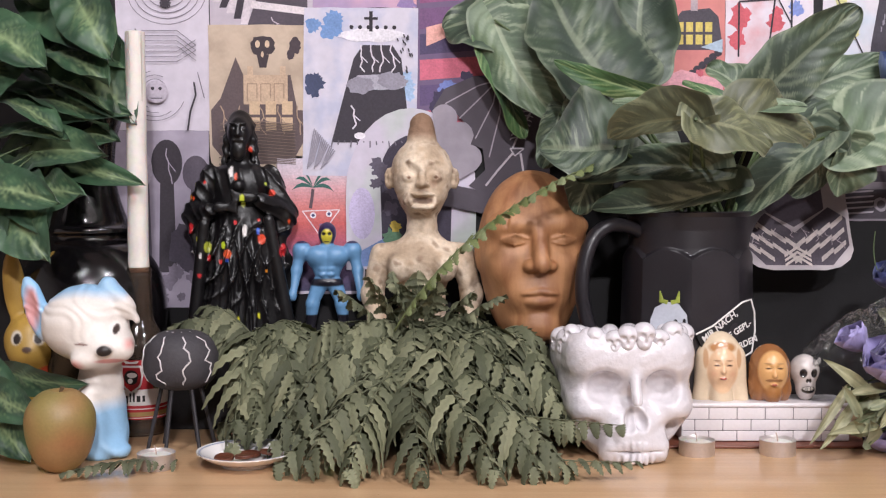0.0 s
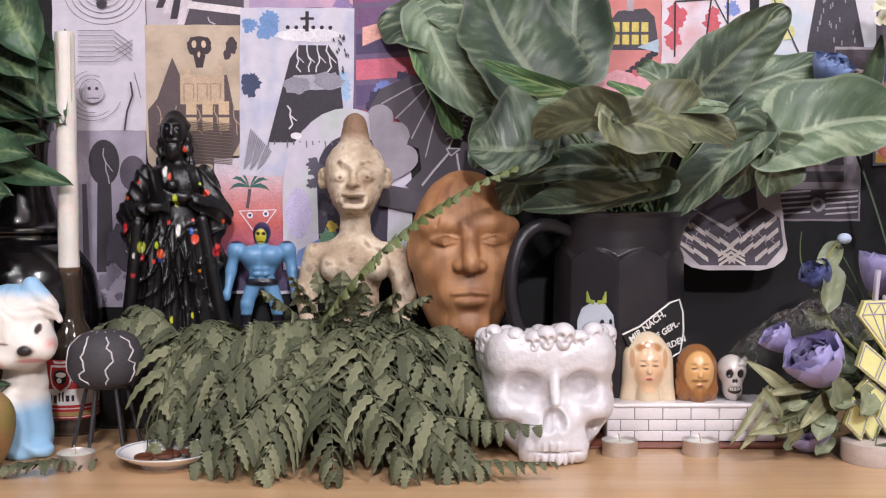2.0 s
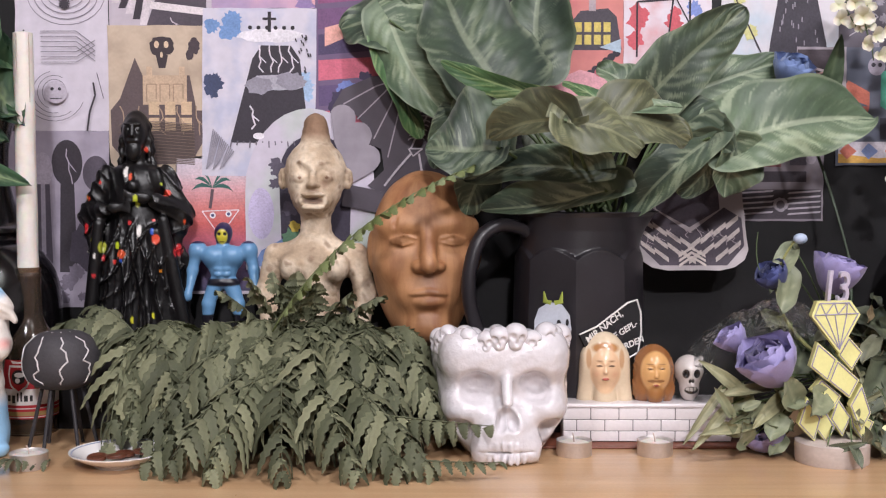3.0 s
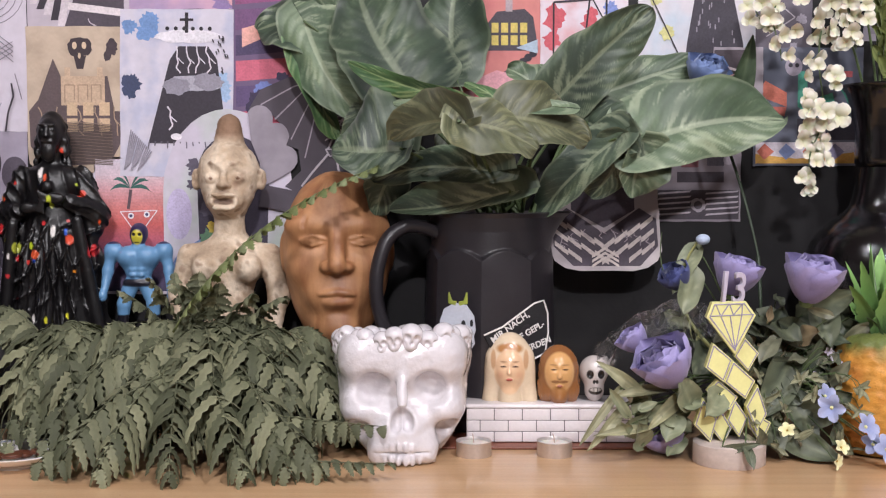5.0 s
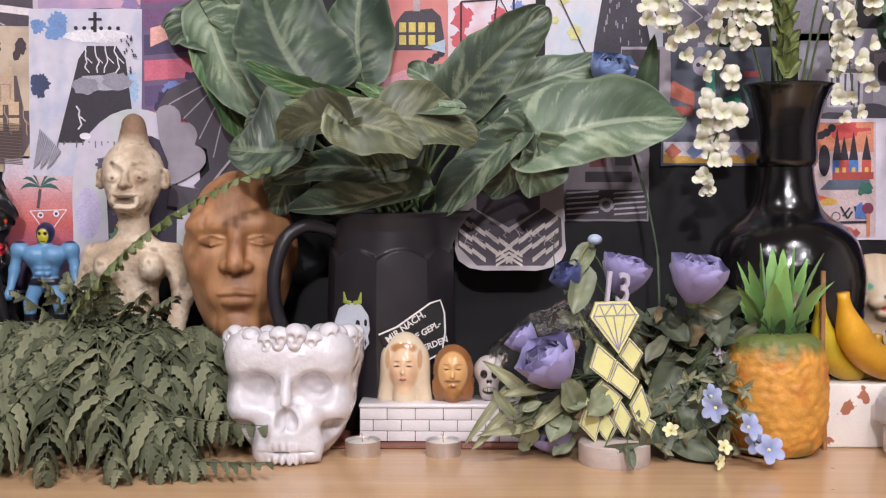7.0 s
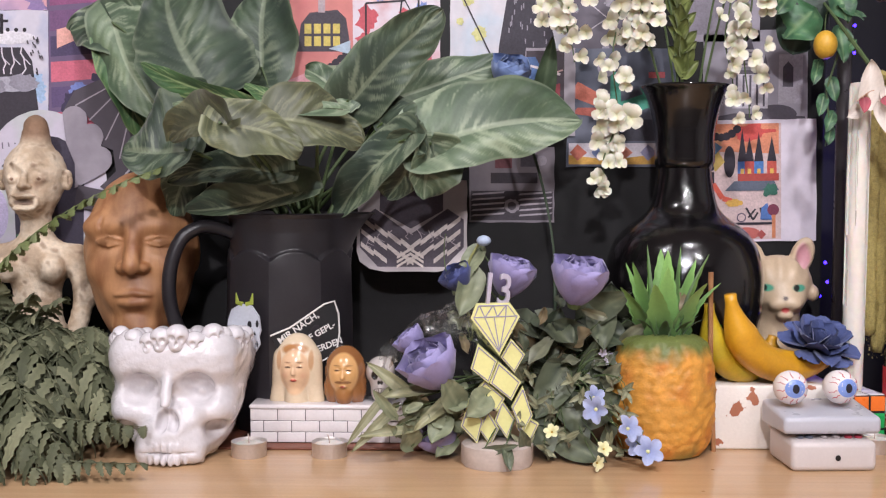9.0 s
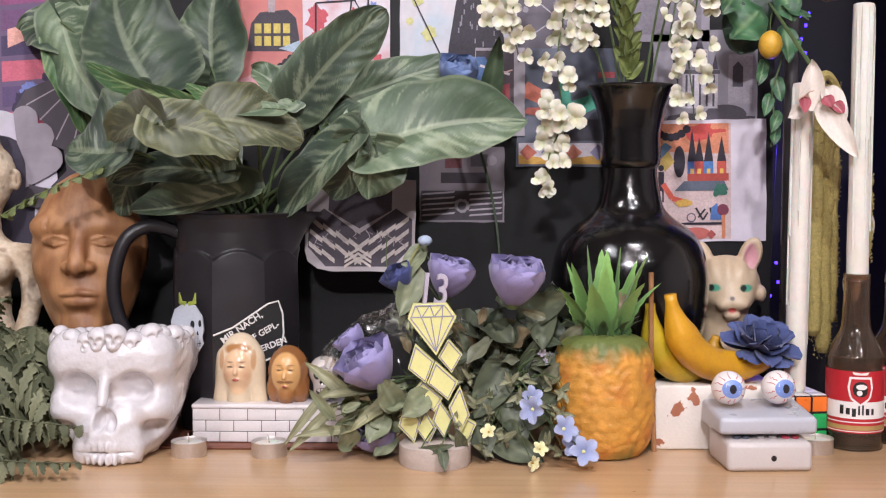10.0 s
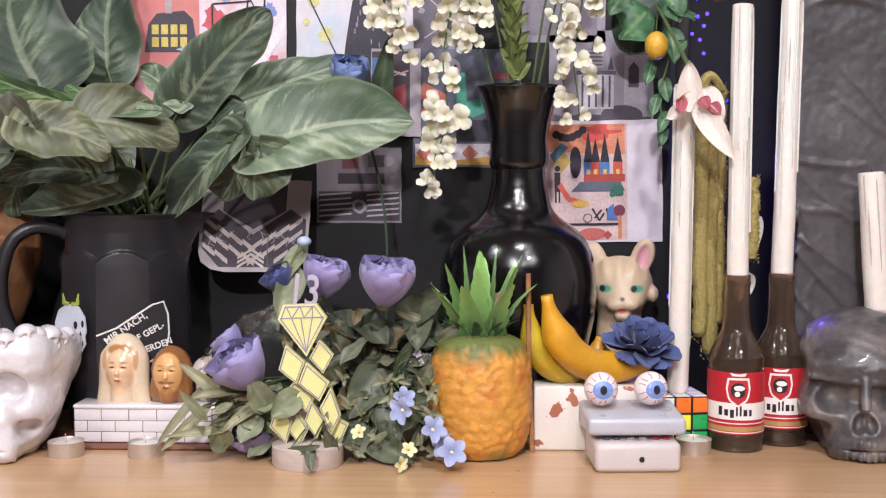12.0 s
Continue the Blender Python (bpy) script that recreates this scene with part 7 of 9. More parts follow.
stalk(bouquet, bezier((0.50, 1.18, 0.17), (0.47, 1.2, 0.18), (0.478, 1.2, 0.235), 8), 0.0009)
Geo().ball((0.520, 1.185, 0.228), (0.008, 0.007, 0.006), 10, 8).part("bud", mat("pale_blue_bud", "a9b6cc", 0.6), bouquet)
rnd = random.Random(31)
for i in range(130):
    left = i % 7 == 0
    c = Vector((0.455, 1.135, 0.05)) if left else Vector((0.605, 1.175, 0.09))
    p = c + Vector((rnd.gauss(0, 0.022 if left else 0.038), rnd.uniform(-0.03, 0.02), rnd.gauss(0, 0.018 if left else 0.038)))
    p.z = max(p.z, 0.02)
    d = Vector((rnd.uniform(-1, 1), rnd.uniform(-0.7, 0.1), rnd.uniform(-0.8, 0.8))).normalized() * rnd.uniform(0.018, 0.042)
    e = p + d
    e.z = max(e.z, 0.006)
    pal = (("6b735a", "84896c", "9da184"), ("3b4234", "545a47", "747a60"), ("2f3a2c", "48513e", "656c54"), ("5a5c48", "777862", "939279"), ("6e5f45", "87775a", "9d8f72"))[0 if left else 1 + (i * 7) % 13 % 4]
    leaf_part(bouquet, p, e, rnd.uniform(0.005, 0.012), rnd.uniform(-50, 50), 0.3, pal, nu=10, nv=8, wavy=0.25, streak=0.4, pointy=0.7)
    stalk(bouquet, bezier((0.585 if not left else 0.50, 1.185, 0.06), (p + Vector((0.585, 1.185, 0.09))) / 2, p, 5), 0.0009)
for i in range(26):
    c = Vector((rnd.uniform(0.53, 0.68), rnd.uniform(1.10, 1.15), rnd.uniform(0.01, 0.09)))
    stalk(bouquet, bezier((0.59, 1.18, 0.06), c + Vector((0, 0.03, 0.03)), c, 7), 0.0007, material=LEAFSTEM)
    for k in range(4):
        leaf_part(bouquet, c + Vector((0, 0, -0.002 * k)), c + Vector((rnd.uniform(-0.014, 0.014), rnd.uniform(-0.012, 0.0), rnd.uniform(-0.012, 0.012))), 0.0028, rnd.uniform(-40, 40), 0.3, ("6a6c54", "8a8a6c", "a5a488"), nu=6, nv=4, streak=0.4)
# clear film wrapped round the stems
FILM = mat("clear_cellophane", "e8eeee", 0.10, var=0.0, bump=0.0, trans=1.0, alpha=0.6)
bm = bmesh.new()
bmesh.ops.create_grid(bm, x_segments=80, y_segments=60, size=0.5)
for v in bm.verts:
    x, q = v.co.x + 0.5, v.co.y + 0.5
    r = 0.035 + 0.05 * math.sin(math.pi * min(1, x * 0.8 + 0.1))
    cr = 0.006 * noise.noise(Vector((x * 9, q * 9, 2))) + 0.007 * noise.noise(Vector((x * 22, q * 16, 5)))
    a = math.pi * (0.05 + 0.75 * q)
    v.co = Vector((0.405 + 0.17 * x, 1.20 + (r + cr) * math.cos(a) * 0.6, 0.055 + (r + cr) * math.sin(a) + 0.03 * x))
me = bpy.data.meshes.new("cellophane")
bm.to_mesh(me)
bm.free()
me.materials.append(FILM)
me.polygons.foreach_set("use_smooth", [True] * len(me.polygons))
film_ob = new("cellophane", me)
film_ob.visible_shadow = False
film_ob.parent = bouquet

# blue carnation by the fruit
carn = thing("artificial_flower", "ruffled dark blue artificial carnation lying on the fruit", "flower", pose(0.894, 1.207, 0.118, 26, 4, 10))
rnd = random.Random(4)
for ring, (k, rr, ln, th) in enumerate(((5, 0.1, 0.6, (0.2, -0.2)), (7, 0.2, 0.75, (0.5, 0.3)), (9, 0.25, 0.9, (0.9, 0.8)), (10, 0.25, 1.0, (1.25, 1.5)))):
    for i in range(k):
        a = 2 * math.pi * (i + 0.4 * ring) / k + rnd.uniform(-0.2, 0.2)
        out = Vector((math.cos(a), math.sin(a), 0))
        g, col = Geo(), []
        R = 0.041
        petal_geo(g, col, out * rr * R * 0.5 + Vector((0, 0, -0.012)), out, (0, 0, 1), ln * R, R * 0.36, th, "2c355f", "4a5688", -0.25 if i % 2 else 0.4, 6, 8)
        ob = new("petal", g.mesh("petal", PETAL, True, np.array(col)))
        ob.parent = carn
Geo().tube([(0, 0, -0.04), (0, 0, -0.012)], [0.004, 0.008], 8).part("stem", LEAFSTEM, carn)

# single blue rose on a long stem between the leaves
br = thing("artificial_flower", "small blue silk rose on a thin dark stem", "flower", pose(0, 0, 0))
rose(br, 0.552, 1.335, 0.420, 0.026, 1, 10)
stalk(br, bezier((0.552, 1.335, 0.41), (0.60, 1.33, 0.30), (0.604, 1.27, 0.205), 14), 0.0022, material=mat("dark_stem", "2c3a28", 0.5))
stalk(br, bezier((0.604, 1.27, 0.205), (0.606, 1.25, 0.12), (0.60, 1.24, 0.002), 8), 0.0022, material=mat("dark_stem", "2c3a28", 0.5))
leaf_part(br, (0.588, 1.33, 0.37), (0.604, 1.30, 0.465), 0.014, 10, 0.3, ("2c3d2b", "44563d", "66755a"), nu=14, nv=8)

# white wisteria and a green spike in the tall vase
wist = thing("artificial_wisteria", "hanging white artificial wisteria in the glossy black vase", "flowers", pose(0, 0, 0))
WHITEPETAL = mat("white_silk_petal", rough=0.7, var=0.06, scale=80, bump=0.1, paint=True, sss=0.1)


def raceme(top, foot, n, spread):
    rnd = random.Random(int(top[0] * 1e4))
    T, Fo = Vector(top), Vector(foot)
    stalk(wist, [T + (Fo - T) * i / 8 + Vector((0.004 * math.sin(i), 0, 0)) for i in range(9)], 0.0012)
    for i in range(int(n * 1.6)):
        t = (i + 0.5) / int(n * 1.6)
        sp = spread * 1.75 * (1 - 0.5 * t)
        c = T + (Fo - T) * t + Vector((rnd.uniform(-1, 1) * sp, rnd.uniform(-0.9, 0.3) * sp, rnd.uniform(-0.006, 0.006)))
        r = 0.0158 * (1 - 0.3 * t) * rnd.uniform(0.8, 1.15)
        g, col = Geo(), []
        face = Vector((rnd.uniform(-0.7, 0.7), -1, rnd.uniform(-0.5, 0.3))).normalized()
        up = Vector((0, 0, 1)) - face * face.z
        up.normalize()
        sd = face.cross(up)
        for ang, s in ((90 + rnd.uniform(-25, 25), 1.0), (205 + rnd.uniform(-20, 20), 0.85), (335 + rnd.uniform(-20, 20), 0.85)):
            d = sd * math.cos(radians(ang)) + up * math.sin(radians(ang))
            petal_geo(g, col, c, d, face, r * s * 1.12, r * 0.54 * s, (0.5, rnd.uniform(1.0, 2.1)), "c6c49e", "dfd9d0", rnd.uniform(0.1, 0.4), 5, 6)
        ob = new("floret", g.mesh("floret", WHITEPETAL, True, np.array(col)))
        ob.parent = wist


raceme((0.618, 1.27, 0.541), (0.621, 1.26, 0.43), 9, 0.020)
raceme((0.677, 1.28, 0.543), (0.671, 1.26, 0.363), 18, 0.022)
raceme((0.675, 1.27, 0.379), (0.656, 1.26, 0.281), 12, 0.012)
raceme((0.703, 1.27, 0.541), (0.706, 1.26, 0.443), 8, 0.017)
raceme((0.826, 1.27, 0.541), (0.822, 1.26, 0.366), 16, 0.017)
raceme((0.802, 1.28, 0.53), (0.805, 1.27, 0.405), 6, 0.011)
raceme((0.596, 1.28, 0.531), (0.606, 1.27, 0.464), 6, 0.017)
for k, (x0, x1) in enumerate(((0.62, 0.74), (0.68, 0.75), (0.705, 0.752), (0.826, 0.772), (0.802, 0.768))):
    stalk(wist, bezier((x1, 1.29, 0.36), ((x0 + x1) / 2 + 0.01, 1.28, 0.58), (x0, 1.272, 0.541), 10), 0.0016)
stalk(wist, bezier((0.757, 1.29, 0.36), (0.752, 1.29, 0.45), (0.745, 1.285, 0.56), 8), 0.002)
rnd = random.Random(9)
for i in range(34):
    z = 0.415 + 0.145 * i / 34
    a = i * 2.4
    b = Vector((0.755 - 0.07 * (z - 0.41), 1.288, z))
    d = Vector((math.cos(a) * 0.018, -abs(math.sin(a)) * 0.014 - 0.003, 0.020))
    leaf_part(wist, b, b + d, 0.0075, rnd.uniform(-30, 30), 0.5, ("55602f", "727c42", "98a068"), nu=8, nv=6, streak=0.5, name="bract")

ivy = thing("artificial_ivy", "trailing artificial ivy with a small lemon hanging by the wall", "ivy", pose(0, 0, 0))
leaf_part(ivy, (0.879, 1.29, 0.512), (0.861, 1.28, 0.488), 0.012, -20, 0.2, ('24452f', '3f6a45', '8fa878'), nu=12, nv=10, wavy=0.2, streak=0.5)
leaf_part(ivy, (0.908, 1.3, 0.494), (0.877, 1.31, 0.463), 0.029, 11, 0.2, ('24452f', '3f6a45', '8fa878'), nu=12, nv=10, wavy=0.2, streak=0.5)
leaf_part(ivy, (0.905, 1.31, 0.53), (0.892, 1.315, 0.445), 0.030, 0, 0.1, ('16281d', '22382a', '3f5a45'), nu=16, nv=10, wavy=0.1, streak=0.3, pointy=0.5)
leaf_part(ivy, (0.929, 1.28, 0.517), (0.94, 1.27, 0.476), 0.017, 2, 0.2, ('24452f', '3f6a45', '8fa878'), nu=12, nv=10, wavy=0.2, streak=0.5)
leaf_part(ivy, (0.933, 1.28, 0.471), (0.937, 1.27, 0.431), 0.013, -7, 0.2, ('24452f', '3f6a45', '8fa878'), nu=12, nv=10, wavy=0.2, streak=0.5)
leaf_part(ivy, (0.913, 1.29, 0.434), (0.905, 1.28, 0.406), 0.008, -16, 0.2, ('24452f', '3f6a45', '8fa878'), nu=12, nv=10, wavy=0.2, streak=0.5)
leaf_part(ivy, (0.927, 1.29, 0.414), (0.931, 1.28, 0.387), 0.008, 15, 0.2, ('24452f', '3f6a45', '8fa878'), nu=12, nv=10, wavy=0.2, streak=0.5)
leaf_part(ivy, (0.92, 1.29, 0.394), (0.912, 1.28, 0.37), 0.007, 6, 0.2, ('24452f', '3f6a45', '8fa878'), nu=12, nv=10, wavy=0.2, streak=0.5)
leaf_part(ivy, (0.931, 1.29, 0.374), (0.92, 1.28, 0.351), 0.007, -3, 0.2, ('24452f', '3f6a45', '8fa878'), nu=12, nv=10, wavy=0.2, streak=0.5)
leaf_part(ivy, (0.928, 1.29, 0.358), (0.923, 1.28, 0.336), 0.007, -12, 0.2, ('24452f', '3f6a45', '8fa878'), nu=12, nv=10, wavy=0.2, streak=0.5)
leaf_part(ivy, (0.959, 1.28, 0.484), (0.927, 1.27, 0.496), 0.009, 19, 0.2, ('24452f', '3f6a45', '8fa878'), nu=12, nv=10, wavy=0.2, streak=0.5)
leaf_part(ivy, (0.937, 1.28, 0.445), (0.95, 1.27, 0.457), 0.008, 10, 0.2, ('24452f', '3f6a45', '8fa878'), nu=12, nv=10, wavy=0.2, streak=0.5)
stalk(ivy, [(0.935, 1.285, 0.60), (0.932, 1.285, 0.50), (0.936, 1.285, 0.45), (0.922, 1.288, 0.40), (0.926, 1.288, 0.36), (0.922, 1.288, 0.335)], 0.0016)
stalk(ivy, bezier((0.932, 1.285, 0.50), (0.915, 1.28, 0.50), (0.916, 1.278, 0.468), 6), 0.0012)
Geo().ball((0.916, 1.276, 0.4515), (0.0135, 0.0135, 0.0165), 20, 14).part("lemon", mat("yellow_lemon", "cf9f35", 0.45, scale=90, bump=0.3, var=0.12), ivy, "small yellow plastic lemon")

# tangled twig ball hanging over the candles
twig = thing("twig_ball", "loose brown twig ball hanging above the candles", "ornament", pose(0.990, 1.285, 0.535))
TWIG = mat("dry_brown_twig", "6b5a44", 0.8, var=0.2, scale=120)
rnd = random.Random(17)
for i in range(16):
    ax = Euler((rnd.uniform(0, 3.1), rnd.uniform(0, 3.1), rnd.uniform(0, 3.1))).to_matrix()
    r = rnd.uniform(0.024, 0.031)
    Geo().tube([ax @ Vector((r * (1 + 0.08 * math.sin(k * 1.3 + i)) * math.cos(k * 0.33), r * math.sin(k * 0.33), 0.003 * math.sin(k + i))) for k in range(20)], 0.0009, 5).part("twig", TWIG, twig)
stalk(twig, [(0, 0, 0.028), (0.003, 0.004, 0.12)], 0.001, "cord", TWIG)

# orchid-like lily over the candle, gold hanging amaranth
lily = thing("artificial_lily", "white artificial lily with dark pink throat draped over candles", "flower", pose(0, 0, 0))
for a, b, h, rl in (((0.938, 1.195, 0.370), (0.9365, 1.185, 0.424), 0.014, 0), ((0.945, 1.19, 0.38), (0.984, 1.175, 0.318), 0.013, 15), ((0.952, 1.195, 0.395), (0.974, 1.185, 0.36), 0.013, -10), ((0.93, 1.20, 0.372), (0.913, 1.19, 0.362), 0.008, 0)):
    leaf_part(lily, a, b, h, rl, 0.4, ("d2c6bd", "ddd3ca", "e6ded6"), nu=14, nv=10, heart=0, streak=0.3, name="petal", material=PETAL, facing=(0, -1, 0.1))
for a, b, h in (((0.928, 1.182, 0.384), (0.9265, 1.176, 0.366), 0.0065), ((0.949, 1.182, 0.384), (0.956, 1.176, 0.372), 0.0075), ((0.96, 1.184, 0.378), (0.969, 1.178, 0.366), 0.007), ((1.032, 1.30, 0.285), (1.036, 1.295, 0.262), 0.008)):
    leaf_part(lily, a, b, h, 0, 0.3, ("8d3a48", "a64c58", "b56a70"), nu=10, nv=8, heart=0, streak=0.3, name="throat", material=PETAL, facing=(0, -1, 0.1))
for k in range(4):
    stalk(lily, bezier((0.934, 1.185, 0.383), (0.925, 1.178, 0.388), (0.918 + 0.006 * k, 1.175, 0.378 + 0.004 * k), 5), 0.0008, "stamen", mat("cream_stamen", "c9a58f", 0.6))
leaf_part(lily, (1.036, 1.30, 0.26), (1.03, 1.30, 0.20), 0.014, 0, 0.3, ("c9c0b5", "d3cabf", "dcd4ca"), nu=10, nv=8, heart=0, name="petal", material=PETAL)
leaf_part(lily, (1.028, 1.30, 0.19), (1.022, 1.30, 0.15), 0.014, 0, 0.3, ("c9c0b5", "d3cabf", "dcd4ca"), nu=10, nv=8, heart=0, name="petal", material=PETAL)
stalk(lily, bezier((0.937, 1.195, 0.42), (0.928, 1.24, 0.46), (0.915, 1.28, 0.50), 8), 0.0026)
GOLD = mat("gold_glitter_fibre", "b3a262", 0.5, metal=0.25, var=0.35, scale=240, bump=0.9, fine=900)
tas = thing("amaranth_garland", "gold-green glittery hanging amaranth strands behind candles", "garland", pose(0, 0, 0))
for k, (x, z1, r) in enumerate(((0.967, 0.115, 0.0085), (0.980, 0.095, 0.0085), (0.989, 0.13, 0.0075), (1.030, 0.205, 0.006))):
    rnd = random.Random(k)
    top = 0.405 if k < 3 else 0.30
    pts = [(x + 0.0008 * math.sin(i * 0.4 + k), 1.262 + 0.004 * k, top - (top - z1) * i / 40) for i in range(41)]
    g = Geo().tube(pts, [r * (1 + rnd.uniform(-0.12, 0.12)) * (0.6 if i in (0, 40) else 1) for i in range(41)], 10)
    for i in range(420):
        p = pts[rnd.randrange(41)]
        a = rnd.uniform(0, 6.28)
        b = (p[0] + r * math.cos(a), p[1] + r * math.sin(a), p[2] + rnd.uniform(-0.004, 0.004))
        s = 0.0011
        g.add([b, (b[0] + s * 2 * math.cos(a), b[1] + s * 2 * math.sin(a), b[2] - s), (b[0] - s * math.sin(a), b[1] + s * math.cos(a), b[2] - s * 2), (b[0], b[1], b[2] - s * 2.4)], [(0, 1, 2), (1, 3, 2), (0, 2, 3), (0, 3, 1)])
    g.part("strand", GOLD, tas, sharp=0)
stalk(tas, bezier((0.967, 1.262, 0.40), (0.970, 1.25, 0.43), (0.989, 1.262, 0.40), 8), 0.007, "bend", GOLD)
# dark pole and blue string lights in the recess
tagged(Geo().tube([(0.9535, 1.325, 0.0), (0.9535, 1.325, 0.13), (0.956, 1.325, 0.6)], [0.010, 0.008, 0.0085], 14).part("pole", mat("dark_grey_pole", "3a3638", 0.3, scale=60)), "dark grey upright pole in the corner behind candles", "pole")
string = thing("string_lights", "blue string lights hanging in the dark corner", "string lights", pose(0, 0, 0))
LED = mat("blue_led", "2a18ff", 0.3, bump=0, var=0, emit=14.0)
wire = bezier((1.02, 1.55, 0.75), (0.985, 1.50, 0.4), (0.975, 1.48, 0.02), 16)
stalk(string, wire, 0.0012, "wire", BLACKMATT)
for k, (x, y, z) in enumerate(((1.0, 1.42, 0.495), (0.992, 1.42, 0.507), (0.955, 1.40, 0.148), (1.03, 1.44, 0.30), (1.045, 1.43, 0.22), (1.02, 1.44, 0.10), (0.99, 1.43, 0.24), (1.03, 1.42, 0.40), (0.985, 1.42, 0.485), (0.996, 1.425, 0.478), (1.006, 1.43, 0.512), (0.98, 1.43, 0.515), (0.99, 1.42, 0.53), (1.0, 1.42, 0.46), (0.965, 1.41, 0.19), (0.968, 1.41, 0.165))):
    Geo().ball((x, y, z), 0.0022, 10, 8).part("bulb", LED, string)

# ---- carved, cast and painted figures ----
GLAZE = mat("painted_glazed_ceramic", rough=0.22, var=0.06, scale=60, bump=0.06, paint=True, coat=0.5)
RUBBER = mat("painted_squeak_rubber", rough=0.42, var=0.06, scale=50, bump=0.12, paint=True)
TOYPLASTIC = mat("painted_toy_plastic", rough=0.32, var=0.06, scale=60, bump=0.05, paint=True)
BLACKSTATUE = mat("black_lacquered_plaster", rough=0.36, var=0.1, scale=60, bump=0.12, paint=True)
SMOKE = mat("smoky_grey_resin", rough=0.42, var=0.35, scale=26, bump=0.3, fine=200, colour="464244", other="6a625f", otherscale=24, coat=0.4, trans=0.08)
WOODPAINT = mat("ochre_painted_wood", rough=0.5, var=0.12, scale=30, bump=0.12, paint=True)


def skull_shape(P, open_top):
    s = np.abs(P[..., 0])
    Q = np.stack([s, P[..., 1], P[..., 2]], -1)
    d = ell(Q, (0, 0.014, 0.104), (0.0735, 0.078, 0.072))
    if open_top:
        d = join(0.02, d, brick(Q, (0, -0.005, 0.108), (0.066, 0.062, 0.03), 0.026))
    d = join(0.018, d, ell(Q, (0, -0.040, 0.108), (0.056, 0.027, 0.020)))
    d = join(0.012, d, ell(Q, (0.040, -0.046, 0.054), (0.021, 0.024, 0.016)))
    d = join(0.016, d, ell(Q, (0.047, -0.018, 0.062), (0.021, 0.042, 0.026)))
    d = join(0.014, d, ell(Q, (0.034, -0.012, 0.036), (0.024, 0.040, 0.026)))
    d = join(0.014, d, ell(Q, (0, -0.046, 0.034), (0.037, 0.033, 0.034)), brick(Q, (0, -0.042, 0.014), (0.036, 0.033, 0.014), 0.012))
    d = join(0.014, d, ell(Q, (0.030, 0.0, 0.035), (0.014, 0.04, 0.034)))
    d = cut(0.005, d, ell(Q, (0.0305, -0.076, 0.0795), (0.0205, 0.032, 0.0170), (0, 14, 0)))
    d = cut(0.006, d, ell(Q, (0.046, -0.055, 0.034), (0.012, 0.02, 0.012)))
    d = join(0.006, d, cap(Q, (0, -0.068, 0.094), (0, -0.083, 0.064), 0.0060, 0.0052))
    d = cut(0.003, d, ell(Q, (0.0045, -0.082, 0.0485), (0.0078, 0.019, 0.0150), (0, -16, 0)))
    for row, z in ((0, 0.0205), (1, 0.0075)):
        for i in range(5):
            a = 0.0037 + 0.0071 * i
            y = -0.0775 + 0.020 * (a / 0.035) ** 2
            d = join(0.0012, d, ell(Q, (a, y, z), (0.0033, 0.0045, 0.0068)))
    d = cut(0.001, d, brick(Q, (0, -0.085, 0.0140), (0.034, 0.012, 0.0006), 0.0003))
    if open_top:
        d = cut(0.004, d, brick(Q, (0, 0, 0.185), (0.2, 0.2, 0.05), 0.002))
        d = np.maximum(d, P[..., 2] - 0.134 + 0.11 * (P[..., 1] + 0.06))
        d = cut(0.004, d, ell(Q, (0, 0.012, 0.118), (0.060, 0.062, 0.06)))
    n = np.sin(P[..., 0] * 190 + 3 * np.sin(P[..., 2] * 90)) * np.sin(P[..., 2] * 170 + 2 * np.sin(P[..., 1] * 110)) * 0.0005
    return np.maximum(d + n, -P[..., 2])


sk = thing("skull_planter", "pearl white painted skull planter with small skulls round its rim", "planter", pose(0.193, 1.166, 0, 0, 0, 2))
carve("bowl", lambda P: skull_shape(P, True), (-0.08, -0.095, 0), (0.08, 0.098, 0.14), 0.0016, WHITEPAINT, parent=sk)


def mini(P):
    s = np.abs(P[..., 0])
    Q = np.stack([s, P[..., 1], P[..., 2]], -1)
    d = join(0.003, ell(Q, (0, 0, 0.002), (0.0105, 0.010, 0.0095)), ell(Q, (0, -0.004, -0.007), (0.0062, 0.006, 0.006)))
    d = cut(0.0012, d, ell(Q, (0.0044, -0.0098, 0.0), (0.0034, 0.0042, 0.0032)), ell(Q, (0, -0.0100, -0.0048), (0.0016, 0.003, 0.0022)))
    return d


first = None
for i in range(26):
    a = 2 * math.pi * (i + 0.2 + random.Random(i + 40).uniform(-0.3, 0.3)) / 26
    rnd = random.Random(i)
    m = pose(0.066 * math.cos(a), 0.004 + 0.070 * math.sin(a), 0.1285 - 0.11 * (0.064 + 0.070 * math.sin(a)) + rnd.uniform(-0.004, 0.004), rnd.uniform(-12, 12), rnd.uniform(-14, 14), math.degrees(a) + 90) @ Matrix.Scale(rnd.uniform(0.92, 1.2), 4)
    if first is None:
        first = carve("rim_skull", mini, (-0.012, -0.012, -0.014), (0.012, 0.012, 0.013), 0.0009, WHITEPAINT, parent=sk, m=m)
    else:
        share("rim_skull", first, sk, m)

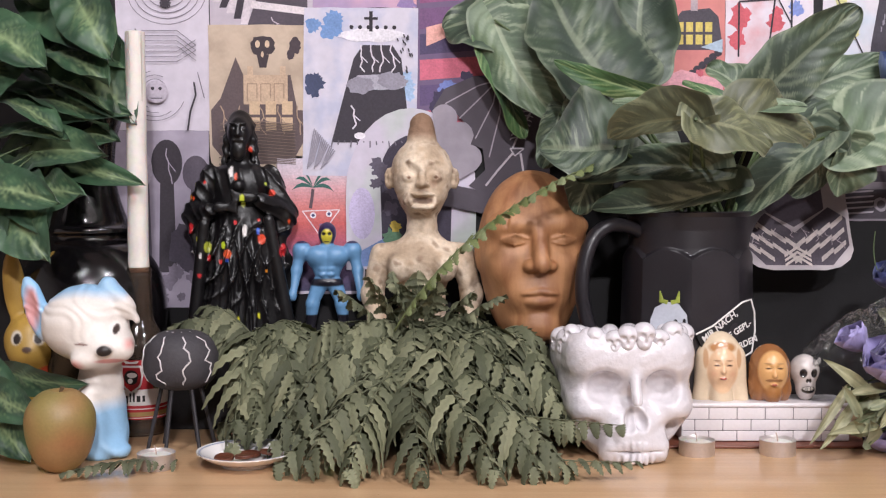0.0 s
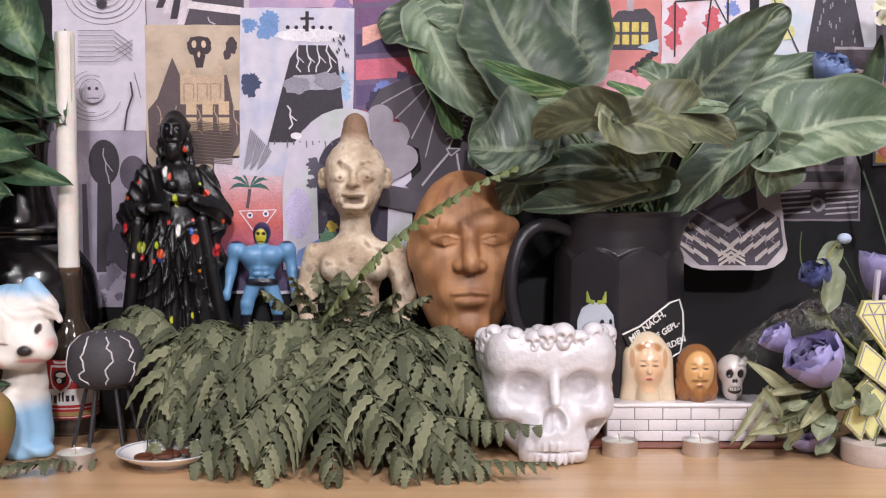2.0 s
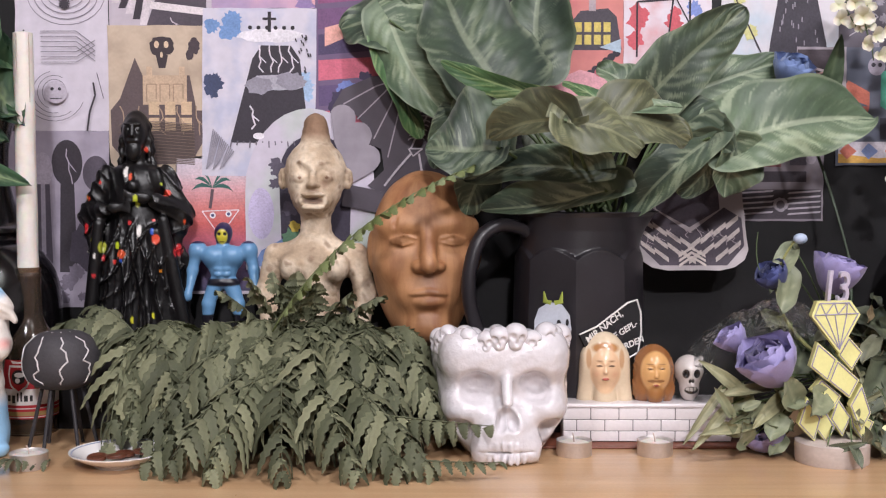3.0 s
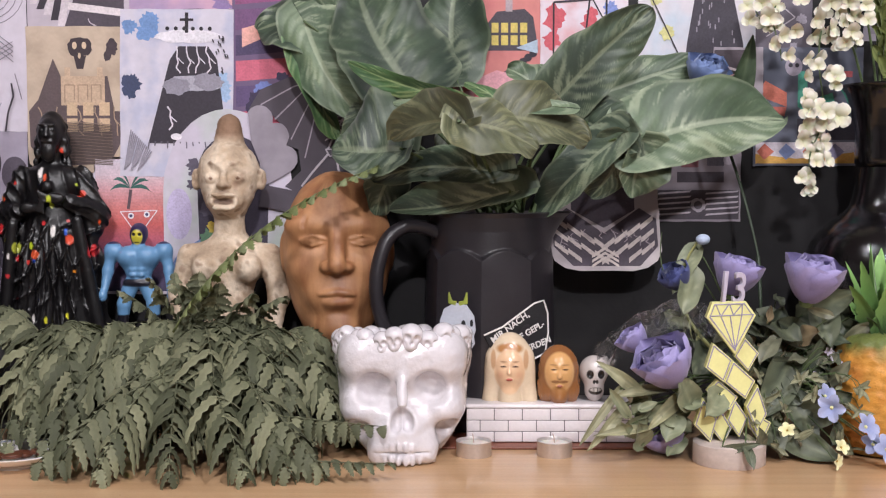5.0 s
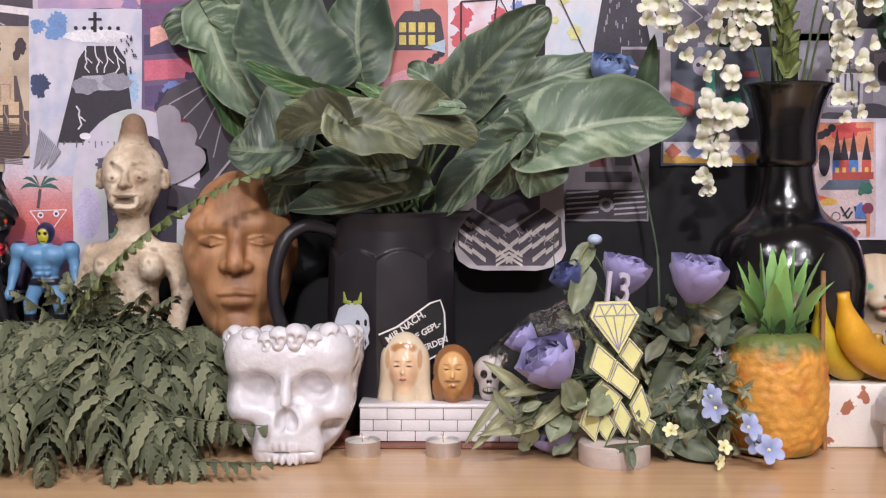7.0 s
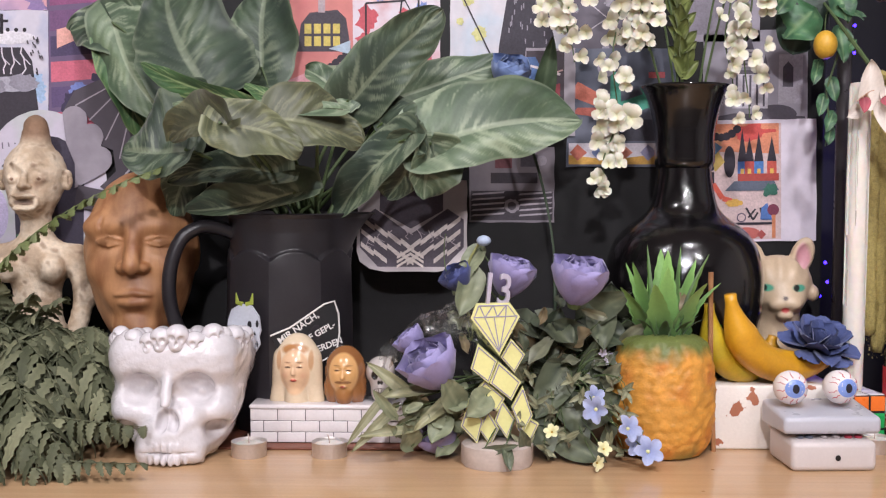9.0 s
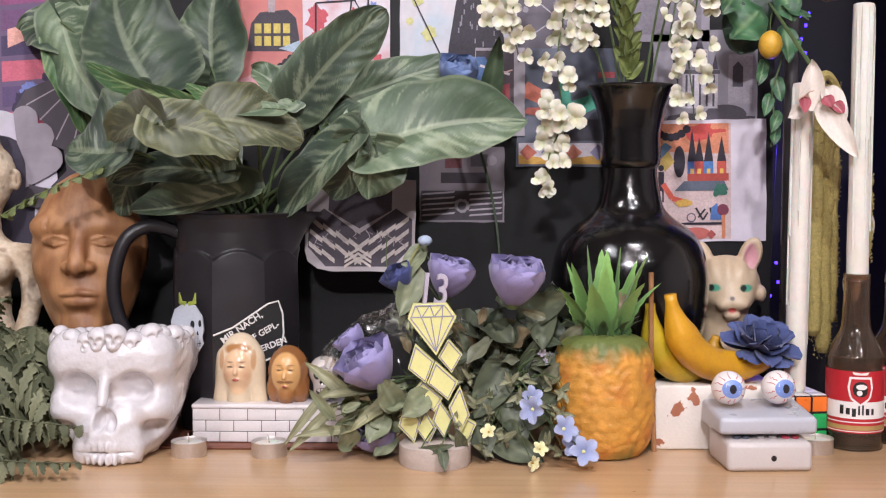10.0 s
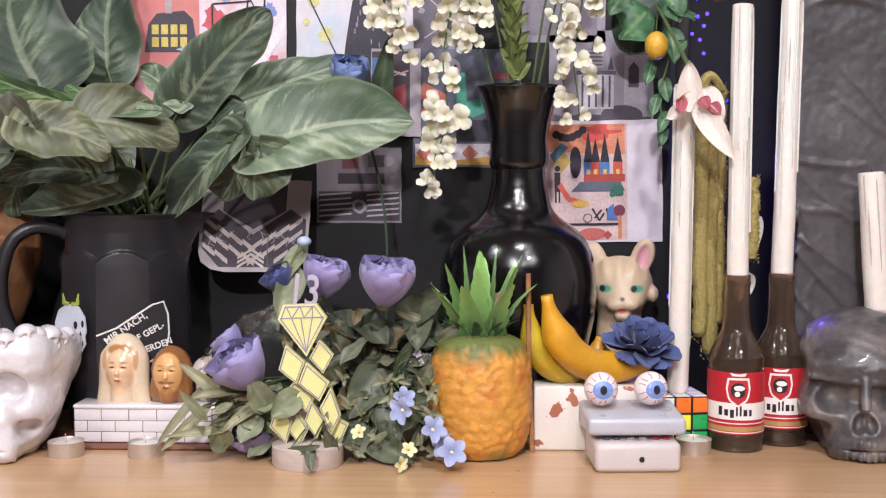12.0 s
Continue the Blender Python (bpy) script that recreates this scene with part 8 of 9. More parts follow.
def smoke_shape(P):
    Q = np.stack([np.abs(P[..., 0]), P[..., 1], P[..., 2]], -1)
    d = skull_shape(P, False)
    d = cut(0.006, d, ell(Q, (0.085, -0.030, 0.100), (0.026, 0.040, 0.034)))
    d = cut(0.004, d, ell(Q, (0.033, -0.080, 0.074), (0.023, 0.036, 0.019), (0, -8, 0)))
    d = join(0.003, d, cap(Q, (0.010, -0.066, 0.094), (0.052, -0.052, 0.096), 0.0042, 0.0036))
    d = join(0.003, d, cap(Q, (0.056, -0.046, 0.094), (0.058, -0.006, 0.148), 0.0030, 0.0018))
    d = cut(0.005, d, ell(Q, (0.060, -0.045, 0.018), (0.020, 0.05, 0.030)))
    d = cut(0.003, d, ell(Q, (0, -0.083, 0.110), (0.009, 0.010, 0.004)))
    return np.maximum(d, -P[..., 2])


smoke = thing("skull_candle_holder", "smoky grey resin skull with a white candle stub on its crown", "candle holder", pose(1.134, 1.208, 0, 0, 0, -15) @ Matrix.Diagonal((0.98, 0.98, 0.885, 1)))
carve("skull", smoke_shape, (-0.08, -0.1, 0), (0.08, 0.098, 0.18), 0.0018, SMOKE, parent=smoke)
candle(1.155, 1.215, 0.1505, 0.155, 0.0150, -4.5, "short white candle stub standing on a grey skull", 8, 3)


# brown wooden face mask
def mask_shape(P):
    Q = np.stack([np.abs(P[..., 0]), P[..., 1], P[..., 2]], -1)
    d = join(0.02, ell(Q, (0, 0, 0.128), (0.061, 0.052, 0.087)), ell(Q, (0, -0.002, 0.085), (0.053, 0.048, 0.085)))
    Q = np.stack([Q[..., 0], Q[..., 1], P[..., 2] - 0.002], -1)
    d = join(0.020, d, ell(Q, (0.024, -0.032, 0.148), (0.032, 0.014, 0.012), (0, 0, 0)), ell(Q, (0, -0.036, 0.028), (0.024, 0.018, 0.017)))
    d = join(0.018, d, ell(Q, (0.034, -0.030, 0.098), (0.018, 0.016, 0.020)))
    d = cut(0.014, d, ell(Q, (0.025, -0.062, 0.131), (0.018, 0.016, 0.009)))
    d = join(0.004, d, ell(Q, (0.0265, -0.0395, 0.1305), (0.0150, 0.0105, 0.0068)))
    d = join(0.0018, d, cap(Q, (0.012, -0.0480, 0.1325), (0.0265, -0.0500, 0.1368), 0.0013), cap(Q, (0.0265, -0.0500, 0.1368), (0.042, -0.0435, 0.1310), 0.0013))
    d = join(0.0018, d, cap(Q, (0.013, -0.0480, 0.1290), (0.028, -0.0490, 0.1252), 0.0011), cap(Q, (0.028, -0.0490, 0.1252), (0.040, -0.0435, 0.1285), 0.0011))
    d = join(0.008, d, cap(Q, (0, -0.046, 0.148), (0, -0.066, 0.103), 0.0060, 0.0098))
    d = join(0.004, d, ell(Q, (0.0105, -0.056, 0.1005), (0.0085, 0.010, 0.0072)))
    d = cut(0.002, d, ell(Q, (0.0075, -0.0640, 0.0935), (0.0042, 0.006, 0.0024)))
    d = join(0.014, d, ell(Q, (0, -0.041, 0.066), (0.031, 0.016, 0.020)))
    d = cut(0.004, d, cap(Q, (0, -0.0610, 0.086), (0, -0.0600, 0.078), 0.0022))
    d = join(0.0045, d, ell(Q, (0.0075, -0.0545, 0.0705), (0.0135, 0.0070, 0.0042), (0, 10, 0)), ell(Q, (0, -0.0545, 0.0595), (0.0165, 0.0070, 0.0056)))
    d = cut(0.0014, d, ell(Q, (0, -0.062, 0.0655), (0.022, 0.008, 0.0011)))
    d = cut(0.006, d, ell(Q, (0, -0.060, 0.0470), (0.014, 0.010, 0.003)))
    d = join(0.006, d, ell(Q, (0.060, 0.005, 0.115), (0.005, 0.012, 0.022)))
    n = 0.0003 * np.sin(P[..., 0] * 160 + 2 * np.sin(P[..., 2] * 60))
    for a, b in (((-0.030, -0.057, 0.112), (-0.037, -0.048, 0.150)), ((-0.037, -0.048, 0.150), (-0.030, -0.043, 0.180))):
        d = cut(0.0012, d, cap(P, a, b, 0.0021, 0.0019))
    return np.maximum(np.maximum(d + n, -P[..., 2]), P[..., 1] - 0.045)


tagged(carve("face_mask", mask_shape, (-0.07, -0.08, 0), (0.07, 0.05, 0.22), 0.0018, MASKWOOD, m=pose(0.107, 1.308, 0.09, 0, 0, 6) @ Matrix.Diagonal((1.06, 1, 1, 1))), "carved brown wooden face mask with closed eyes", "mask")


# whitewashed carved figure
def bust_shape(P):
    Q = np.stack([np.abs(P[..., 0]), P[..., 1], P[..., 2]], -1)
    head = join(0.012, ell(Q, (0, 0, 0.212), (0.0375, 0.036, 0.040)), ell(Q, (0, -0.008, 0.185), (0.028, 0.028, 0.028)))
    head = join(0.005, head, cap(Q, (0, 0.004, 0.246), (0, 0.006, 0.270), 0.0195, 0.0145))
    head = join(0.004, head, ell(Q, (0.0395, 0.0, 0.205), (0.0060, 0.007, 0.013)))
    head = cut(0.001, head, ell(Q, (0.0425, -0.006, 0.206), (0.0022, 0.004, 0.007)))
    head = cut(0.007, head, ell(Q, (0.0160, -0.039, 0.208), (0.0140, 0.010, 0.0115)))
    head = join(0.0025, head, cap(Q, (0.003, -0.0350, 0.2200), (0.016, -0.0325, 0.2260), 0.0010), cap(Q, (0.016, -0.0325, 0.2260), (0.031, -0.0180, 0.2160), 0.0010))
    head = join(0.003, head, ell(Q, (0.0160, -0.0290, 0.2060), (0.0078, 0.006, 0.0066)))
    head = cut(0.0008, head, ell(Q, (0.0160, -0.0355, 0.2060), (0.0018, 0.004, 0.0018)))
    head = join(0.003, head, cap(Q, (0, -0.034, 0.215), (0, -0.0425, 0.199), 0.0030, 0.0052), ell(Q, (0.0052, -0.0385, 0.1972), (0.0040, 0.0050, 0.0034)))
    head = cut(0.0008, head, ell(Q, (0.0036, -0.0440, 0.1945), (0.0020, 0.0030, 0.0014)))
    head = join(0.008, head, ell(Q, (0, -0.030, 0.1785), (0.0210, 0.010, 0.0125)))
    head = join(0.002, head, ell(Q, (0, -0.0425, 0.1862), (0.0150, 0.0065, 0.0034)), ell(Q, (0, -0.0415, 0.1708), (0.0140, 0.0065, 0.0036)), ell(Q, (0.0140, -0.037, 0.1785), (0.0038, 0.0060, 0.0062)))
    head = cut(0.0016, head, ell(Q, (0, -0.0480, 0.1785), (0.0125, 0.0120, 0.0052)))
    head = join(0.002, head, ell(Q, (0, -0.0370, 0.1770), (0.012, 0.0050, 0.0016)))
    neck = cap(Q, (0, 0.002, 0.12), (0, 0, 0.165), 0.021, 0.0175)
    body = join(0.02, ell(Q, (0, 0.0, 0.108), (0.050, 0.028, 0.028)), cap(Q, (0, 0, 0.10), (0, 0, 0.02), 0.027, 0.030), ell(Q, (0, 0, 0.0), (0.042, 0.036, 0.03)))
    arm = join(0.010, cap(Q, (0.048, 0, 0.112), (0.0605, -0.004, 0.065), 0.0155, 0.012), cap(Q, (0.0605, -0.004, 0.065), (0.050, -0.02, 0.01), 0.012, 0.012))
    body = join(0.009, body, arm)
    body = join(0.007, body, ell(Q, (0.0265, -0.026, 0.099), (0.0155, 0.017, 0.0175), (20, 0, 0)))
    d = join(0.010, body, neck, head)
    n = 0.0005 * np.sin(P[..., 0] * 330 + 4 * np.sin(P[..., 2] * 120)) * np.sin(P[..., 2] * 280)
    return np.maximum(d + n, -P[..., 2])


def bust_paint(P):
    base = flat(P, "b8a188")
    n = np.array([noise.noise(Vector(p) * 38) for p in P])[:, None]
    m = np.array([noise.noise(Vector(p) * 110 + Vector((4, 0, 0))) for p in P])[:, None]
    base = base * (1 + 0.3 * n)
    pale = np.clip(0.45 + 1.4 * n + 0.8 * m, 0, 1) * np.clip((0.26 - P[:, 2:3]) * 60, 0, 1)
    base = tint(base, (pale * 0.75, "d5c6b2"), (np.clip((P[:, 2:3] - 0.247) * 70, 0, 1) * 0.9, "7d5f4a"))
    base = tint(base, (near(P, (0, -0.038, 0.1785), (0.0165, 0.009, 0.0048)) * 0.8, "5b4036"), (near(np.abs(P) * np.array((1, 0, 1)) + P * np.array((0, 1, 0)), (0.016, -0.036, 0.206), (0.0028, 0.006, 0.0028)), "6b4c3a"), (np.clip(m * 3 - 0.75, 0, 1) * 0.7, "7d5f49"))
    return tint(base, (near(P, (0, -0.04, 0.188), (0.009, 0.012, 0.005)) * 0.45, "6f5343"))


tagged(carve("carved_figure", bust_shape, (-0.08, -0.055, 0), (0.08, 0.045, 0.285), 0.0019, FIGUREWOOD, bust_paint, pose(-0.0255, 1.318, 0.09, 0, 0, 2)), "whitewashed carved wooden figure with topknot behind the fern", "statue")


# black robed statue with spots of paint
def saint_shape(P):
    X, Y, Z = P[..., 0], P[..., 1], P[..., 2]
    ang = np.arctan2(Y, X)
    d = join(0.02, cap(P, (0.004, 0.004, 0.0), (0.004, 0.002, 0.09), 0.056, 0.047), cap(P, (0.002, 0.002, 0.09), (0, 0.0, 0.180), 0.045, 0.030))
    d = join(0.012, d, ell(P, (0, 0.002, 0.196), (0.037, 0.022, 0.019)))
    fold = np.clip((0.150 - Z) / 0.06, 0.0, 1)
    wave = ang * 9 + 18 * Z + 1.6 * np.sin(Z * 26 + ang * 2)
    d = d - fold * 0.0085 * (1 - np.abs(np.sin(wave))) ** 2 - fold * 0.0045 * (1 - np.abs(np.sin(ang * 14 - 22 * Z + 1.0))) ** 3 + fold * 0.002
    for s in (-1, 1):
        el, hd = (s * 0.053, -0.004, 0.150), ((-0.020, -0.044, 0.160) if s < 0 else (0.014, -0.044, 0.172))
        arm = join(0.008, cap(P, (s * 0.034, 0, 0.200), el, 0.0115, 0.0135), cap(P, el, (hd[0] + s * 0.014, hd[1] + 0.010, hd[2] - 0.004), 0.0135, 0.0080))
        arm = arm - 0.0030 * (1 - np.abs(np.sin(Z * 150 + X * 170 + 2 * np.sin(Y * 90)))) ** 2
        cuff = cap(P, (s * 0.050, -0.008, 0.146), (s * 0.044, -0.014, 0.085), 0.0135, 0.0060) + 0.0016 * np.sin(X * 420 + Z * 80)
        hand = join(0.003, ell(P, hd, (0.009, 0.005, 0.007)), *[cap(P, hd, (hd[0] - s * 0.020, hd[1] - 0.004, hd[2] - 0.006 + 0.0046 * k), 0.0022, 0.0015) for k in range(4)])
        d = join(0.005, d, cuff)
        d = join(0.003, d, arm)
        d = join(0.0015, d, hand)
    front = np.clip((0.150 - Z) / 0.02, 0, 1) * np.clip((Z - 0.03) / 0.04, 0, 1) * np.clip(-Y / 0.02, 0, 1)
    d = d - front * 0.0070 * (1 - np.abs(np.sin(Z * 100 - X * 130 + 1.6 * np.sin(X * 45 + Z * 30)))) ** 3 + front * 0.001
    for k, (x0, x1, z0, z1) in enumerate(((0.036, 0.060, 0.145, 0.005), (0.024, 0.040, 0.130, 0.0), (-0.040, -0.054, 0.140, 0.005), (-0.012, -0.030, 0.120, 0.0), (0.006, 0.012, 0.10, 0.0))):
        d = join(0.006, d, cap(P, (x0, -0.036, z0), (x1, -0.030, z1), 0.0065, 0.0090))
    neckline = np.clip((Z - 0.172) / 0.01, 0, 1) * np.clip((0.215 - Z) / 0.01, 0, 1) * np.clip(-Y / 0.01, 0, 1)
    d = d - neckline * 0.0024 * (1 - np.abs(np.sin(X * 210 + Z * 60))) ** 2
    head = join(0.006, ell(P, (0, -0.011, 0.250), (0.0138, 0.019, 0.0215)), ell(P, (0, 0.003, 0.257), (0.0165, 0.018, 0.0230)))
    for s in (-1, 1):
        for k, (x0, y0, x1, y1, z1, r) in enumerate(((0.0125, -0.002, 0.0165, -0.006, 0.218, 0.0036), (0.0135, 0.005, 0.0200, 0.003, 0.208, 0.0040), (0.0095, 0.012, 0.0150, 0.014, 0.204, 0.0060))):
            lock = cap(P, (s * x0, y0, 0.262), (s * (x0 + 0.003), y0 - 0.002, 0.238), r, r * 1.1)
            lock = join(0.004, lock, cap(P, (s * (x0 + 0.003), y0 - 0.002, 0.238), (s * x1, y1, z1), r * 1.1, r * 0.75))
            head = join(0.002, head, lock + 0.0013 * np.sin(Z * 420 + 5 * k + X * 160))
        head = cut(0.003, head, ell(P, (s * 0.0062, -0.0282, 0.2555), (0.0045, 0.004, 0.0032)))
        head = join(0.002, head, ell(P, (s * 0.0062, -0.0255, 0.2550), (0.0030, 0.0022, 0.0018)))
        head = join(0.002, head, cap(P, (s * 0.002, -0.0285, 0.2610), (s * 0.010, -0.0250, 0.2615), 0.0014))
    head = join(0.0025, head, cap(P, (0, -0.026, 0.260), (0, -0.0315, 0.2485), 0.0018, 0.0030))
    head = join(0.003, head, ell(P, (0, -0.021, 0.230), (0.0095, 0.009, 0.013)))
    head = join(0.002, head, cap(P, (-0.006, -0.0275, 0.2415), (0.006, -0.0275, 0.2415), 0.0018))
    head = cut(0.001, head, ell(P, (0, -0.0300, 0.2385), (0.005, 0.004, 0.0009)))
    d = join(0.006, d, cap(P, (0, 0, 0.205), (0, -0.003, 0.235), 0.0115))
    d = join(0.003, d, head)
    d = join(0.002, d, ell(P, (0.0, -0.030, 0.186), (0.007, 0.007, 0.008)))
    return np.maximum(d, -Z)


SPOTCOL = ("b3262a", "c9c42e", "2f57b8", "d5d0cc", "cf4a22", "c2342e", "b8c832", "d8862a")


def saint_paint(P):
    base = flat(P, "0d0b0d")
    rnd = random.Random(12)
    for i in range(26):
        x, z = rnd.uniform(-0.062, 0.062), rnd.uniform(0.02, 0.205)
        if z > 0.2 and abs(x) > 0.04:
            continue
        r = rnd.uniform(0.0015, 0.0030)
        base = tint(base, (near(P, (x, -0.04, z), (r, 0.06, r * rnd.uniform(1, 2.4)), 0.15), SPOTCOL[i % 8]))
    for x, z, rx, rz, h in ((0.013, 0.231, 0.003, 0.0045, "d2402a"), (-0.009, 0.204, 0.0028, 0.008, "d8d3cf"), (0.039, 0.178, 0.005, 0.0045, "cf3c24"), (0.006, 0.168, 0.003, 0.009, "b5bf35"), (0.028, 0.122, 0.005, 0.0065, "cf4526"), (-0.012, 0.104, 0.005, 0.006, "c4502c"), (0.052, 0.108, 0.004, 0.009, "b3262a"), (0.008, 0.132, 0.003, 0.008, "cfcac6"), (-0.036, 0.112, 0.004, 0.007, "a3a83a")):
        base = tint(base, (near(P, (x, -0.04, z), (rx, 0.06, rz), 0.15), h))
    return base


tagged(carve("robed_statue", saint_shape, (-0.085, -0.075, 0), (0.085, 0.065, 0.285), 0.0017, BLACKSTATUE, saint_paint, pose(-0.2500, 1.342, 0.10, 0, 0, 4) @ Matrix.Diagonal((1.02, 0.8, 1.0, 1))), "glossy black robed statue spotted with bright paint drops", "statue")


# blue muscular toy figure
def toy_shape(P):
    Q = np.stack([np.abs(P[..., 0]), P[..., 1], P[..., 2]], -1)
    d = join(0.006, ell(Q, (0.010, -0.004, 0.094), (0.0155, 0.013, 0.0125)), ell(Q, (0, 0.001, 0.088), (0.023, 0.013, 0.016)), ell(Q, (0, 0, 0.074), (0.0155, 0.011, 0.014)))
    for k in range(3):
        d = join(0.002, d, ell(Q, (0.0048, -0.0102, 0.072 + 0.0065 * k), (0.0048, 0.003, 0.0034)))
    d = join(0.004, d, ell(Q, (0.030, 0, 0.100), (0.0112, 0.011, 0.0115)))
    d = join(0.004, d, cap(Q, (0.032, 0.0, 0.096), (0.0365, -0.001, 0.077), 0.0072, 0.0062), cap(Q, (0.0365, -0.001, 0.075), (0.039, -0.008, 0.055), 0.0066, 0.0044), ell(Q, (0.0405, -0.011, 0.047), (0.0052, 0.0058, 0.0075)))
    d = join(0.003, d, ell(Q, (0, 0, 0.062), (0.0165, 0.012, 0.0075)))
    d = join(0.004, d, cap(Q, (0.0095, 0, 0.058), (0.0175, -0.003, 0.038), 0.0098, 0.0076), cap(Q, (0.0175, -0.003, 0.034), (0.0205, 0.0, 0.006), 0.0080, 0.0052), ell(Q, (0.021, -0.005, 0.004), (0.0068, 0.011, 0.005)))
    d = join(0.003, d, cap(Q, (0, 0, 0.10), (0, 0, 0.112), 0.0075), ell(Q, (0, -0.001, 0.119), (0.0098, 0.0105, 0.0125)), ell(Q, (0, 0.004, 0.121), (0.0108, 0.0095, 0.0128)))
    d = cut(0.001, d, ell(Q, (0.0036, -0.0112, 0.120), (0.0025, 0.003, 0.0022)))
    return np.maximum(d, -P[..., 2])


def toy_paint(P):
    base = flat(P, "648fb6")
    base = tint(base, ((np.clip((P[:, 2:3] - 0.108) * 900, 0, 1)), "2a2348"), (near(P, (0, -0.011, 0.1165), (0.0078, 0.009, 0.0105), 0.2), "c2b53a"))
    base = tint(base, (near(P, (0, 0, 0.062), (0.03, 0.03, 0.0058), 0.2), "1d1b24"), (np.clip((0.024 - P[:, 2:3]) * 900, 0, 1), "1c1a22"))
    s = np.abs(P[:, :1])
    Q = np.concatenate([s, P[:, 1:]], 1)
    return tint(base, (near(Q, (0.0036, -0.010, 0.120), (0.0026, 0.005, 0.0024)), "1a1518"), (near(P, (0, -0.011, 0.1105), (0.0045, 0.006, 0.0011)), "2a2420"))


tagged(carve("toy_figure", toy_shape, (-0.05, -0.02, 0), (0.05, 0.02, 0.136), 0.0011, TOYPLASTIC, toy_paint, pose(-0.143, 1.338, 0.104, 0, 0, 3) @ Matrix.Scale(1.03, 4)), "blue muscular plastic toy figure standing on a puzzle cube", "toy figure")


# winking rubber dog
def dog_shape(P):
    d = join(0.016, ell(P, (-0.004, 0, 0.141), (0.045, 0.040, 0.040), (0, -12, 0)), ell(P, (0.020, -0.018, 0.116), (0.031, 0.028, 0.022), (0, -14, 0)))
    d = join(0.006, d, ell(P, (0.004, -0.036, 0.106), (0.014, 0.011, 0.010)), ell(P, (0.041, -0.032, 0.116), (0.012, 0.011, 0.012)))
    d = join(0.004, d, ell(P, (-0.054, 0.0, 0.155), (0.012, 0.008, 0.036), (0, -16, 0)))
    d = cut(0.004, d, ell(P, (-0.0575, -0.009, 0.153), (0.0065, 0.007, 0.026), (0, -16, 0)))
    d = join(0.006, d, cap(P, (0.022, -0.006, 0.178), (0.040, -0.012, 0.160), 0.011, 0.009), cap(P, (0.040, -0.012, 0.160), (0.052, -0.012, 0.144), 0.009, 0.0035))
    d = join(0.003, d, ell(P, (0.0265, -0.0465, 0.1165), (0.0085, 0.006, 0.0058), (0, -16, 0)))
    body = join(0.010, cap(P, (0.010, 0.008, 0.095), (0.006, 0.008, 0.03), 0.021, 0.031), ell(P, (0.004, 0.004, 0.014), (0.034, 0.032, 0.018)), cap(P, (0.004, -0.018, 0.066), (0.010, -0.024, 0.008), 0.011, 0.012), ell(P, (0.028, -0.016, 0.008), (0.018, 0.016, 0.009)))
    body = body + 0.0008 * np.sin(P[..., 0] * 260 + P[..., 2] * 190 + 2 * np.sin(P[..., 2] * 90)) * np.clip((0.09 - P[..., 2]) * 40, 0, 1)
    d = join(0.010, d, body)
    d = d + 0.0006 * np.sin(P[..., 0] * 300 + P[..., 2] * 330 + 3 * np.sin(P[..., 2] * 160) + 3 * np.sin(P[..., 0] * 120)) * np.clip((P[..., 2] - 0.118) * 40, 0, 1) * np.clip((0.01 - P[..., 1]) * 60, 0, 1)
    return np.maximum(d, -P[..., 2])


def dog_paint(P):
    base = flat(P, "ddd5ce")
    top = np.clip((P[:, 2:3] - 0.150 - 0.02 * np.clip(-P[:, 1:2] * 30, 0, 1)) * 60, 0, 1) * np.clip((0.046 - P[:, :1]) * 200, 0, 1)
    base = tint(base, (top * 0.85, "7fb1d6"), (np.clip((0.062 - P[:, 2:3] + 0.1 * P[:, :1]) * 60, 0, 1) * 0.85, "79b0d8"))
    base = tint(base, (near(P, (-0.054, 0.003, 0.155), (0.016, 0.02, 0.045)) * 0.9, "86b6da"), (near(P, (-0.0585, -0.008, 0.153), (0.011, 0.009, 0.032)) * 0.9, "cc8a84"))
    base = tint(base, (near(P, (-0.004, -0.040, 0.101), (0.012, 0.02, 0.008), 0.8) * 0.85, "d27a74"), (near(P, (0.049, -0.034, 0.122), (0.009, 0.02, 0.008), 0.8) * 0.8, "d88c86"))
    base = tint(base, (near(P, (0.032, -0.046, 0.1050), (0.018, 0.03, 0.0030)) * 0.8, "cc7a76"), (near(P, (0.0265, -0.050, 0.1165), (0.0088, 0.012, 0.0062), 0.2), "2c2524"))
    base = tint(base, (near(P, (0.0335, -0.032, 0.1385), (0.0060, 0.025, 0.0085), 0.3), "ece6e0"), (near(P, (0.0350, -0.032, 0.1370), (0.0033, 0.025, 0.0058), 0.2), "3a2c28"), (near(P, (0.0020, -0.038, 0.1225), (0.0085, 0.02, 0.0018), 0.3), "7d6058"))
    return base


tagged(carve("dog_figurine", dog_shape, (-0.08, -0.06, 0), (0.07, 0.05, 0.195), 0.0016, RUBBER, dog_paint, pose(-0.374, 1.142, 0, 0, 0, 4)), "white and blue rubber dog figurine with pink cheeks, one eye closed", "figurine")


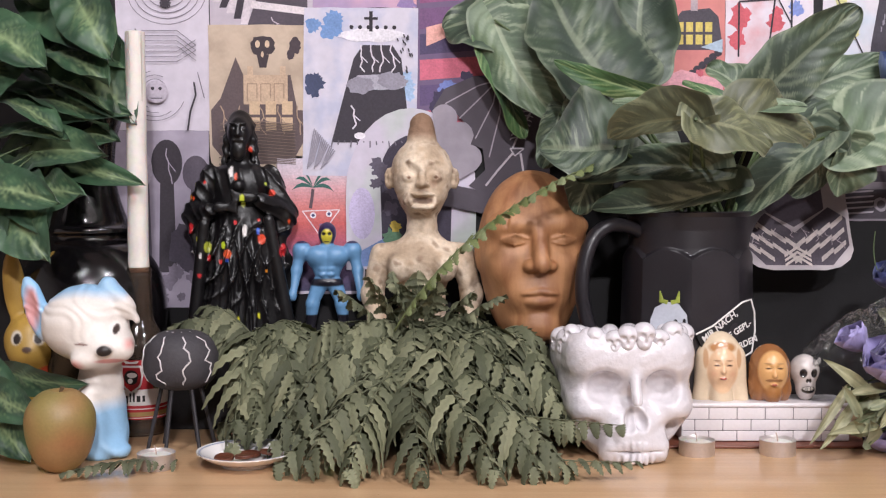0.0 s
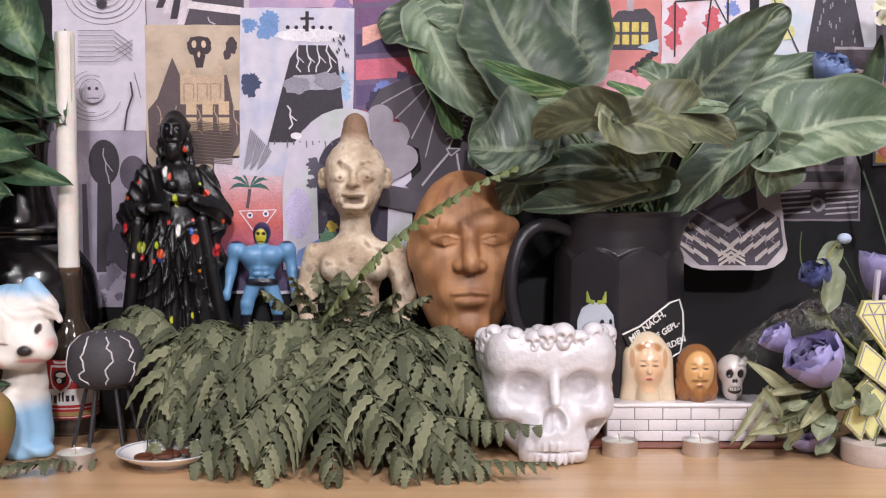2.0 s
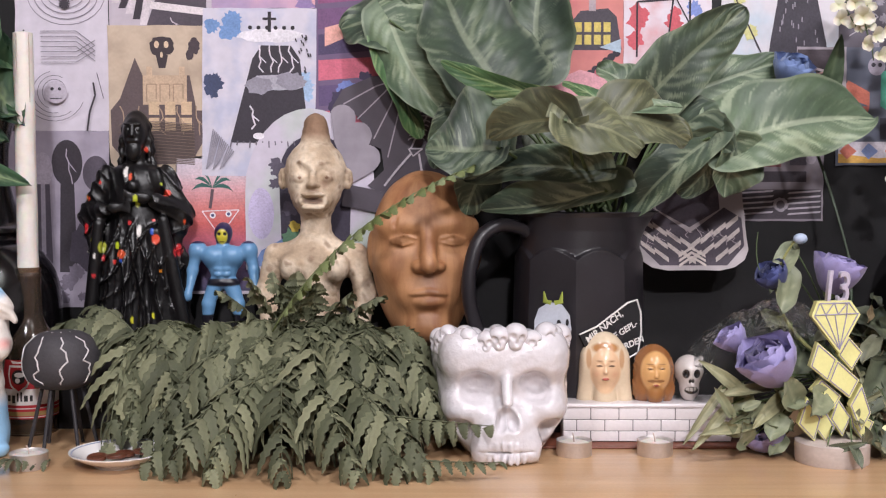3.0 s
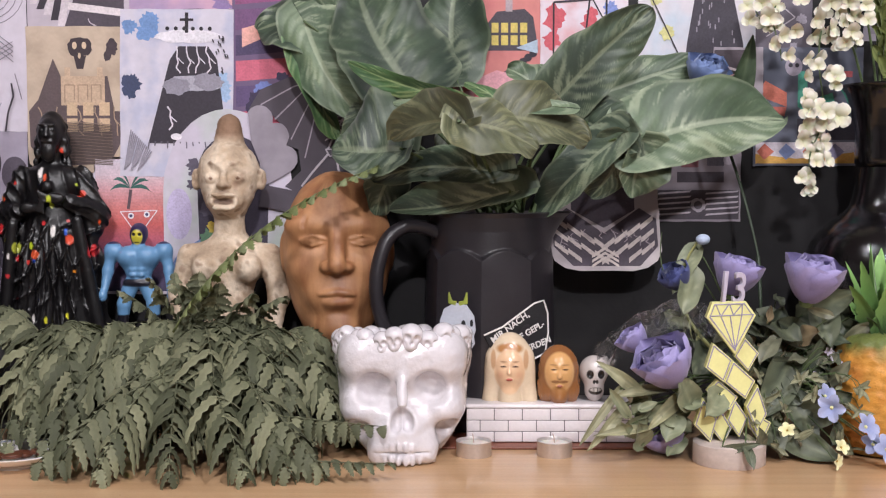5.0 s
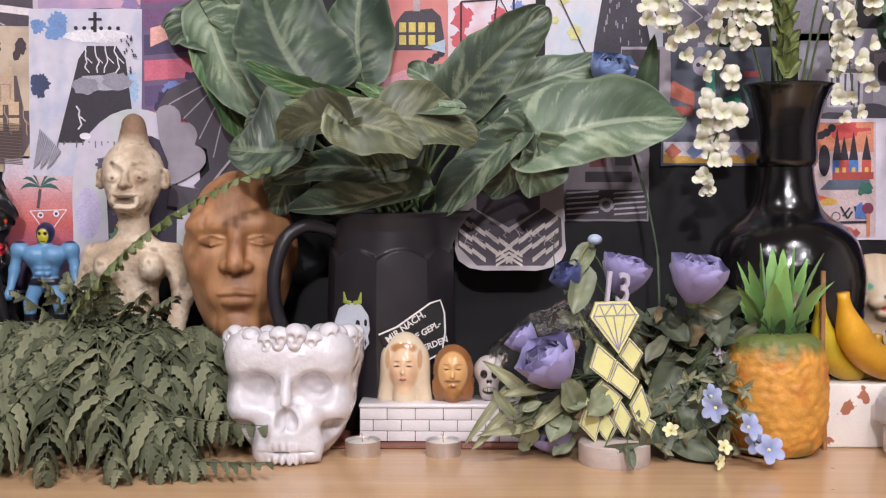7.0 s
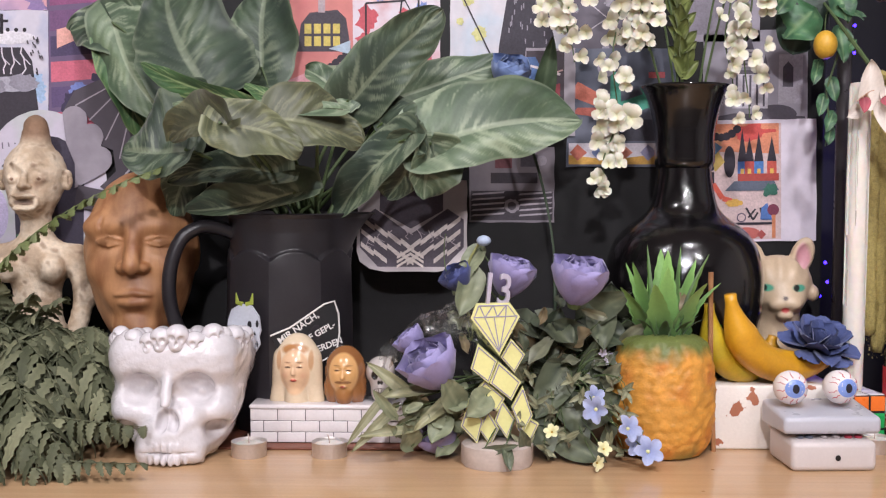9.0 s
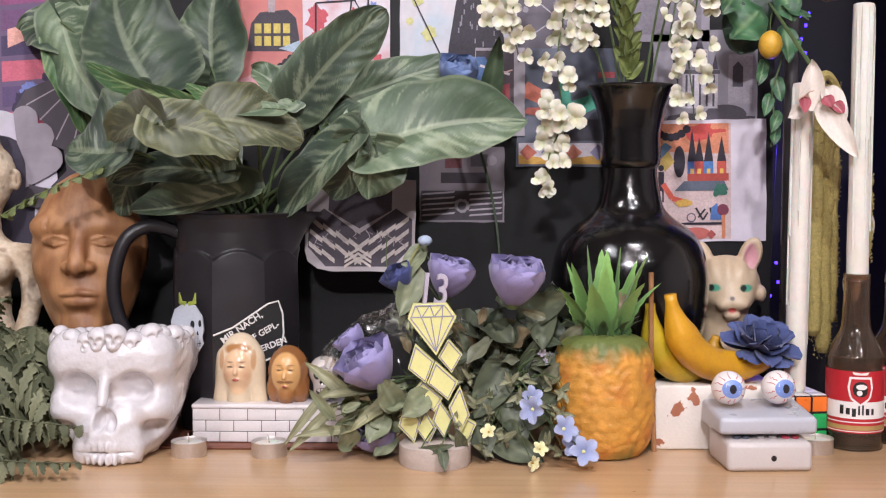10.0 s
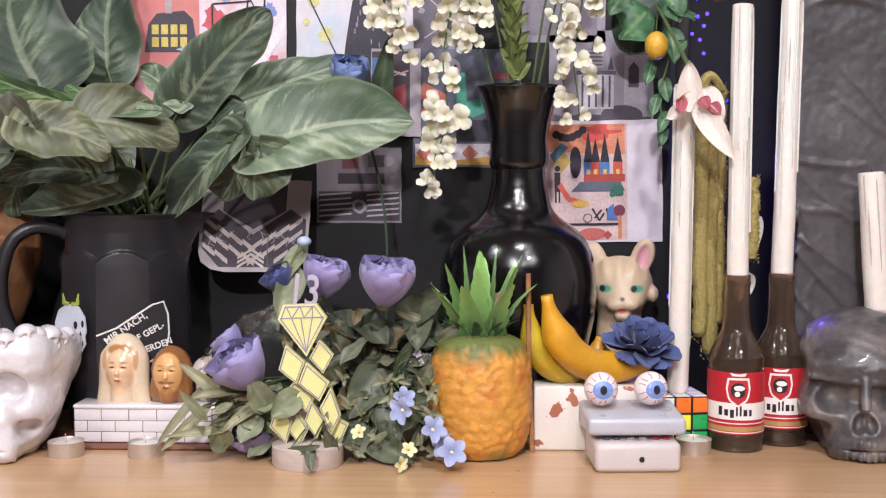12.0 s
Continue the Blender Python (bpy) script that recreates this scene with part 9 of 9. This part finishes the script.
# yellow rabbit
def rabbit_shape(P):
    d = join(0.012, ell(P, (0, 0, 0.110), (0.032, 0.030, 0.031)), ell(P, (0.0, -0.016, 0.098), (0.022, 0.018, 0.017)))
    d = join(0.006, d, ell(P, (0.018, 0.002, 0.168), (0.0125, 0.008, 0.044), (0, 8, 0)), ell(P, (-0.020, 0.002, 0.168), (0.0125, 0.008, 0.044), (0, -6, 0)))
    d = join(0.012, d, cap(P, (0, 0.005, 0.075), (0, 0.005, 0.025), 0.024, 0.032), ell(P, (0, 0, 0.012), (0.036, 0.034, 0.016)))
    return np.maximum(d, -P[..., 2])


def rabbit_paint(P):
    base = flat(P, "a8863f")
    s = np.concatenate([np.abs(P[:, :1]), P[:, 1:]], 1)
    base = tint(base, (near(s, (0.0125, -0.028, 0.116), (0.0075, 0.014, 0.0095), 0.3), "cfc6b8"), (near(s, (0.0115, -0.030, 0.115), (0.0048, 0.014, 0.0068), 0.2), "2b2320"))
    base = tint(base, (near(P, (0, -0.034, 0.103), (0.0062, 0.012, 0.0042), 0.3), "4b342c"), (np.clip((0.075 - P[:, 2:3]) * 200, 0, 1), "b89a3f"), (near(P, (0.022, -0.02, 0.078), (0.014, 0.03, 0.006)), "b5452c"))
    return base


tagged(carve("rabbit_figurine", rabbit_shape, (-0.05, -0.045, 0), (0.05, 0.045, 0.22), 0.0018, RUBBER, rabbit_paint, pose(-0.467, 1.232, 0.0, 0, 0, 8)), "ochre yellow rabbit figurine with long upright ears", "figurine")


# cream rubber cat
def cat_shape(P):
    d = join(0.012, ell(P, (0, 0, 0.168), (0.041, 0.034, 0.036)), ell(P, (0.006, -0.022, 0.150), (0.024, 0.018, 0.016)))
    d = join(0.004, d, ell(P, (0.028, 0.0, 0.203), (0.014, 0.007, 0.024), (0, 18, 0)), ell(P, (-0.030, 0.0, 0.200), (0.014, 0.007, 0.022), (0, -18, 0)))
    d = cut(0.003, d, ell(P, (0.0295, -0.007, 0.203), (0.0085, 0.006, 0.017), (0, 18, 0)))
    d = join(0.004, d, ell(P, (0.041, -0.006, 0.158), (0.007, 0.010, 0.010)), ell(P, (-0.002, -0.036, 0.146), (0.010, 0.007, 0.007)), ell(P, (0.016, -0.035, 0.147), (0.010, 0.007, 0.007)), ell(P, (0.007, -0.032, 0.133), (0.010, 0.008, 0.006)))
    d = join(0.014, d, cap(P, (0, 0.004, 0.125), (0, 0.004, 0.03), 0.027, 0.034))
    d = d + 0.0013 * np.sin((P[..., 0] - 0.006) * 420 / (1 + 9 * np.clip(P[..., 2] - 0.165, 0, 1))) * np.clip((P[..., 2] - 0.172) * 60, 0, 1) * np.clip(-P[..., 1] * 60, 0, 1)
    return np.maximum(d, -P[..., 2])


def cat_paint(P):
    base = flat(P, "c2ab90")
    for x in (-0.0145, 0.0235):
        base = tint(base, (near(P, (x, -0.032, 0.166), (0.0095, 0.02, 0.0052), 0.3), "4f9c82"), (near(P, (x - 0.0035, -0.034, 0.166), (0.0042, 0.02, 0.0046), 0.2), "1f2622"))
    base = tint(base, (near(P, (0.007, -0.042, 0.154), (0.0038, 0.01, 0.0028)), "4a3630"), (near(P, (0.007, -0.040, 0.1395), (0.006, 0.012, 0.0038)), "b0413e"), (near(P, (0.0295, -0.006, 0.203), (0.010, 0.009, 0.019)) * 0.8, "cf8fa2"))
    return base


tagged(carve("cat_figurine", cat_shape, (-0.055, -0.05, 0), (0.055, 0.045, 0.23), 0.0017, RUBBER, cat_paint, pose(0.885, 1.343, 0, 0, 0, -12)), "cream rubber cat figurine with green eyes beside a black vase", "figurine")


# glazed heads in the trough
def veil_shape(P):
    Q = np.stack([np.abs(P[..., 0]), P[..., 1], P[..., 2]], -1)
    d = join(0.010, ell(Q, (0, 0.004, 0.038), (0.0235, 0.019, 0.032)), cap(Q, (0.020, 0.0, 0.002), (0.0165, 0.0, 0.045), 0.0085, 0.006))
    d = cut(0.004, d, ell(Q, (0, -0.022, 0.033), (0.0185, 0.016, 0.030)))
    d = join(0.0025, d, ell(Q, (0, -0.004, 0.0345), (0.0168, 0.0148, 0.0235)), cap(Q, (0, -0.002, 0.0), (0, -0.004, 0.02), 0.013, 0.0105))
    d = join(0.002, d, cap(Q, (0, -0.017, 0.039), (0, -0.0195, 0.0315), 0.0013, 0.0021))
    d = cut(0.0025, d, ell(Q, (0.006, -0.0195, 0.038), (0.0042, 0.003, 0.0024)))
    d = join(0.0012, d, ell(Q, (0, -0.0172, 0.0245), (0.0038, 0.0022, 0.0014)), ell(Q, (0.006, -0.0160, 0.0378), (0.0030, 0.0018, 0.0016)))
    return np.maximum(d, -P[..., 2])


def face_lines(base, s, P, z, k=1.0):
    base = tint(base, (near(s, (0.006, -0.018, z), (0.0040 * k, 0.01, 0.0011), 0.4), "4a352c"), (near(s, (0.0062, -0.018, z + 0.0048), (0.0050 * k, 0.01, 0.0009), 0.5) * 0.8, "7d5840"))
    return base


def veil_paint(P):
    base = flat(P, "d3bfa4")
    s = np.concatenate([np.abs(P[:, :1]), P[:, 1:]], 1)
    face = near(P, (0, -0.014, 0.032), (0.0168, 0.014, 0.0245), 0.12)
    base = tint(base, (near(P, (0, -0.012, 0.0550), (0.0160, 0.018, 0.0065)), "a9774a"), (face, "d9b491"), (near(s, (0.0165, -0.010, 0.044), (0.003, 0.012, 0.012)) * 0.7, "b07c4e"))
    base = face_lines(base, s, P, 0.0376)
    return tint(base, (near(P, (0, -0.019, 0.0245), (0.0040, 0.008, 0.0018)), "a94f42"), (near(s, (0.009, -0.015, 0.029), (0.005, 0.01, 0.005), 0.9) * 0.35, "cf8a70"))


tagged(carve("head_figurine", veil_shape, (-0.032, -0.025, 0), (0.032, 0.026, 0.072), 0.0009, GLAZE, veil_paint, pose(0.3110, 1.209, 0.0455, 0, 0, -4) @ Matrix.Scale(1.1, 4)), "glazed ceramic head with cream veil on the brick trough", "figurine")


def bearded_shape(P):
    Q = np.stack([np.abs(P[..., 0]), P[..., 1], P[..., 2]], -1)
    d = join(0.006, ell(Q, (0, 0.003, 0.036), (0.0215, 0.019, 0.0265)), ell(Q, (0.012, 0.002, 0.016), (0.011, 0.014, 0.017)))
    d = join(0.003, d, ell(Q, (0, -0.006, 0.0345), (0.0168, 0.0148, 0.0225)), ell(Q, (0, -0.010, 0.012), (0.010, 0.009, 0.012)))
    d = join(0.002, d, cap(Q, (0, -0.018, 0.040), (0, -0.0215, 0.0315), 0.0014, 0.0023))
    d = cut(0.0025, d, ell(Q, (0.006, -0.0205, 0.0395), (0.0042, 0.003, 0.0024)))
    d = join(0.0012, d, ell(Q, (0.006, -0.0172, 0.0392), (0.0030, 0.0018, 0.0016)), ell(Q, (0, -0.0185, 0.0215), (0.0038, 0.0022, 0.0014)))
    d = d + 0.0004 * np.sin(P[..., 0] * 1500 + 2 * np.sin(P[..., 2] * 300)) * np.clip((np.abs(P[..., 0]) - 0.0165) * 300, 0, 1)
    return np.maximum(d, -P[..., 2])


def bearded_paint(P):
    base = flat(P, "8a5a34")
    s = np.concatenate([np.abs(P[:, :1]), P[:, 1:]], 1)
    base = tint(base, (near(P, (0, -0.016, 0.036), (0.0172, 0.015, 0.024), 0.15), "cf9f68"), (near(P, (0, -0.016, 0.0145), (0.0105, 0.012, 0.0085), 0.4) * 0.9, "9a683c"), (near(s, (0.004, -0.02, 0.0262), (0.006, 0.01, 0.0018)) * 0.9, "7d5232"))
    base = face_lines(base, s, P, 0.0390)
    return tint(base, (near(P, (0, -0.021, 0.0218), (0.0034, 0.008, 0.0014)), "8f4436"))


tagged(carve("head_figurine", bearded_shape, (-0.027, -0.026, 0), (0.027, 0.026, 0.064), 0.0009, GLAZE, bearded_paint, pose(0.3655, 1.206, 0.0430, 0, 0, -2) @ Matrix.Scale(1.06, 4)), "glazed brown bearded ceramic head on the brick trough", "figurine")


def little_skull(P):
    Q = np.stack([np.abs(P[..., 0]), P[..., 1], P[..., 2]], -1)
    d = join(0.006, ell(Q, (0, 0, 0.034), (0.0165, 0.0165, 0.0175)), ell(Q, (0, -0.004, 0.014), (0.011, 0.011, 0.014)))
    d = cut(0.002, d, ell(Q, (0.0062, -0.0175, 0.032), (0.004, 0.005, 0.005)), ell(Q, (0, -0.017, 0.0235), (0.0018, 0.004, 0.0025)))
    return np.maximum(d, -P[..., 2])


def little_paint(P):
    base = flat(P, "b3aaa6")
    s = np.concatenate([np.abs(P[:, :1]), P[:, 1:]], 1)
    base = tint(base, (near(s, (0.0062, -0.015, 0.032), (0.0044, 0.01, 0.0056), 0.2), "1d1a1b"), (near(s, (0.0016, -0.015, 0.0238), (0.0018, 0.01, 0.0028), 0.3), "1d1a1b"))
    base = tint(base, (near(P, (0, -0.014, 0.0135), (0.0085, 0.012, 0.0045), 0.2), "1d1a1b"), (near(P, (0, -0.014, 0.0148), (0.0072, 0.012, 0.0022), 0.2), "c9c2bc"))
    for k in range(-3, 4):
        base = tint(base, (near(P, (0.002 * k, -0.014, 0.0148), (0.0004, 0.012, 0.0025)), "1d1a1b"))
    return base


tagged(carve("skull_figurine", little_skull, (-0.02, -0.02, 0), (0.02, 0.02, 0.053), 0.0008, GLAZE, little_paint, pose(0.4050, 1.209, 0.0455, 0, 0, 2)), "small glazed grey skull with black painted grin on the trough", "figurine")


# wooden apple
def apple_shape(P):
    d = join(0.016, ell(P, (0, 0, 0.051), (0.0345, 0.034, 0.033)), ell(P, (0, 0, 0.026), (0.0285, 0.0275, 0.028)))
    d = cut(0.008, d, ell(P, (0, 0, 0.094), (0.012, 0.012, 0.016)))
    return np.maximum(d, -P[..., 2])


def apple_paint(P):
    base = flat(P, "937048")
    n = np.array([noise.noise(Vector(p) * 26) for p in P])[:, None]
    return tint(base, (np.clip(0.5 + 1.5 * n, 0, 1) * 0.6, "7d7a44"), (near(P, (0.016, -0.02, 0.038), (0.02, 0.03, 0.022), 0.9) * 0.55, "8f5233"))


ap = thing("wooden_apple", "ochre painted wooden apple with a worn sheen", "apple", pose(-0.3815, 1.072, 0))
carve("body", apple_shape, (-0.04, -0.04, 0), (0.04, 0.04, 0.09), 0.0018, WOODPAINT, apple_paint, parent=ap)
Geo().tube([(0, 0, 0.070), (0.001, 0, 0.080), (0.003, 0, 0.084)], [0.0016, 0.0016, 0.0022], 8).part("stalk", mat("brown_stalk", "5b4630", 0.7), ap)

# ---- fruit ----
pine = thing("pineapple", "artificial orange pineapple with bright green crown", "pineapple", pose(0.7125, 1.164, 0) @ Matrix.Diagonal((1.12, 1.05, 1, 1)))
PINEPROF = [(0.0, 0.0), (0.030, 0.0005), (0.038, 0.005), (0.0445, 0.018), (0.0480, 0.042), (0.0485, 0.070), (0.0470, 0.095), (0.0430, 0.114), (0.035, 0.126), (0.018, 0.131), (0.0, 0.132)]
NA, rows, around = 180, 10.0, 14
fine_prof = [q for q in smooth_prof(PINEPROF, 14)]
g, col = Geo(), []
for r0, z in fine_prof:
    t = z / 0.132
    for k in range(NA):
        a = 2 * math.pi * k / NA
        ca, sa = math.cos(a), math.sin(a)
        u = a / (2 * math.pi) * around + 0.30 * vnoise((ca * 3, sa * 3, z * 55), 1.0)
        w = t * rows + 0.35 * vnoise((ca * 3, sa * 3, z * 55 + 9), 1.0)
        best, up = 9.0, 0.0
        for cw in (math.floor(w), math.floor(w) + 1):
            off = 0.5 * (cw % 2)
            cc = round(u - off) + off
            dd = math.hypot(u - cc, (w - cw) * 0.85)
            if dd < best:
                best, up = dd, w - cw
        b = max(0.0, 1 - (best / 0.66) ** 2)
        tip = max(0.0, 1 - math.hypot(best * 1.1, up - 0.20) / 0.24)
        r = r0 * (1 + 0.035 * b + 0.035 * tip) + 0.0010 * vnoise((ca * 9, sa * 9, z * 180), 1.0)
        g.v.append((r * ca, r * sa, z + 0.0016 * tip))
        # shade in the creases between bumps is put into the colour, through b
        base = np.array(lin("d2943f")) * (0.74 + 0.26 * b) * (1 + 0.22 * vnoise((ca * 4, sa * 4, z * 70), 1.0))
        blot = min(1, max(0, 1.8 * vnoise((ca * 2.5, sa * 2.5, z * 40 + 4), 1.0)))
        base = base * (1 - 0.6 * blot) + np.array(lin("b8642f")) * 0.6 * blot
        gr = min(1, max(0, (t - 0.78) * 7 + 0.7 * vnoise((ca * 4, sa * 4, z * 60 + 7), 1.0)))
        gr = max(gr, 0.75 * max(0, min(1, (0.2 - t) * 6 + 1.6 * vnoise((ca * 2, sa * 2, 3), 1.0) - 0.7)))
        base = base * (1 - gr) + np.array(lin("66703a")) * gr
        base = base * (1 - 0.65 * tip) + np.array(lin("6f5f2e")) * 0.65 * tip
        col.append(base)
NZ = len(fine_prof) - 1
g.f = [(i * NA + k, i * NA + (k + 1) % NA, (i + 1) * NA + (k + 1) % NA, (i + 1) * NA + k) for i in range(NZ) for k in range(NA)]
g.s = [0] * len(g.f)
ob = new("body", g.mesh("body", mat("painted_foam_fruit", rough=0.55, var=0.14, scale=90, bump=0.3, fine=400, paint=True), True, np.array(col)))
ob.parent = pine
rnd = random.Random(21)
for ring, (n, r0, ln, lean) in enumerate(((4, 0.006, 0.094, 0.10), (6, 0.011, 0.092, 0.34), (7, 0.014, 0.072, 0.60), (9, 0.017, 0.034, 0.85))):
    for i in range(n):
        a = 2 * math.pi * (i + 0.5 * ring) / n + rnd.uniform(-0.12, 0.12)
        out = Vector((math.cos(a), math.sin(a), 0))
        L = ln * rnd.uniform(0.88, 1.08)
        w = out.cross(Vector((0, 0, 1)))
        v, cc = [], []
        m = 12
        for j in range(m + 1):
            t = j / m
            p = out * (r0 + L * math.sin(lean) * t * (0.5 + 0.5 * t)) + Vector((0, 0, 0.128 + L * math.cos(lean * (0.6 + 0.5 * t)) * t))
            ww = (0.0145 if ring < 3 else 0.006) * (1 - t) ** 0.75 * (1 + (0.12 if j % 2 else -0.05)) + 0.0003
            v += [p - w * ww + out * ww * 0.5, p, p + w * ww + out * ww * 0.5]
            c = np.array(lin("3d5c34")) * (1 - t) ** 1.5 + np.array(lin("8fbe6a")) * (1 - (1 - t) ** 1.5) if ring < 3 else np.array(lin("35502c"))
            cc += [c, c * 0.85, c]
        g = Geo().add(v, [q for j in range(m) for q in ((3 * j, 3 * j + 1, 3 * j + 4, 3 * j + 3), (3 * j + 1, 3 * j + 2, 3 * j + 5, 3 * j + 4))])
        ob = new("crown_leaf", g.mesh("crown_leaf", LEAF, True, np.array(cc)))
        ob.parent = pine


def banana(pts, r, label, h, other):
    p = bezier(*pts, 26)
    rad = []
    for i in range(27):
        t = i / 26
        rad.append(r * (0.36 if t < 0.05 else min(1, 0.36 + (t - 0.05) * 3.2) if t < 0.25 else (1 - max(0, t - 0.72) ** 1.6 * 4.0)))
    rad = [max(q, 0.003) for q in rad]
    ob = Geo().tube(p, rad, 14).part("banana", mat("banana_skin_" + h, h, 0.38, var=0.1, scale=35, other=other, otherscale=22, bump=0.06, coat=0.2), sharp=0)
    return tagged(ob, label, "banana", "bananas on the box")


banana(((0.784, 1.166, 0.172), (0.800, 1.176, 0.068), (0.902, 1.215, 0.094)), 0.0185, "ripe yellow artificial banana on the white box", "cf9722", "c28a20")
banana(((0.7655, 1.182, 0.160), (0.768, 1.190, 0.070), (0.838, 1.218, 0.0855)), 0.0155, "greenish yellow artificial banana on the white box", "b8a028", "c29a24")
banana(((0.850, 1.235, 0.118), (0.838, 1.240, 0.075), (0.892, 1.262, 0.087)), 0.0145, "yellow artificial banana behind the others", "c9952a", "b98724")
